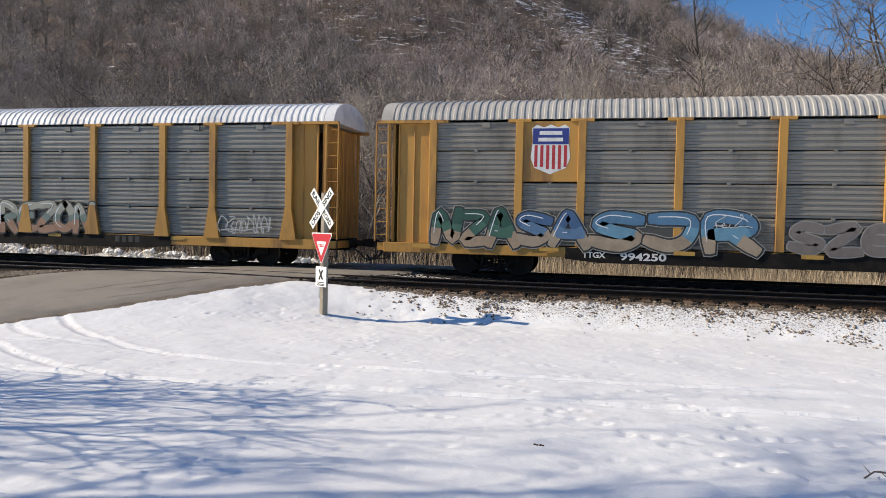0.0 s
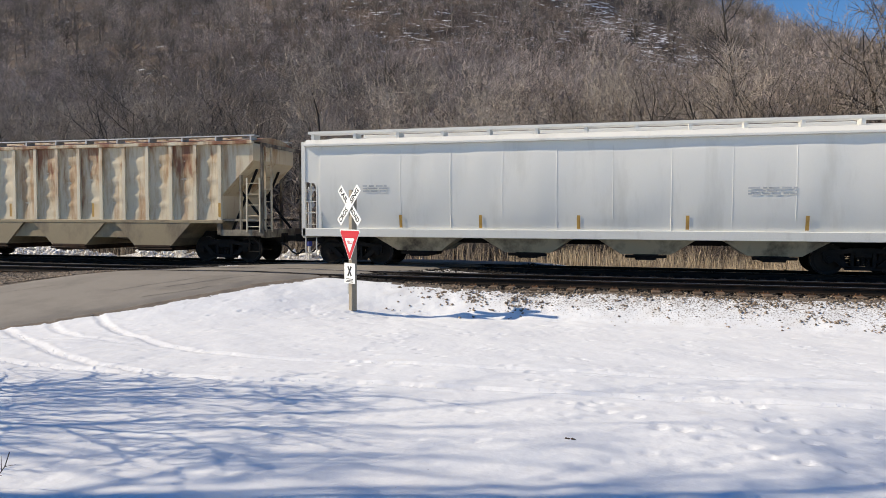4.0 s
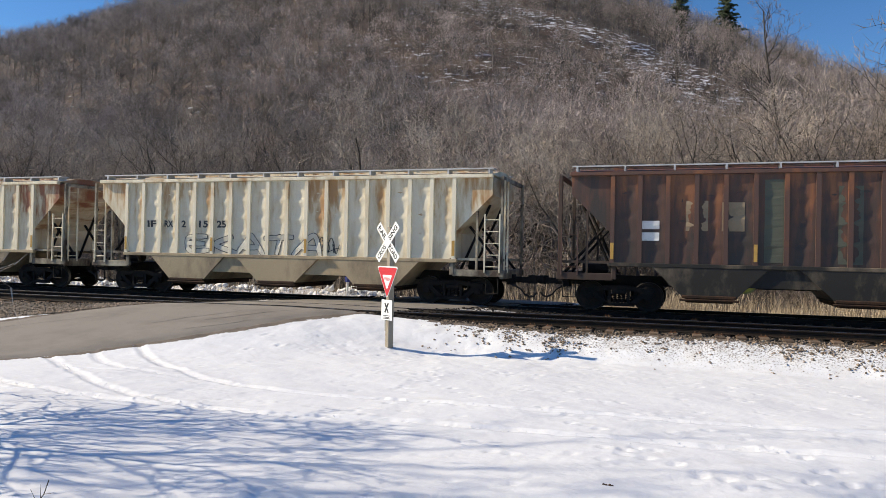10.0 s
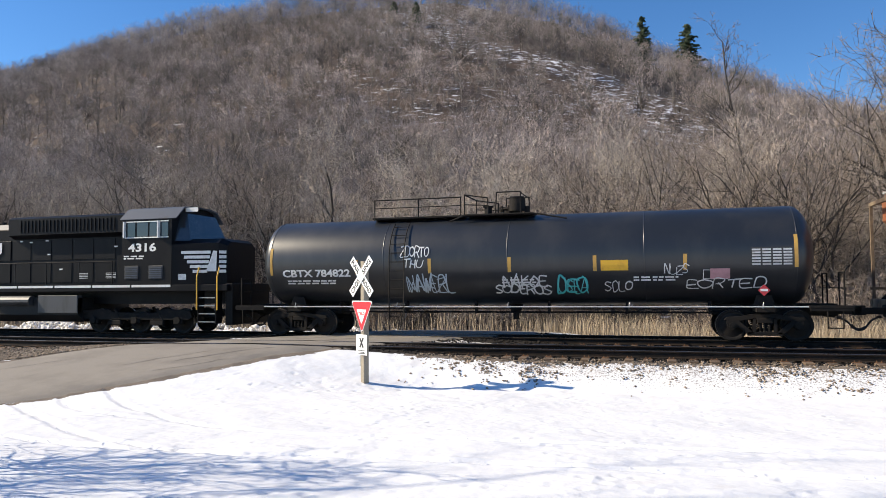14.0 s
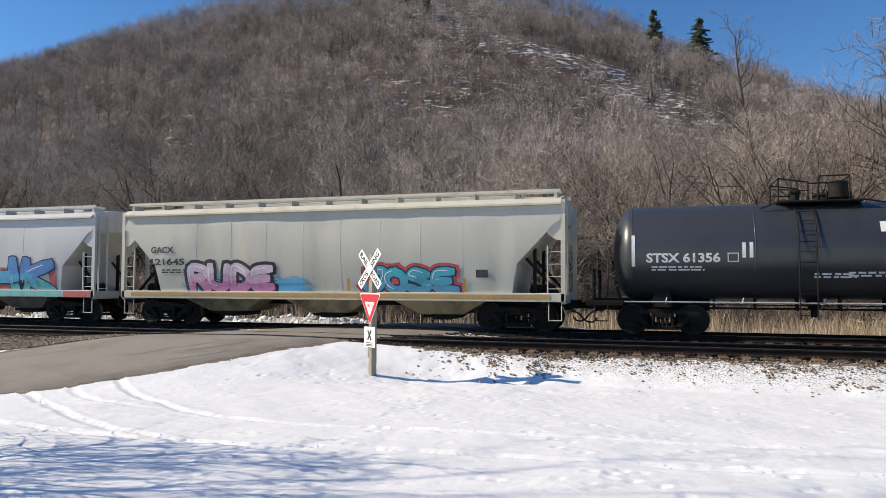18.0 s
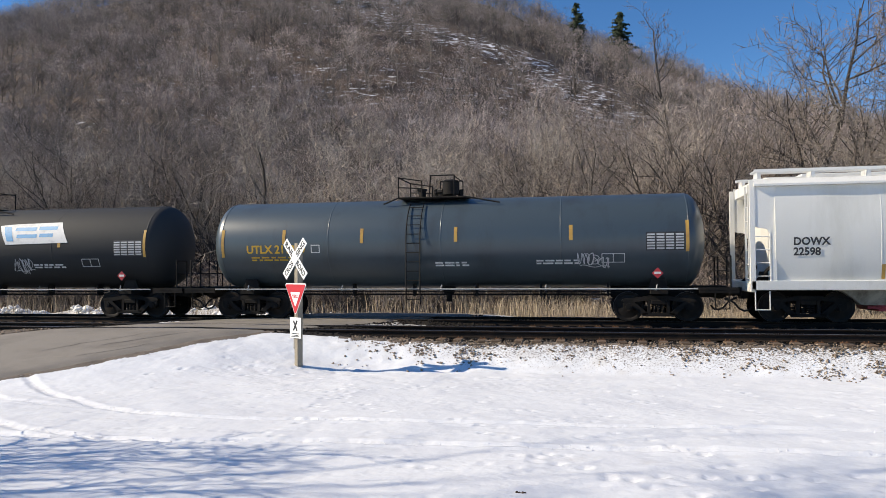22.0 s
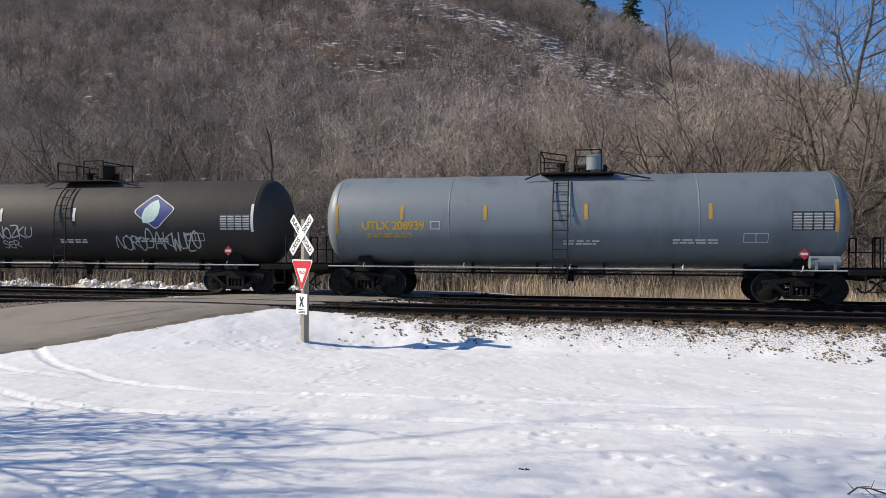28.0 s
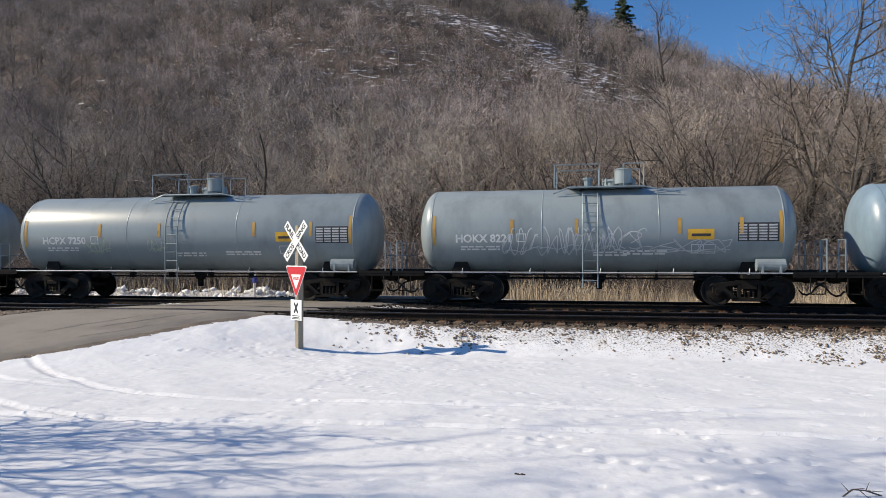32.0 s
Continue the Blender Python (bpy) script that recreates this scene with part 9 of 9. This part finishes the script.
# ---- the crossing sign ----
def build_sign():
    SIGN_X, SIGN_Y = -6.93, 16.52
    z0 = float(land(SIGN_X, SIGN_Y)) - 0.02
    WOODP = mat("weathered_post", (0.30, 0.26, 0.20), 0.9, 0, (0.19, 0.16, 0.12), 4, 0.5, 40, 0.2, 0.4, None, 6.0)
    SWHITE = mat("reflective_white", (0.82, 0.82, 0.80), 0.45, 0, (0.74, 0.74, 0.72), 3, 0.3, 40, 0.03, 0.02)
    SRED = mat("reflective_red", (0.55, 0.02, 0.03), 0.4, 0, (0.48, 0.02, 0.03), 3, 0.3, 40, 0.03, 0.02)
    SBLACK = mat("sign_black", (0.015, 0.015, 0.016), 0.5, 0, None, 3, 0.3, 40, 0.05, 0)
    ALU = mat("bare_aluminium", (0.45, 0.45, 0.44), 0.5, 0.8, None, 3, 0.3, 40, 0.05, 0.02)
    FACE = -33.0       # the sign is turned towards the road
    s = empty("crossing_sign", "white crossbuck over a red yield triangle on a wooden post", "road sign", at=pose(SIGN_X, SIGN_Y, z0, 0, 0, FACE))
    part("post", M().box(-0.075, 0.075, -0.01, 0.14, -0.4, 3.0, 0.012), WOODP, s)
    part("steel_strap", M().box(-0.03, 0.03, 0.14, 0.155, 0.2, 2.9), ALU, s)
    c = 2.62
    for k, (ang, word, yy) in enumerate(((-45, "RAILROAD", -0.03), (45, "CROSSING", -0.045))):
        b = M().box(-0.61, 0.61, -0.006, 0.006, -0.114, 0.114, 0.004)
        blade = part("crossbuck_blade", b, SWHITE, s, at=pose(0, yy, c, 0, -ang, 0))
        for half_, xx in ((word[:len(word) // 2], -0.555), (word[len(word) // 2:], 0.115)):
            v, f = text_mesh(half_, 0.125)
            w = v[:, 0].max() - v[:, 0].min()
            kx = 0.44 / w
            me = bpy.data.meshes.new("lettering")
            me.from_pydata([(xx + (a - v[:, 0].min()) * kx, -0.008, q - 0.0625) for a, q, _ in v], [], f)
            me.materials.append(SBLACK)
            part("lettering", me, None, blade, "black block letters")
    # yield triangle

    def tri(r, name, material, y, parent, label=""):
        w, h = 0.457 * r, 0.79 * r
        cz = 1.63
        pts = []
        for (px, pz) in ((-w, cz + h / 2), (w, cz + h / 2), (0, cz - h / 2)):
            pts.append((px, pz))
        out = []
        for i in range(3):
            p, a, b = pts[i], pts[i - 1], pts[(i + 1) % 3]
            for q in (a, b):
                d = math.hypot(q[0] - p[0], q[1] - p[1])
                out.append((p[0] + (q[0] - p[0]) / d * 0.05 * r, p[1] + (q[1] - p[1]) / d * 0.05 * r))
        m = M().exty(out, y - 0.004, y)
        return part(name, m, material, parent, label)
    plate = tri(1.0, "yield_plate", SWHITE, -0.02, s, "white-edged red yield triangle")
    tri(0.93, "red_border", SRED, -0.025, plate)
    tri(0.46, "white_centre", SWHITE, -0.030, plate)
    v, f = text_mesh("YIELD", 0.07)
    me = bpy.data.meshes.new("lettering")
    me.from_pydata([(a - (v[:, 0].max() + v[:, 0].min()) / 2, -0.036, 1.68 + q) for a, q, _ in v], [], f)
    me.materials.append(SRED)
    part("lettering", me, None, plate)
    # small plate with a crossbuck and small print
    pl = part("notice_plate", M().box(-0.23, 0.23, -0.03, -0.022, 0.70, 1.20, 0.003), SWHITE, s, "small white notice plate")
    x = M()
    for sg in (-1, 1):
        a = math.radians(58)
        dx, dz = math.cos(a) * 0.14, math.sin(a) * 0.14 * sg
        nx, nz = -math.sin(a) * 0.025 * sg, math.cos(a) * 0.025
        x.exty([(-dx + nx, 1.0 - dz + nz), (-dx - nx, 1.0 - dz - nz), (dx - nx, 1.0 + dz - nz), (dx + nx, 1.0 + dz + nz)], -0.034 - 0.002 * (sg > 0), -0.03)
    part("cross_symbol", x, SBLACK, pl)
    nb = M()
    for z, w in ((0.80, 0.30), (0.76, 0.26), (0.73, 0.32)):
        nb.box(-w / 2, w / 2, -0.033, -0.030, z, z + 0.018)
    part("notice_bar", nb, SBLACK, pl)
    part("junction_box", M().box(-0.14, -0.08, 0.0, 0.08, 0.42, 0.68, 0.01), ALU, s)


build_sign()


# ---- small things ----
def build_small():
    # a dead branch sticking out of the snow
    z = float(land(2.2, 6.85))
    b = empty("fallen_branch", "bare dead branch lying on the snow", "branch", at=pose(2.12, 6.72, z))
    rng = np.random.RandomState(3)
    part("stem", M().tube([(0, 0, 0.0), (0.09, 0.03, 0.06), (0.2, 0.05, 0.05), (0.34, 0.09, 0.0)], 0.007, 6), BARK, b)
    for p, q in (((0.06, 0.02, 0.04), (0.02, 0.1, 0.09)), ((0.09, 0.03, 0.06), (0.16, -0.05, 0.1)), ((0.2, 0.05, 0.05), (0.26, 0.14, 0.1)), ((0.15, 0.04, 0.05), (0.2, -0.06, 0.01)),
                 ((0.2, 0.05, 0.05), (0.31, -0.02, 0.07))):
        part("twig", M().cyl(p, q, 0.005, 5, 0.002), BARK, b)
    # a dark clod of earth
    c = empty("earth_clod", "small dark clod of earth on the snow", "clod", at=pose(-0.63, 6.72, float(land(-0.63, 6.72))))
    for i in range(6):
        x, y, r = rng.normal(0, 0.025), rng.normal(0, 0.012), rng.uniform(0.012, 0.02)
        part("lump", M().loft([[(x + r * s * math.cos(a), y + r * s * math.sin(a), 0.004 + r * h) for a in np.linspace(0, 5.5, 7)] for s, h in ((0.7, -0.6), (1.0, 0.2), (0.75, 0.9), (0.2, 1.2))]), LITTER, c)
    # a sapling at the edge of the yard
    s = empty("sapling", "thin bare sapling standing in the snow", "sapling", at=pose(-4.40, 4.02, float(land(-4.40, 4.02))) @ Matrix.Diagonal((0.62, 0.62, 0.62, 1)))
    part("stem", M().tube([(0, 0, -0.05), (0.02, 0.02, 0.14), (0.10, 0.04, 0.25), (0.16, 0.05, 0.42)], 0.006, 6), BARK, s)
    for p, q in (((0.02, 0.02, 0.14), (-0.06, 0.0, 0.30)), ((0.10, 0.04, 0.25), (0.24, 0.05, 0.28)), ((0.02, 0.02, 0.14), (0.12, -0.02, 0.17)), ((0.06, 0.03, 0.2), (0.04, 0.05, 0.36))):
        part("twig", M().cyl(p, q, 0.0045, 5, 0.002), BARK, s)
    # the crossing sign on the far side of the tracks, seen from behind
    MP_WHITE = mat("post_white", (0.72, 0.72, 0.70), 0.5, 0, (0.55, 0.55, 0.52), 4, 0.4, 40, 0.05, 0.05)
    zp = float(land(-14.4, 29.6))
    p = empty("far_crossing_sign", "white crossbuck on a white post beyond the tracks, seen from behind", "road sign", at=pose(-14.4, 29.6, zp, 0, 0, 76))
    part("post", M().cyl((0, 0, -0.3), (0, 0, 3.35), 0.055, 10), MP_WHITE, p)
    part("cap", M().cyl((0, 0, 3.35), (0, 0, 3.4), 0.06, 10, 0.03), MP_WHITE, p)
    part("band", M().box(-0.1, 0.1, -0.08, 0.08, 0.75, 1.0, 0.01), BLUEINK, p, "blue band round the post")
    for k, a in enumerate((-45, 45)):
        part("crossbuck_blade", M().box(-0.61, 0.61, -0.006, 0.006, -0.114, 0.114, 0.004), MP_WHITE, p, at=pose(0, 0.07 + 0.015 * k, 2.95, 0, a, 0))


build_small()


# ---- what moves ----
def train_way(t):
    """Metres that the train has rolled by t seconds; it slows a little."""
    return 16.68 * t - 0.01875 * t * t + 0.5 * math.exp(-((t - 29.0) / 0.12) ** 2)


def motions():
    for car, x in CARS:
        walk(car, [(t, pose(x + train_way(t), FAR_TRACK, 0)) for t in [*range(0, 29), 28.6, 28.7, 28.8, 28.9, 29, 29.1, 29.2, 29.3, 29.4, 30, 31, 32]])
    where = {car: x for car, x in CARS}
    for w, car, a, xc in WHEELS:
        # each wheel set turns while it rolls past
        on = [k for k in range(0, 32 * FPS + 1) if -34 < where[car] + xc + train_way(k / FPS) < 17]
        if not on:
            continue
        rows = [(k / FPS, pose(a, 0, 0.457, 0, math.degrees((train_way(k / FPS) - train_way(on[0] / FPS)) / 0.457), 0)) for k in on]
        if on[0] > 0:
            rows.insert(0, (0.0, rows[0][1]))
        if on[-1] < 32 * FPS:
            rows.append((32.0, rows[-1][1]))
        walk(w, rows)


motions()
